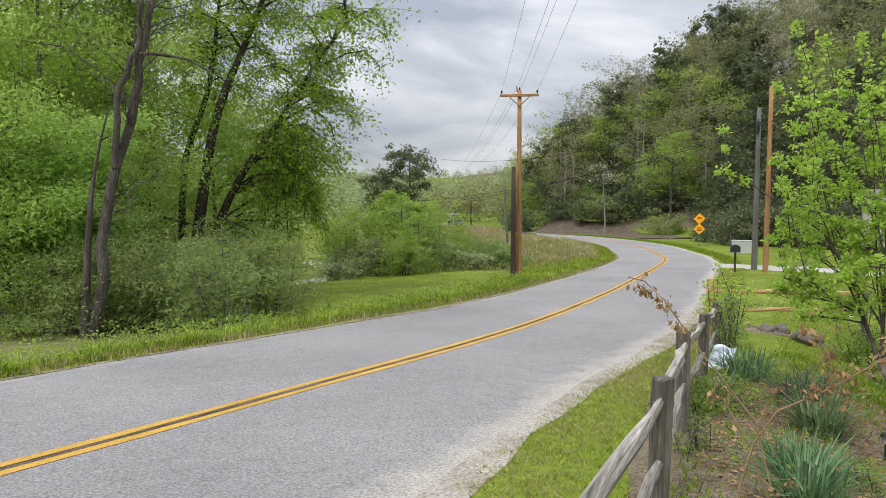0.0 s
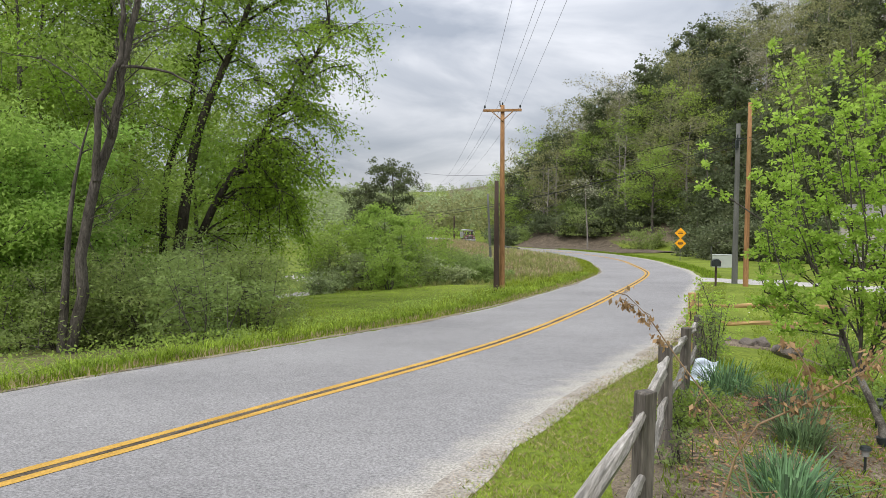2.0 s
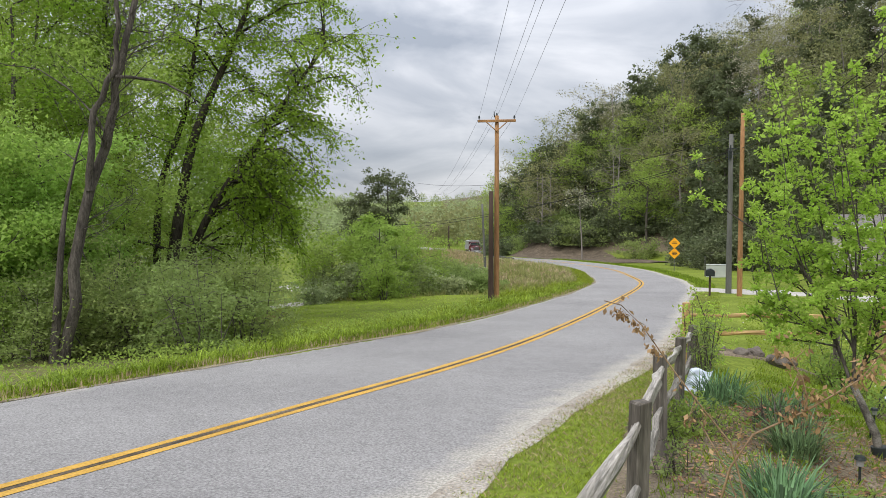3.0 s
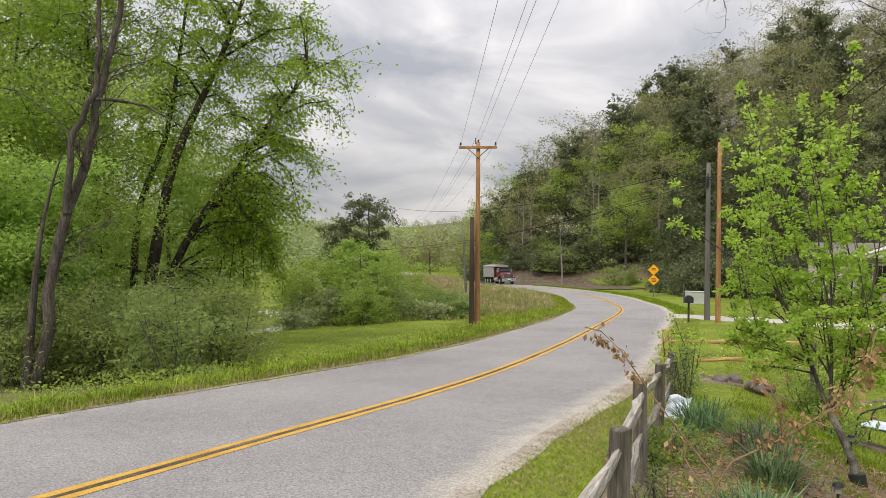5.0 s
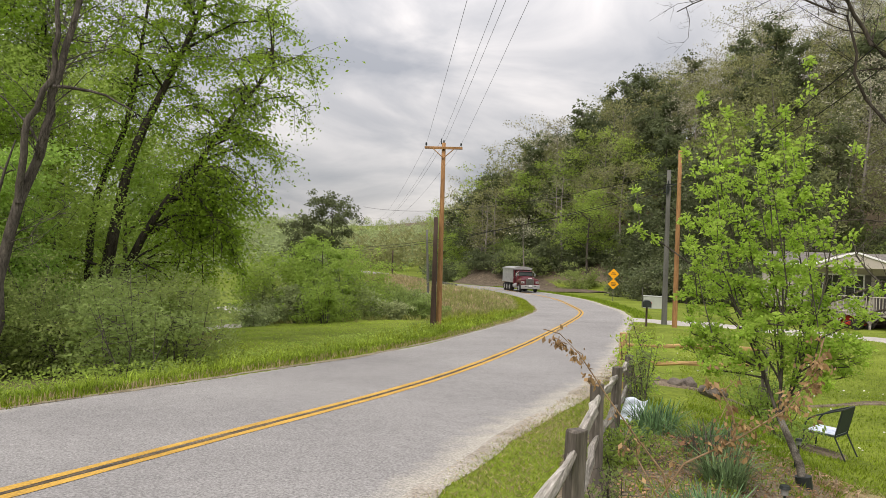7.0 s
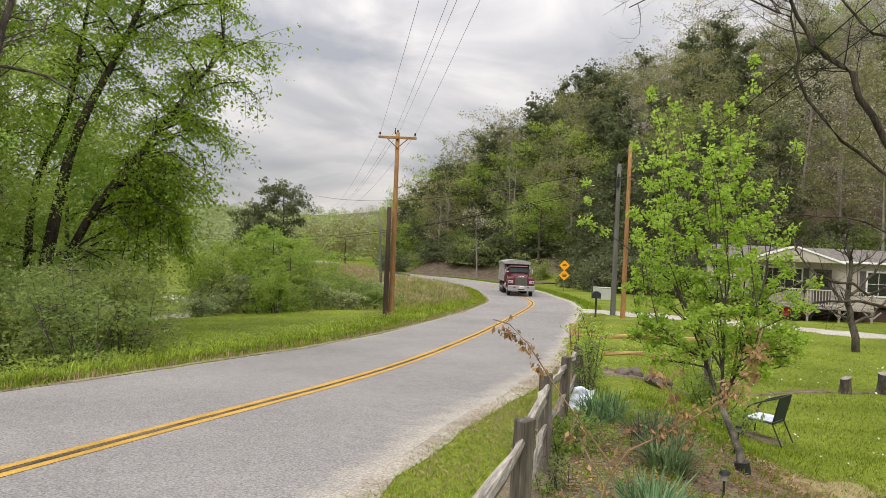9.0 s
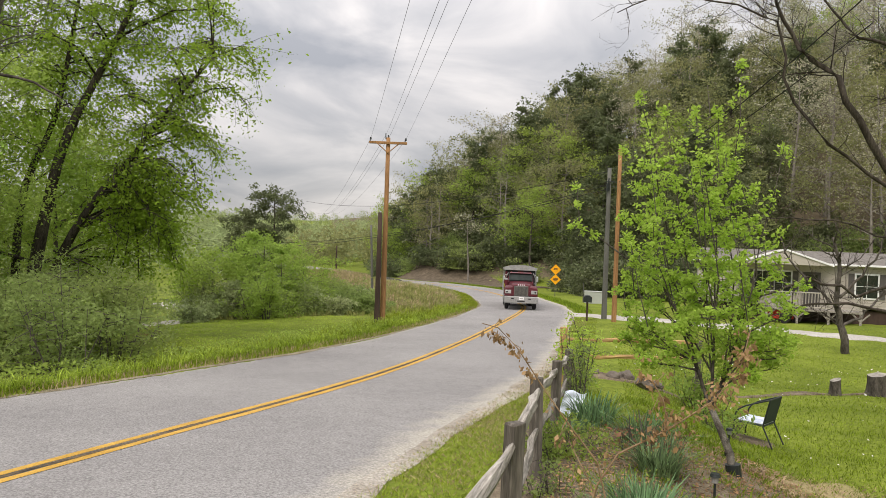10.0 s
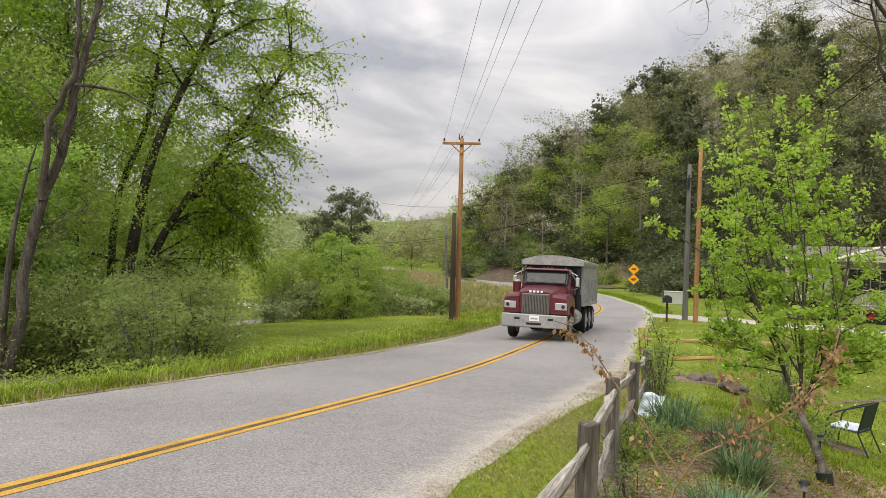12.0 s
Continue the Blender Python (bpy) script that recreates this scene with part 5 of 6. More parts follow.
        p = Vector((2.7, 0.1, 5.8)).lerp(Vector((3.8, 0, 7.2)), rng.random())
        boughs.append([p, p.lerp(e, 0.35) + Vector((0.4, 0, 0.5)), p.lerp(e, 0.7) + Vector((0.3, 0, 0.4)), e])
    S0, S1 = [], []
    for b in boughs:
        ln = (b[3] - b[0]).length
        limb(V, F, b, 0.018 + 0.009 * ln, 0.008, 5)
        for j in range(17):
            t = 0.6 + 2.4 * (j + rng.random()) / 17
            i = min(2, int(t))
            p = b[i].lerp(b[i + 1], t - i)
            d = (b[i + 1] - b[i]).normalized()
            side = d.cross(Vector((0, 0, 1))).normalized() * (1 if j % 2 else -1)
            e = p + (d * 0.6 + side * (0.5 + 0.5 * rng.random()) + Vector(rng.normal(size=3)) * 0.3) * (0.65 + 0.6 * rng.random()) - Vector((0, 0, 0.22))
            limb(V, F, [p, (p + e) / 2 + Vector((0, 0, 0.08)), e], 0.011, 0.004, 3)
            S0.append(p)
            S1.append(e)
    mesh_object("trunk", V, F, M_BARK_DARK, top, True)
    S0, S1 = np.array(S0), np.array(S1)
    n = 80000
    pick = rng.integers(0, len(S0), n)
    t = (0.15 + 0.95 * rng.random(n))[:, None]
    cen = S0[pick] + (S1[pick] - S0[pick]) * t + rng.normal(size=(n, 3)) * np.array([0.17, 0.17, 0.10]) - np.array([0, 0, 0.05])
    quads("crown", leaf_quads(rng, cen, 0.12, droop=0.5), M_LEAF_MAPLE, top)
    tagged(top, "large maple in fresh leaf with several leaning trunks", "tree")


def build_left_woods():
    build_maple()
    bare_tree("roadside_tree", -8.35, 16.8, [
        ([(-0.26, 0, -0.2), (0.1, 0, 2.28), (0.5, 0.1, 4.19), (1.02, 0.1, 5.8), (1.22, 0.1, 6.84), (1.5, 0.2, 8.1), (1.75, 0.2, 10.6)], 0.2, 0.06),
        ([(0.52, 0, 4.1), (0.66, -0.1, 5.2), (0.72, -0.1, 5.96), (1.18, 0, 6.9), (1.3, 0, 7.9), (1.2, 0.2, 9.6)], 0.12, 0.05),
        ([(1.2, 0, 6.75), (1.97, 0.1, 6.7), (2.8, 0.2, 6.36), (3.1, 0.2, 6.05)], 0.055, 0.01),
        ([(0.9, 0, 5.5), (0.1, 0.3, 6.4), (-0.8, 0.5, 7.0), (-1.9, 0.6, 7.2)], 0.035, 0.008)],
        "grey-brown roadside tree with kinked leaning stems", 13, 3, M_BARK, 0.2)
    tree("dead_snag", -8.8, 16.8, 5.9, 0.5, M_LEAF_MAPLE, M_BARK, 14, "broken dead trunk beside the roadside tree", 0, 0.17, 0.13, (0.14, 0), 0.8, 2)
    for k, (x, y, h, r) in enumerate([(-15.5, 23, 13, 4.2), (-20, 31, 16, 5), (-15.5, 37, 16, 4.6), (-24, 41, 19, 6), (-27, 30, 17, 6), (-20, 50, 18, 5.5), (-33, 50, 20, 6.5), (-15.0, 20.5, 8.5, 3.0), (-11.8, 35.5, 9.5, 3.2), (-13.5, 45.5, 11, 3.6), (-13.4, 25.5, 15, 3.9), (-12.6, 22.5, 12.5, 3.0), (-10.8, 20.4, 6.4, 2.0), (-12.6, 20.0, 6.0, 2.4)]):
        tree("woodland_tree", x, y, h, r, M_LEAF_FRESH if h < 7 else (M_LEAF_SPRING, M_LEAF_MAPLE)[k % 3 == 1], M_BARK, 30 + k, "light green woodland tree beside the road", 15000 if y > 26 else 34000, 0.16 if y > 26 else 0.1, 0.18, (0.04 * math.sin(k), 0), 0.15, 14, group="trees of the roadside wood", forks=3, simple=True)
    for k, (x, y, r, h) in enumerate([(-7.3, 23.4, 0.9, 1.3), (-6.4, 24.4, 0.8, 1.0), (-8.2, 22.0, 1.0, 1.5), (-9.2, 20.6, 1.0, 1.5), (-6.0, 25.6, 0.8, 1.1)]):
        bush("dead_shrub", x, y, r, h, M_DRY, 90 + k, "twiggy leafless brown brush at the wood's edge", 160, 0.06, 30, M_CANE, group="brushwood of the roadside wood")
    rng = np.random.default_rng(8)
    made = 0
    while made < 58:
        y = 16.6 + 21 * rng.random() ** 1.2
        ratio = -0.24 - 0.46 * rng.random()
        x = ratio * y
        r = 1.1 + 0.7 * rng.random()
        if x + 0.8 * r > -0.19 * y - 0.2 or (abs(x + 8.5) < 1.6 and y < 17.6) or float(road_side(x, y)[0]) > -5.6 - r:
            continue
        made += 1
        bush("bush", x, y, r, 1.9 + 1.3 * rng.random(), (M_LEAF_DULL, M_LEAF_DULL, M_LEAF_SHADE, M_LEAF_DULL)[made % 4], 60 + made, ("dense grey-green roadside bush", "dense grey-green roadside bush", "fresh green roadside bush", "dense grey-green roadside bush")[made % 4], 5200, 0.075, 11, group="bushes of the roadside wood", simple=True)


def build_bank_plants():
    tree("pine_tree", -4.2, 76, 12.2, 2.1, M_LEAF_PINE, M_BARK, 200, "dark spreading pine in the valley", 9000, 0.19, 0.2, (0.03, 0), 0.42, 13, simple=True)
    tree("pine_tree", -6.6, 75, 9.6, 2.2, M_LEAF_PINE, M_BARK, 201, "dark spreading pine in the valley", 10000, 0.19, 0.2, (0, 0), 0.34, 14, simple=True)
    tree("spring_tree", -3.0, 49, 5.8, 1.9, M_LEAF_SPRING, M_BARK, 202, "young light green tree on the bank", 7000, 0.17, 0.1, (0, 0), 0.12, 13)
    tree("spring_tree", -6.2, 48, 4.6, 2.0, M_LEAF_SPRING, M_BARK, 203, "young light green tree on the bank", 6000, 0.17, 0.1, (0, 0), 0.12, 13)
    tree("spring_tree", -8.8, 52, 2.6, 1.0, M_LEAF_APPLE, M_BARK, 204, "small yellow-green sapling beside the lane", 900, 0.12, 0.05, (0, 0), 0.2, 8)
    rng = np.random.default_rng(9)
    for x, y, h, r, n in ((-0.6, 50.5, 5.0, 1.7, 212), (-1.9, 47.5, 3.9, 1.4, 213)):
        tree("spring_tree", x, y, h, r, M_LEAF_SPRING, M_BARK, n, "young light green tree among the bank's scrub", 4200, 0.14, 0.08, (0.02, 0), 0.12, 13, simple=True)
    for k in range(44):
        u = rng.random()
        x, y = -6.8 + 11.6 * u, 39.5 + 9 * rng.random() + 7 * u
        if float(road_side(x, y)[0]) > -6.5:
            continue
        bush("bush", x, y, 0.9 + 0.9 * rng.random(), (1.3 + 2.6 * rng.random()) * (1 - 0.66 * u * u), (M_LEAF_DULL, M_LEAF_SPRING, M_LEAF_FAR, M_LEAF_DULL)[k % 4], 230 + k, "scrubby bush on the grassy bank", 2600, 0.13, 11, group="bushes of the bank", simple=True)


def build_apple():
    rng = np.random.default_rng(77)
    bx, by = 5.0, 7.45
    top = empty("apple_tree", pose(bx, by, gz(bx, by)))
    L = Vector((-0.83, 0.56, 0))
    B = Vector((0.56, 0.83, 0))
    V, F, C = [], [], []
    fork = L * 0.30 + Vector((0, 0, 0.80))
    limb(V, F, [Vector((0, 0, -0.2)), L * 0.07 + Vector((0, 0, 0.28)), L * 0.2 + Vector((0, 0, 0.58)), fork], 0.05, 0.034, 10)
    VB, FB = V, F
    V, F = [], []
    arms = [(-1.05, 3.1, 0.0), (-0.75, 3.9, 0.3), (-0.45, 4.35, -0.3), (-0.15, 3.6, 0.5), (0.1, 4.6, 0.1), (0.35, 4.1, -0.4), (0.6, 4.75, 0.2), (0.9, 3.9, 0.0), (1.15, 3.4, 0.4), (1.35, 2.6, -0.2), (-1.2, 2.2, 0.3), (0.3, 3.1, 0.7), (-0.4, 3.0, -0.7), (0.8, 3.0, -0.6), (-0.9, 2.7, -0.3), (1.0, 2.2, 0.3), (-0.6, 2.3, 0.6), (0.5, 2.0, -0.7), (-1.0, 1.7, 0.2), (0.75, 1.6, 0.4), (1.2, 1.8, -0.2), (-0.3, 1.7, -0.6), (0.2, 2.6, 0.8), (-0.1, 2.2, 0.3), (0.45, 3.4, 0.0), (-0.55, 3.4, 0.0), (-0.3, 4.0, 0.2), (0.75, 4.3, -0.1), (-1.25, 1.5, 0.3), (1.15, 1.35, 0.3), (-0.8, 1.35, -0.6), (0.8, 1.25, -0.5), (-0.5, 1.4, 0.7), (0.4, 1.4, 0.8), (1.4, 1.7, 0.1)]
    leaders = []
    for l, h, b in ((-0.45, 2.0, 0.1), (0.12, 2.3, -0.1), (0.6, 1.9, 0.15)):
        q = [fork - Vector((0, 0, 0.05)), fork.lerp(L * (0.38 - l * 0.6) + B * b + Vector((0, 0, h)), 0.5) - L * l * 0.1, L * (0.38 - l * 0.6) + B * b + Vector((0, 0, h))]
        leaders.append(q)
        limb(V, F, q, 0.022, 0.008, 8)
    for k, (l, h, b) in enumerate(arms):
        h = h if h < 3.5 else 3.5 + (h - 3.5) * 0.45
        end = L * (0.32 + 0.12 * h - l * 0.68) + B * b + Vector((0, 0, h))
        lead = leaders[0 if l < -0.3 else (1 if l < 0.4 else 2)]
        t = rng.random() * 1.7
        start = lead[int(t)].lerp(lead[int(t) + 1], t - int(t))
        mid = start.lerp(end, 0.42) - L * l * 0.22 + Vector(rng.normal(size=3)) * 0.06
        q1 = start.lerp(mid, 0.5) + Vector(rng.normal(size=3)) * 0.04
        q2 = mid.lerp(end, 0.55) - (L * (0.38 - l * 0.78) - L * 0.38) * -0.05 + Vector(rng.normal(size=3)) * 0.04
        pts = [start, q1, mid, q2, end]
        limb(V, F, pts, 0.011, 0.003, 6)
        for j in range(13):
            t = 0.8 + 3.2 * (j + rng.random()) / 13
            i = min(3, int(t))
            p = pts[i].lerp(pts[i + 1], t - i)
            a = rng.random() * 6.28
            ln = (0.36 - 0.07 * t) * (0.4 + rng.random())
            e = p + Vector((math.cos(a) * ln, math.sin(a) * ln, 0.55 * ln))
            limb(V, F, [p, (p + e) / 2 - Vector((0, 0, 0.02)), e], 0.005, 0.002, 4)
            C += [e, p.lerp(e, 0.55), p.lerp(e, 0.8)]
        C.append(end)
    # two long shoots that stand out from the crown
    for ends in ((L * 1.95 + Vector((0, 0, 2.95)), L * 2.0 + Vector((0, 0, 3.4))), (L * 1.75 + Vector((0, 0, 2.8)), L * 2.05 + Vector((0, 0, 2.9)))):
        limb(V, F, [fork + Vector((0, 0, 0.4)), L * 0.9 + Vector((0, 0, 2.2)), *ends], 0.012, 0.004, 5)
        C += [ends[0], ends[1], ends[0].lerp(ends[1], 0.5)] * 3
    # whips that rise above the crown, with whorls of leaves up their length
    for l, h, b in ((1.15, 4.9, 0.2), (-0.6, 4.55, 0.0), (-0.22, 4.4, 0.3), (0.36, 4.3, -0.2), (1.7, 3.9, 0.1), (0.7, 4.35, 0.3), (-1.0, 3.9, 0.2)):
        end = L * (0.32 + 0.12 * h - l * 0.68) + B * b + Vector((0, 0, h))
        start = fork.lerp(end, 0.45) - L * l * 0.05
        pts = [start, start.lerp(end, 0.4) + Vector(rng.normal(size=3)) * 0.04, start.lerp(end, 0.7) + Vector(rng.normal(size=3)) * 0.03, end]
        limb(V, F, pts, 0.009, 0.003, 6)
        for j in range(15):
            t = 0.6 + 2.4 * (j + rng.random()) / 15
            i = min(2, int(t))
            C.append(pts[i].lerp(pts[i + 1], t - i) + Vector(rng.normal(size=3)) * 0.04)
        C += [end, end, end - Vector((0, 0, 0.05))]
    mesh_object("trunk", VB, FB, M_BARK_APPLE, top, True)
    mesh_object("branch", V, F, M_BARK, top, True)["label"] = "thin upright brown branch"
    C = np.array(C)
    C = C[rng.random(len(C)) < np.where(C[:, 2] < 2.2, 0.85, 0.95)]
    pick = np.repeat(np.arange(len(C)), 13)
    cen = C[pick] + rng.normal(size=(len(pick), 3)) * 0.028
    quads("crown", leaf_quads(rng, cen, 0.054, 0.3), M_LEAF_APPLE, top)
    # plastic guard round the foot
    tube_part("trunk_guard", (0.0, 0, -0.1), (-0.03, 0.02, 0.16), 0.088, M_METAL_BLACK, top, sides=14, label="black plastic trunk guard")
    tagged(top, "young apple tree with upright shoots in bright new leaf", "tree")


def twigs(rng, V, F, pts, r, depth, tips=None):
    """Forking bare twigs along a limb."""
    n = len(pts)
    total = sum((pts[i + 1] - pts[i]).length for i in range(n - 1))
    for j in range(int(4 + total * 2.6) if depth else 0):
        t = (0.1 + 0.9 * rng.random()) * (n - 1)
        i = min(n - 2, int(t))
        p = pts[i].lerp(pts[i + 1], t - i)
        d = (pts[i + 1] - pts[i]).normalized()
        s = Vector(rng.normal(size=3))
        s = (s - d * s.dot(d)).normalized()
        ln = min(1.5, total * (0.18 + 0.22 * rng.random()) * (1 if depth > 1 else 0.8))
        e = p + (d * 0.7 + s * 0.9).normalized() * ln + Vector((0, 0, 0.12 * ln))
        m = (p + e) / 2 + Vector(rng.normal(size=3)) * 0.09 * ln
        q = [p, p.lerp(m, 0.5) + Vector(rng.normal(size=3)) * 0.03 * ln, m, e]
        limb(V, F, q, r * 0.42, r * 0.12, 4)
        if depth > 1:
            twigs(rng, V, F, q, r * 0.42, depth - 1)


def bare_tree(name, x, y, paths, label, seed, depth=2, bark=None, twig=0.45):
    rng = np.random.default_rng(seed)
    z = gz(x, y)
    top = empty(name, pose(x, y, z))
    for pts, r0, r1 in paths:
        V, F = [], []
        P = [Vector(p) for p in pts]
        S = []
        for i in range(len(P) - 1):
            for k in range(3):
                S.append(P[i].lerp(P[i + 1], k / 3) + Vector(rng.normal(size=3)) * 0.035 * (P[i + 1] - P[i]).length * (k > 0))
        S.append(P[-1])
        limb(V, F, S, r0 * 0.75, r1, 8)
        twigs(rng, V, F, S[2:], r0 * twig, depth)
        mesh_object("limb", V, F, bark or M_BARK, top, True)
    tagged(top, label, "tree")


def build_bare_trees():
    z = gz(13.4, 12.6)
    o = Vector((13.4, 12.6, z))

    def rel(*pts):
        return [Vector(p) - o for p in pts]
    bare_tree("bare_tree", 13.4, 12.6, [
        ([(0, 0, -0.2), (-0.1, 0, 1.6), (-0.3, 0.2, 3.2), (-0.2, 0.2, 6.0), (0.3, 0.3, 9.5)], 0.22, 0.07),
        (rel((13.3, 12.8, 1.4), (12.52, 13.0, 1.15), (11.5, 13.2, 0.75), (10.46, 13.39, 1.15), (9.76, 13.51, 0.8), (9.1, 13.62, 0.6)), 0.06, 0.015),
        (rel((13.15, 12.8, 0.9 + 1.0), (11.75, 13.24, 4.04), (11.02, 13.41, 5.45), (10.17, 13.57, 6.01), (9.66, 13.68, 6.95), (9.27, 13.78, 7.9)), 0.12, 0.02),
        (rel((13.1, 12.8, 5.6), (12.2, 13.2, 6.1), (11.4, 13.35, 6.3), (10.85, 13.48, 6.88), (10.11, 13.62, 7.69)), 0.07, 0.015),
        (rel((13.15, 12.8, 2.6), (12.17, 13.15, 3.1), (10.83, 13.4, 4.0), (9.84, 13.61, 5.4), (9.68, 13.67, 6.59), (8.84, 13.83, 6.92), (7.29, 14.1, 7.09), (6.3, 14.27, 6.65)), 0.06, 0.01),
        (rel((13.3, 12.8, 0.7), (12.4, 13.0, 0.42), (11.3, 13.2, 0.62), (10.4, 13.4, 0.55), (9.5, 13.5, 0.15)), 0.06, 0.012),
        (rel((13.2, 12.8, 1.8), (12.44, 13.07, 2.02), (11.01, 13.33, 2.38), (10.06, 13.5, 2.41), (8.75, 13.74, 2.25)), 0.035, 0.008)],
        "leafless dark tree with long forking boughs", 501, 3, M_BARK_DARK, 0.33)
    bare_tree("bare_tree", 21.1, 24.6, [
        ([(0, 0, -0.2), (-0.25, 0, 0.9), (-0.5, 0.1, 1.9), (-0.4, 0.1, 3.2), (-0.7, 0.2, 4.6)], 0.22, 0.05),
        ([(-0.3, 0, 1.1), (0.6, 0.0, 1.4), (1.4, 0.1, 2.2), (2.2, 0.1, 2.6)], 0.09, 0.02),
        ([(-0.5, 0, 1.8), (-1.3, 0.4, 2.6), (-2.1, 0.8, 3.6), (-2.5, 1.0, 4.6)], 0.09, 0.02),
        ([(-0.45, 0, 2.2), (0.3, -0.3, 3.1), (0.9, -0.5, 4.2), (1.0, -0.6, 5.0)], 0.08, 0.02)],
        "small leafless fruit tree on the lawn", 502, 2)
    bare_tree("bare_tree", 17.0, 25.5, [
        ([(0, 0, -0.2), (0.1, 0, 1.2), (0.0, 0.1, 2.6), (0.2, 0.1, 4.3)], 0.1, 0.02),
        ([(0.05, 0, 1.0), (-0.6, 0.2, 2.0), (-0.9, 0.3, 3.4)], 0.06, 0.015),
        ([(0.05, 0, 1.3), (0.7, -0.2, 2.2), (1.1, -0.3, 3.5)], 0.06, 0.015)],
        "slender leafless shrub on the lawn", 503, 2)


def build_bramble():
    rng = np.random.default_rng(88)
    x, y = 1.55, 3.4
    z = gz(x, y)
    top = empty("dead_bramble", pose(x, y, z))
    o = Vector((x, y, z))
    stems = [
        [(1.62, 3.36, z - 0.1), (1.58, 3.35, 0.3), (1.5, 3.37, 0.62), (1.38, 3.39, 0.77), (1.23, 3.42, 0.97), (1.08, 3.45, 1.19), (0.98, 3.47, 1.29), (0.9, 3.49, 1.31)],
        [(1.40, 3.38, z - 0.1), (1.43, 3.37, 0.25), (1.5, 3.37, 0.5), (1.60, 3.35, 0.67), (1.83, 3.31, 0.79), (2.08, 3.27, 0.96), (2.21, 3.25, 1.15), (2.25, 3.25, 1.32)],
        [(1.66, 3.40, z - 0.1), (1.60, 3.4, 0.2), (1.48, 3.4, 0.5), (1.36, 3.42, 0.72)],
        [(1.83, 3.31, 0.79), (1.84, 3.31, 0.86), (1.82, 3.32, 0.95), (1.77, 3.33, 1.03), (1.71, 3.34, 1.08)]]
    C = []
    for k, s in enumerate(stems):
        V, F = [], []
        P = [Vector(p) - o for p in s]
        limb(V, F, P, 0.0075 if k == 1 else 0.005, 0.0025, 6)
        for j in range(7):
            t = (0.35 + 0.6 * rng.random()) * (len(P) - 1)
            i = min(len(P) - 2, int(t))
            p = P[i].lerp(P[i + 1], t - i)
            e = p + Vector(rng.normal(size=3)) * 0.06
            limb(V, F, [p, (p + e) / 2, e], 0.0025, 0.0015, 4)
            C.append(e)
        ob = mesh_object("stem", V, F, M_CANE, top, True)
        if k == 0:
            for j in range(22):
                t = 4.3 + 2.7 * rng.random()
                i = min(len(P) - 2, int(t))
                C.append(P[i].lerp(P[i + 1], t - i) - Vector((0, 0, 0.035)))
        if k == 1:
            for j in range(70):
                t = 3.5 + 3.5 * rng.random()
                i = min(len(P) - 2, int(t))
                C.append(P[i].lerp(P[i + 1], t - i) + Vector(rng.normal(size=3)) * 0.03)
        if k == 3:
            for j in range(16):
                C.append(P[1 + j % 4] + Vector(rng.normal(size=3)) * 0.02)
    C = np.array(C)
    pick = np.repeat(np.arange(len(C)), 5)
    quads("dry_foliage", leaf_quads(rng, C[pick] + rng.normal(size=(len(pick), 3)) * 0.014, 0.029, droop=1.3), M_DRY, top)
    tagged(top, "dead arching bramble with withered brown leaves", "bramble")


def daffodils(x, y, r, h, n, seed, label="clump of dark green strap-like daffodil leaves"):
    rng = np.random.default_rng(seed)
    top = empty("daffodil_clump", pose(x, y, gz(x, y)))
    V = []
    for k in range(n):
        a, rad = rng.random() * 6.28, r * 0.5 * rng.random() ** 0.5
        p = np.array([math.cos(a) * rad, math.sin(a) * rad, -0.03])
        out = np.array([math.cos(a + rng.normal() * 0.5), math.sin(a + rng.normal() * 0.5), 0])
        hh = h * (0.6 + 0.5 * rng.random())
        bend = 0.15 + 0.95 * rng.random() ** 1.4
        w = 0.009 + 0.004 * rng.random()
        side = np.array([-out[1], out[0], 0]) * w
        prev = p
        for q in range(1, 4):
            f = q / 3
            nx = p + out * hh * bend * f * f + np.array([0, 0, hh * (f - 0.35 * bend * f * f)])
            k0, k1 = 1 - 0.2 * (q - 1), 1 - 0.27 * q
            V.append([prev - side * k0, prev + side * k0, nx + side * max(k1, 0.15), nx - side * max(k1, 0.15)])
            prev = nx
    quads("foliage", np.array(V), M_DAFF, top)
    tagged(top, label, "plant", "daffodil clumps of the garden")


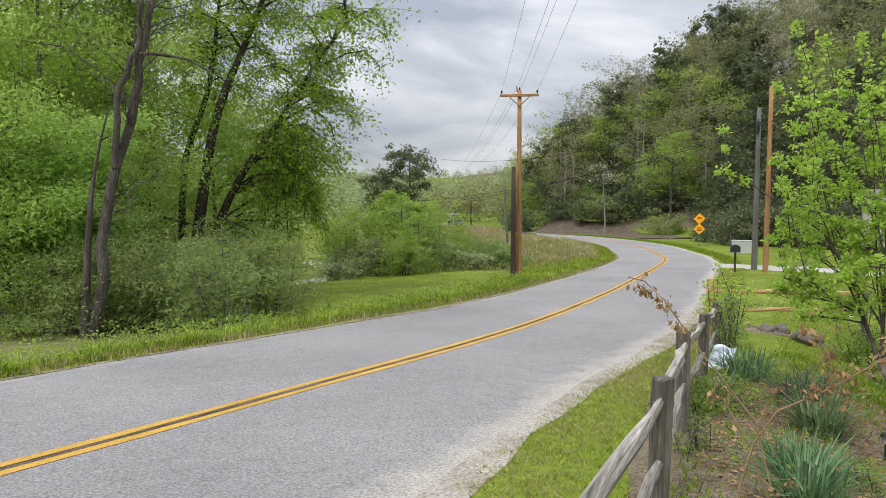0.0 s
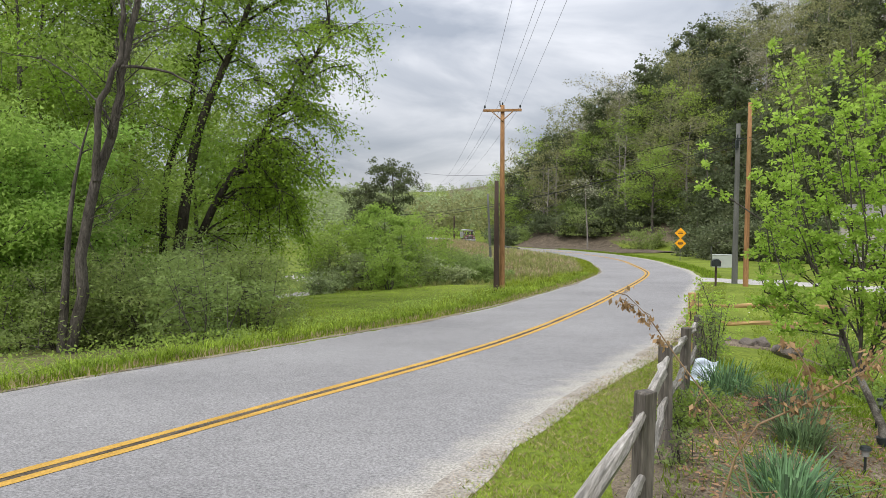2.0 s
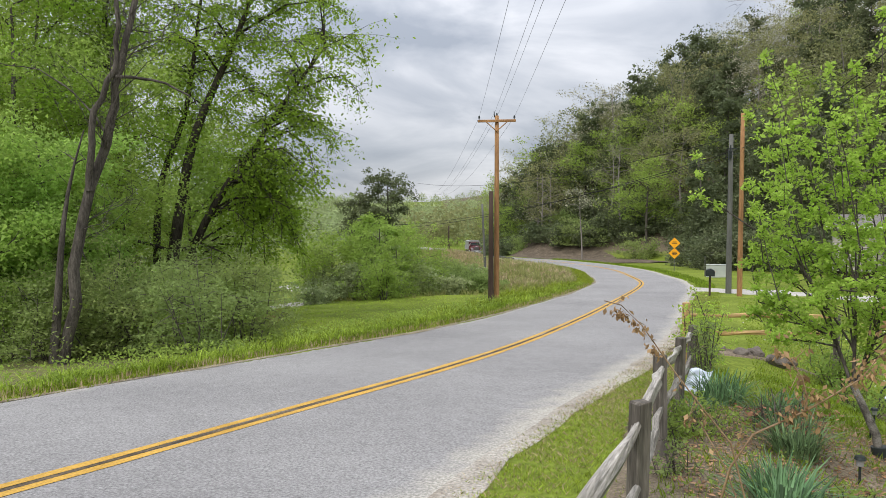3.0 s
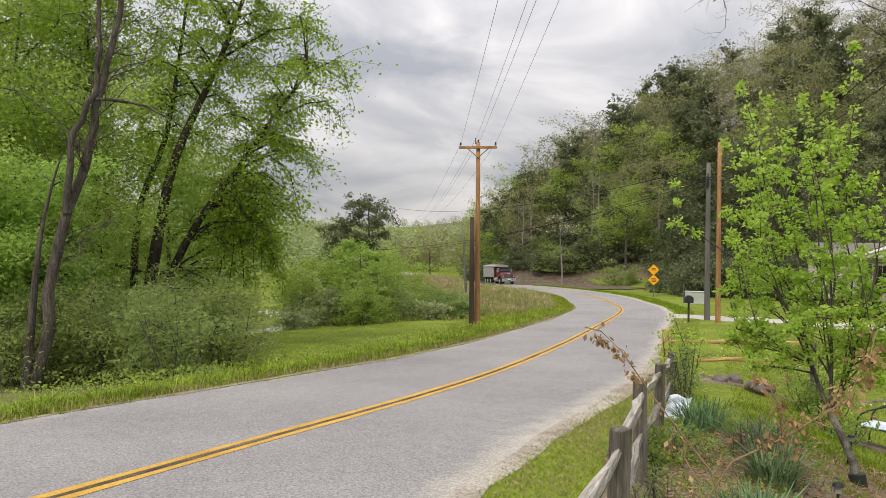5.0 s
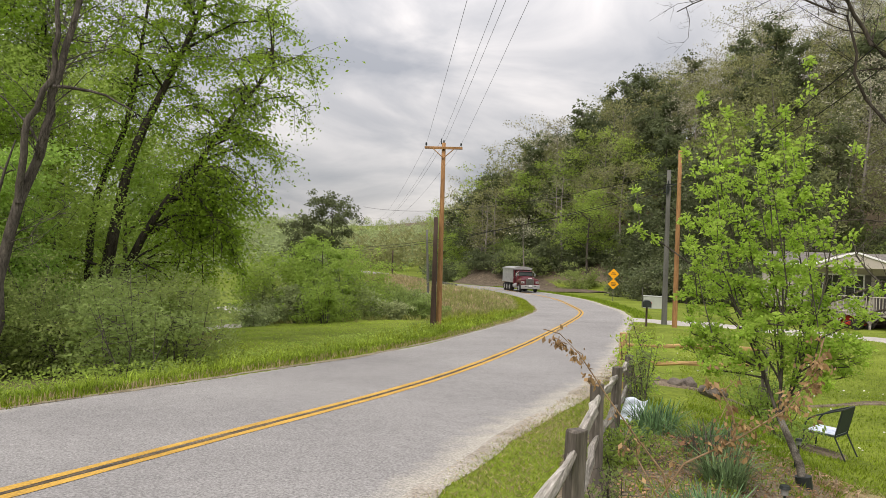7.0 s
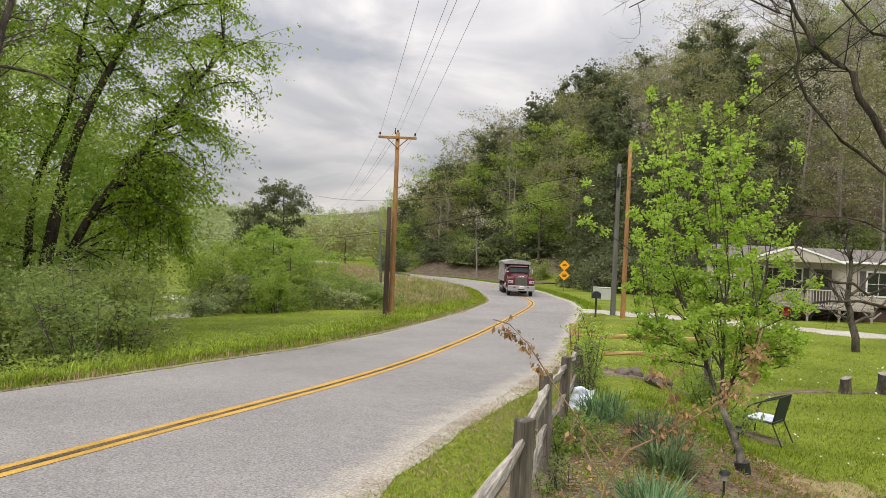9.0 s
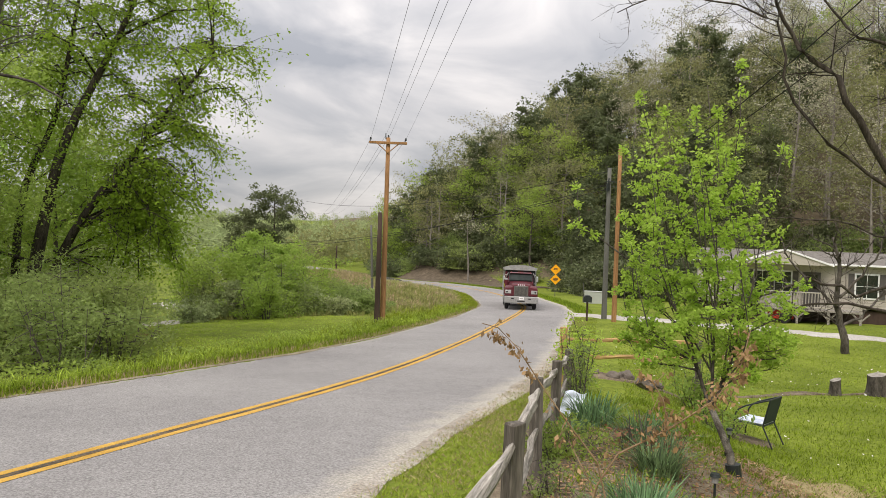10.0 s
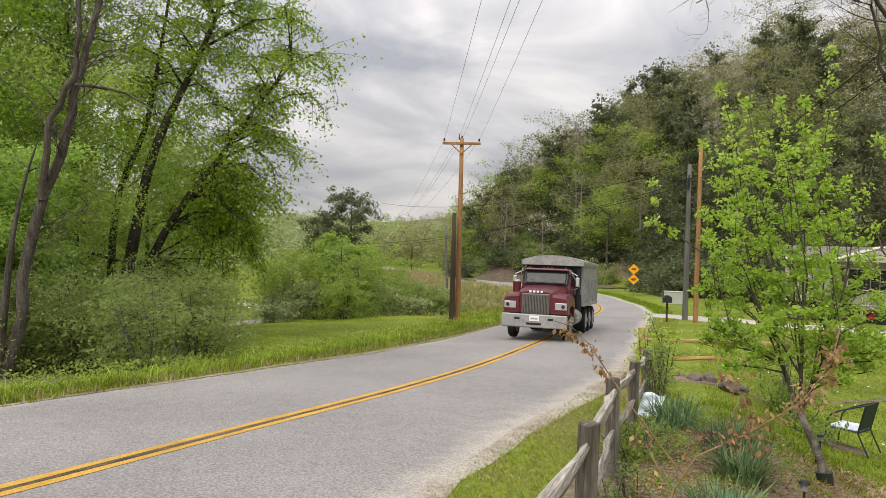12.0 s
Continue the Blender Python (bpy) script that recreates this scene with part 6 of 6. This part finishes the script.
def build_garden():
    for k, (x, y, r, h, n) in enumerate([(3.85, 8.95, 0.55, 0.48, 230), (3.98, 7.75, 0.5, 0.50, 250), (3.62, 6.7, 0.42, 0.48, 210), (2.75, 5.3, 0.42, 0.44, 190), (2.45, 4.6, 0.4, 0.44, 170), (4.55, 8.5, 0.35, 0.40, 90), (3.25, 8.2, 0.35, 0.34, 80)]):
        daffodils(x, y, r, h, n, 600 + k)
    bush("low_plant", 2.80, 7.35, 0.42, 0.46, M_LEAF_SHADE, 610, "low dense green leafy plant beside the fence", 2600, 0.04, 16, category="plant")
    bush("rose_bush", 4.75, 11.9, 0.42, 1.35, M_LEAF_APPLE, 611, "leafy light green rose bush at the fence corner", 2300, 0.05, 16, category="shrub")
    bush("rose_bush", 4.3, 10.6, 0.3, 1.0, M_LEAF_DULL, 612, "thin twiggy rose bush beside the fence", 700, 0.045, 11, category="shrub")
    bush("dead_shrub", 3.75, 7.15, 0.4, 0.5, M_DRY, 613, "withered brown shrub among the daffodils", 260, 0.05, 14, category="shrub")
    bush("garden_shrub", 7.75, 12.75, 0.6, 1.15, M_LEAF_SHADE, 615, "leafy green shrub at the end of the rails", 1600, 0.07, 14, category="shrub")
    bush("garden_shrub", 6.9, 10.9, 0.45, 0.5, M_LEAF_SHADE, 616, "low leafy green shrub behind the apple tree", 700, 0.06, 12, category="shrub")
    bush("low_plant", 3.3, 5.2, 0.3, 0.25, M_LEAF_SHADE, 617, "low green plant in the garden bed", 400, 0.04, 9, category="plant")
    bush("low_plant", 2.15, 5.9, 0.3, 0.35, M_LEAF_DULL, 618, "low green plant beside the fence", 300, 0.04, 9, category="plant")
    for k, (x, y, r) in enumerate([(6.9, 13.5, 0.27), (6.75, 14.1, 0.24), (6.4, 14.0, 0.19), (7.35, 13.9, 0.2), (6.1, 14.3, 0.15)]):
        bm = bmesh.new()
        bmesh.ops.create_icosphere(bm, subdivisions=3, radius=r * 0.72)
        for v in bm.verts:
            n = noise.noise(v.co * 6 + Vector((k * 7.1, 0, 0))) * 0.35 + noise.noise(v.co * 17) * 0.1
            v.co *= 1 + n
            v.co.z *= 0.75
        me = bpy.data.meshes.new("rock")
        bm.to_mesh(me)
        bm.free()
        me.materials.append(M_STONE)
        ob = new("rock", me)
        ob.location = (x, y, gz(x, y) + r * 0.35)
        tagged(ob, "rounded brown field stone in the garden border", "rock", "border rocks")
    # crumpled white sheet hung by the fence
    V, F = [], []
    n = 14
    rng = np.random.default_rng(3)
    for i in range(n + 1):
        for j in range(n + 1):
            u, v = i / n, j / n
            w = 0.045 * math.sin(9 * u + 4 * v) + 0.03 * math.sin(14 * v - 5 * u)
            V.append((0.52 * u * (0.7 + 0.3 * v) + 0.14 * v, w + 0.25 * v, 0.02 + 0.36 * v - 0.14 * u * (1 - v) + 0.03 * math.sin(6 * u)))
    for i in range(n):
        for j in range(n):
            a = i * (n + 1) + j
            F.append((a, a + n + 1, a + n + 2, a + 1))
    ob = mesh_object("plastic_sheet", V, F, M_SHEET, None, True)
    so = ob.modifiers.new("thickness", "SOLIDIFY")
    so.thickness = 0.004
    ob.matrix_world = pose(3.72, 9.95, gz(3.72, 9.95) + 0.05, 0, 0, -20) @ Matrix.Diagonal((0.62, 0.6, 0.8, 1))
    tagged(ob, "crumpled white plastic sheet lying against the fence", "sheet")
    for x, y in ((3.95, 6.2), (6.3, 9.6), (5.55, 5.9), (5.6, 8.6)):
        s = empty("garden_light", pose(x, y, gz(x, y)))
        tube_part("stake", (0, 0, -0.08), (0, 0, 0.21), 0.012, M_METAL_BLACK, s)
        tube_part("lens", (0, 0, 0.21), (0, 0, 0.27), 0.03, M_STEEL, s, 0.036, 12, "clear plastic lens")
        tube_part("cap", (0, 0, 0.27), (0, 0, 0.30), 0.052, M_METAL_BLACK, s, 0.04, 14)
        tagged(s, "small black solar stake light in the garden", "garden light", "solar stake lights")
    for x, y, r, h in ((14.45, 17.2, 0.14, 0.44), (15.72, 17.15, 0.24, 0.57), (27.0, 26.2, 0.4, 0.5)):
        rg = np.random.default_rng(int(x * 10))
        s = empty("tree_stump", pose(x, y, gz(x, y)))
        V, F = [], []
        m = 18
        for i, (zz, k) in enumerate(((-0.1, 1.35), (0.08, 1.12), (0.3 * h / 0.5, 1.0), (h, 0.95))):
            for j in range(m):
                a = 2 * math.pi * j / m
                q = r * k * (1 + 0.09 * math.sin(5 * a + x) + 0.05 * rg.normal())
                V.append((math.cos(a) * q, math.sin(a) * q, zz + 0.05 * (i == 3) * math.cos(a)))
        for i in range(3):
            for j in range(m):
                F.append((i * m + j, i * m + (j + 1) % m, (i + 1) * m + (j + 1) % m, (i + 1) * m + j))
        mesh_object("bark", V, F, M_BARK, s)
        mesh_object("cut_face", [(v[0] * 0.99, v[1] * 0.99, v[2] + 0.004) for v in V[3 * m:]], [tuple(range(m))], M_FENCE, s)["label"] = "pale sawn wood"
        tagged(s, "sawn tree stump standing in the lawn", "stump", "stumps in the lawn")


def build_chair():
    seat_at = pose(7.72, 11.0, gz(7.72, 11.0), 0, 0, 33) @ Matrix.Diagonal((0.95, 0.95, 0.93, 1))
    c = empty("patio_chair", seat_at)
    for s in (-1, 1):
        bm = bmesh.new()
        pts = [(s * 0.27, 0.31, 0), (s * 0.27, 0.28, 0.40), (s * 0.28, 0.26, 0.54), (s * 0.285, 0.20, 0.63), (s * 0.285, 0.08, 0.71), (s * 0.285, -0.08, 0.78), (s * 0.27, -0.22, 0.84), (s * 0.25, -0.33, 0.88)]
        for a, b in zip(pts, pts[1:]):
            add_tube(bm, a, b, 0.014, sides=8)
        part("arm_frame", bm, M_METAL_BLACK, c)
        bm = bmesh.new()
        pts = [(s * 0.25, -0.40, 0), (s * 0.25, -0.22, 0.38), (s * 0.25, -0.33, 0.88)]
        for a, b in zip(pts, pts[1:]):
            add_tube(bm, a, b, 0.014, sides=8)
        part("rear_leg", bm, M_METAL_BLACK, c)
    for yy, zz in ((-0.33, 0.88), (0.25, 0.37), (-0.22, 0.38)):
        tube_part("cross_bar", (-0.25, yy, zz), (0.25, yy, zz), 0.014, M_METAL_BLACK, c)
    box_part("backrest", (0.47, 0.012, 0.46), (0, -0.285, 0.65), M_MESHCLOTH, c, pose(0, 0, 0, 12, 0, 0), 0.002, "dark green woven mesh back")
    box_part("seat", (0.5, 0.5, 0.012), (0, 0.01, 0.385), M_MESHCLOTH, c, None, 0.002)
    tagged(c, "black metal patio chair with a mesh back", "chair")
    bm = bmesh.new()
    add_box(bm, (0.47, 0.48, 0.05), (0, 0, 0), None, 0.02)
    me = bpy.data.meshes.new("seat_cushion")
    bm.to_mesh(me)
    bm.free()
    me.materials.append(M_CUSHION)
    q = new("seat_cushion", me)
    q.matrix_world = seat_at @ pose(0, 0.01, 0.418)
    tagged(q, "pale blue and white cushion on the patio chair", "cushion")


def build_mailbox():
    x, y = 14.6, 35.6
    m = empty("mailbox", pose(x, y, gz(x, y), 0, 0, -20))
    box_part("post", (0.10, 0.10, 1.25), (0, 0, 0.5), M_POLE_DARK, m)
    box_part("arm", (0.09, 0.55, 0.08), (0, 0, 0.98), M_POLE_DARK, m)
    bm = bmesh.new()
    prof = [(-0.15, 0), (0.15, 0), (0.15, 0.17)] + [(0.15 * math.cos(a), 0.17 + 0.13 * math.sin(a)) for a in np.linspace(0.3, math.pi - 0.3, 7)] + [(-0.15, 0.17)]
    loft(bm, [[(px * 1.5, -0.3, 1.02 + pz * 1.2) for px, pz in prof], [(px * 1.5, 0.3, 1.02 + pz * 1.2) for px, pz in prof]])
    body = part("box", bm, M_METAL_BLACK, m)
    box_part("door", (0.42, 0.015, 0.28), (0, -0.308, 1.18), M_METAL_BLACK, body)
    box_part("flag", (0.015, 0.2, 0.05), (0.235, -0.1, 1.25), M_RED, body)
    tagged(m, "black mailbox on a dark wooden post by the road", "mailbox")


def build_signs():
    x, y = 23.6, 65.9
    z = gz(x, y)
    s = empty("warning_sign", pose(x, y, z, 0, 0, -16))
    box_part("post", (0.06, 0.04, 3.2), (0, 0.04, 1.4), M_POLE_GREY, s)
    for k, h in enumerate((2.62, 1.66)):
        d = box_part("sign_plate", (0.74, 0.012, 0.74), (0, 0, h), M_SIGN, s, pose(0, 0, 0, 0, 45, 0), 0.004, "orange-yellow diamond plate")
        for j, w in enumerate((0.42, 0.5, 0.36) if k else (0.34, 0.46)):
            box_part("text_bar", (w, 0.006, 0.06), (0, -0.011, h + 0.11 - 0.12 * j), M_METAL_BLACK, d, bevel=0)
    tagged(s, "two orange-yellow diamond warning signs on one post", "road sign")
    b = empty("utility_box", pose(23.3, 55.6, gz(23.3, 55.6), 0, 0, -22))
    box_part("cabinet", (1.5, 0.5, 1.0), (0, 0, 0.5), M_BOXGREY, b, None, 0.03)
    box_part("lid", (1.56, 0.56, 0.06), (0, 0, 1.02), M_BOXGREY, b, None, 0.01)
    tube_part("marker_post", (-0.85, 0, -0.1), (-0.85, 0, 1.7), 0.03, M_POLE_GREY, b)
    tube_part("marker_post", (0.9, 0, -0.1), (0.9, 0, 1.6), 0.03, M_POLE_GREY, b)
    tagged(b, "pale grey utility cabinet with marker posts", "utility cabinet")
    # guard rail beyond the bend's inside
    g = empty("guard_rail", pose(8.8, 88, 0))
    for k in range(3):
        xx, yy = 10.6 - 0.5 * k, 87 + 2.6 * k
        box_part("post", (0.15, 0.15, 0.9), (xx - 8.8, yy - 88, gz(xx, yy) + 0.25), M_POLE_GREY, g)
    rail_between("rail", (2.3, -1.4, gz(10.9, 86.6) + 0.6), (0.5, 4.6, gz(9.4, 92.6) + 0.6), 0.04, 0.14, M_POLE_GREY, g, 5)
    tagged(g, "short grey guard rail beside the far road", "guard rail")


def window(h, x, y, z, w, hh):
    wn = box_part("window", (w + 0.16, 0.06, hh + 0.16), (x, y, z), M_WHITE, h, None, 0.008)
    for s in (-1, 1):
        box_part("pane", (w, 0.02, hh / 2 - 0.03), (x, y - 0.03, z + s * hh / 4), M_DARKGLASS, wn, None, 0)
    box_part("muntin", (0.03, 0.02, hh), (x, y - 0.042, z), M_WHITE, wn, None, 0)
    for s in (-1, 1):
        box_part("shutter", (0.3, 0.04, hh + 0.1), (x + s * (w / 2 + 0.26), y - 0.01, z), M_SHUTTER, h, None, 0.01)


def build_house():
    hx, hy = 33.4, 39.45
    h = empty("house", pose(hx, hy, gz(34, 39) + 0.05, 0, 0, -30))
    F = 0.95
    # skirting, coloured dark to give the deep shade beneath the deck as well
    box_part("shaded_skirting", (17.3, 7.0, F), (0, 0, F / 2 - 0.1), M_POLE_DARK, h)
    wall = box_part("wall", (17.6, 7.4, 2.6), (0, 0, F + 1.3), M_SIDING, h, None, 0.01)
    for k in range(16):
        box_part("siding_board", (17.62, 0.02, 0.03), (0, -3.71, F + 0.1 + 0.16 * k), M_SIDING, wall, None, 0)
    bm = bmesh.new()
    loft(bm, [[(-9.2, -4.15, F + 2.6), (-9.2, 4.15, F + 2.6), (-9.2, 0, F + 3.3)], [(9.2, -4.15, F + 2.6), (9.2, 4.15, F + 2.6), (9.2, 0, F + 3.3)]])
    roof = part("roof", bm, M_ROOF, h)
    box_part("fascia", (18.5, 0.05, 0.11), (0, -4.18, F + 2.56), M_WHITE, roof)
    bm = bmesh.new()
    loft(bm, [[(-6.6, -5.6, F + 2.5), (-1.6, -5.6, F + 2.5), (-4.1, -5.6, F + 3.35)], [(-6.6, -2.4, F + 2.5), (-1.6, -2.4, F + 2.5), (-4.1, -2.4, F + 3.35)]])
    porch = part("porch_roof", bm, M_SIDING, h)
    for s in (-1, 1):
        box_part("fascia", (2.7, 0.06, 0.10), (-4.1 + s * 1.28, -5.64, F + 2.93), M_WHITE, porch, pose(0, 0, 0, 0, s * 18.8, 0))
    window(h, -5.1, -3.73, F + 1.35, 0.85, 1.35)
    window(h, -3.95, -3.73, F + 1.35, 0.85, 1.35)
    window(h, 0.5, -3.73, F + 1.35, 1.1, 1.35)
    window(h, 5.2, -3.73, F + 1.35, 1.1, 1.35)
    dr = box_part("door", (0.95, 0.06, 2.05), (-2.4, -3.73, F + 1.03), M_SHUTTER, h)
    box_part("door_pane", (0.6, 0.02, 0.8), (-2.4, -3.77, F + 1.5), M_DARKGLASS, dr)
    box_part("deck_floor", (5.0, 2.4, 0.12), (-2.6, -4.9, F - 0.06), M_FENCE, h)
    for k in range(4):
        x = -5.0 + 1.6 * k
        box_part("deck_post", (0.12, 0.12, F + 1.0), (x, -6.0, (F + 1.0) / 2 - 0.1), M_FENCE, h)
        for q in (-1, 1):
            bm = bmesh.new()
            add_tube(bm, (x, -6.0, 0.4), (x + q * 0.45, -6.0, F - 0.1), 0.045, sides=6)
            part("deck_brace", bm, M_FENCE, h)
    for zz in (F + 0.95, F + 0.12):
        box_part("deck_rail", (4.9, 0.08, 0.06), (-2.6, -6.05, zz), M_SIDING, h)
    for k in range(32):
        box_part("baluster", (0.04, 0.04, 0.85), (-5.0 + 0.155 * k, -6.05, F + 0.52), M_SIDING, h, None, 0)
    tagged(h, "beige single-storey house with white trim and a wooden deck", "house")
    t = empty("ride_on_mower", pose(27.0, 36.6, gz(27.0, 36.6), 0, 0, 20))
    box_part("hood", (0.7, 0.8, 0.45), (0, 0.5, 0.62), M_RED, t, None, 0.12)
    box_part("deck", (1.0, 0.9, 0.2), (0, 0, 0.3), M_RED, t, None, 0.06)
    box_part("seat", (0.5, 0.12, 0.4), (0, -0.55, 0.95), M_BLACK, t, None, 0.04)
    for x, y, r in ((-0.45, 0.7, 0.22), (0.45, 0.7, 0.22), (-0.5, -0.5, 0.32), (0.5, -0.5, 0.32)):
        tube_part("wheel", (x - 0.09, y, r), (x + 0.09, y, r), r, M_BLACK, t, sides=18)
    tagged(t, "red ride-on mower parked by the house", "mower")


def build_cables():
    for k, (a, b, sag) in enumerate([((16.48, 37.9, 5.75), (-0.8, 91.7, 5.6), 1.2), ((16.48, 37.9, 5.0), (-12.3, 73.2, 0.2), 1.6), ((16.48, 37.9, 4.75), (-15.4, 94.0, 0.8), 1.9)]):
        cable("overhead_cable", a, b, sag, 0.016, "dark sagging cable along the road")
    cable("overhead_cable", (16.48, 37.9, 5.0), (10.4, 11.4, 6.9), 0.7, 0.014, "thick dark service cable over the garden")
    cable("overhead_cable", (16.48, 37.9, 4.85), (10.9, 12.4, 6.3), 0.7, 0.012, "thick dark service cable over the garden")


build_ground()
build_road()
build_ground_cover()
build_poles()
build_fence()
truck, truck_wheels = build_truck()
build_forest()
build_far_woods()
build_left_woods()
build_bank_plants()
build_apple()
build_bare_trees()
build_house()
build_mailbox()
build_signs()
build_chair()
build_garden()
build_bramble()
build_cables()


def motions():
    T = np.array([d[0] for d in DRIVE])
    way = spline([(d[1], d[2]) for d in DRIVE], 0.5)
    # even pace between the rows: seconds by distance along the way
    dist = np.concatenate([[0], np.cumsum(np.linalg.norm(np.diff(way, axis=0), axis=1))])
    marks = [dist[np.argmin(np.hypot(way[:, 0] - d[1], way[:, 1] - d[2]))] for d in DRIVE]
    pace = spline(list(zip(T, marks)), 0.05)

    def at(s):
        return np.array([np.interp(s, dist, way[:, 0]), np.interp(s, dist, way[:, 1])])
    rows, spins = [], []
    for k in range(361):
        sec = k / 30
        s = float(np.interp(sec, pace[:, 0], pace[:, 1]))
        p, q = at(s), at(max(0.0, s - 6.0))
        if s < 6.0:
            q = p - (at(s + 3) - p) * 2
        d = p - q
        zp, zq = float(base_z(p[1])), float(base_z(q[1]))
        if k % 6 == 0:
            rows.append((sec, pose(p[0], p[1], zp + 0.01, math.degrees(math.atan2(zp - zq, np.linalg.norm(d))), 0, math.degrees(math.atan2(-d[0], d[1])))))
        spins.append((sec, -math.degrees(s / 0.52)))
    walk(truck, rows)
    for w in truck_wheels:
        x, y, z = w.location
        walk(w, [(sec, pose(x, y, z, a, 0, 0)) for sec, a in spins])


motions()
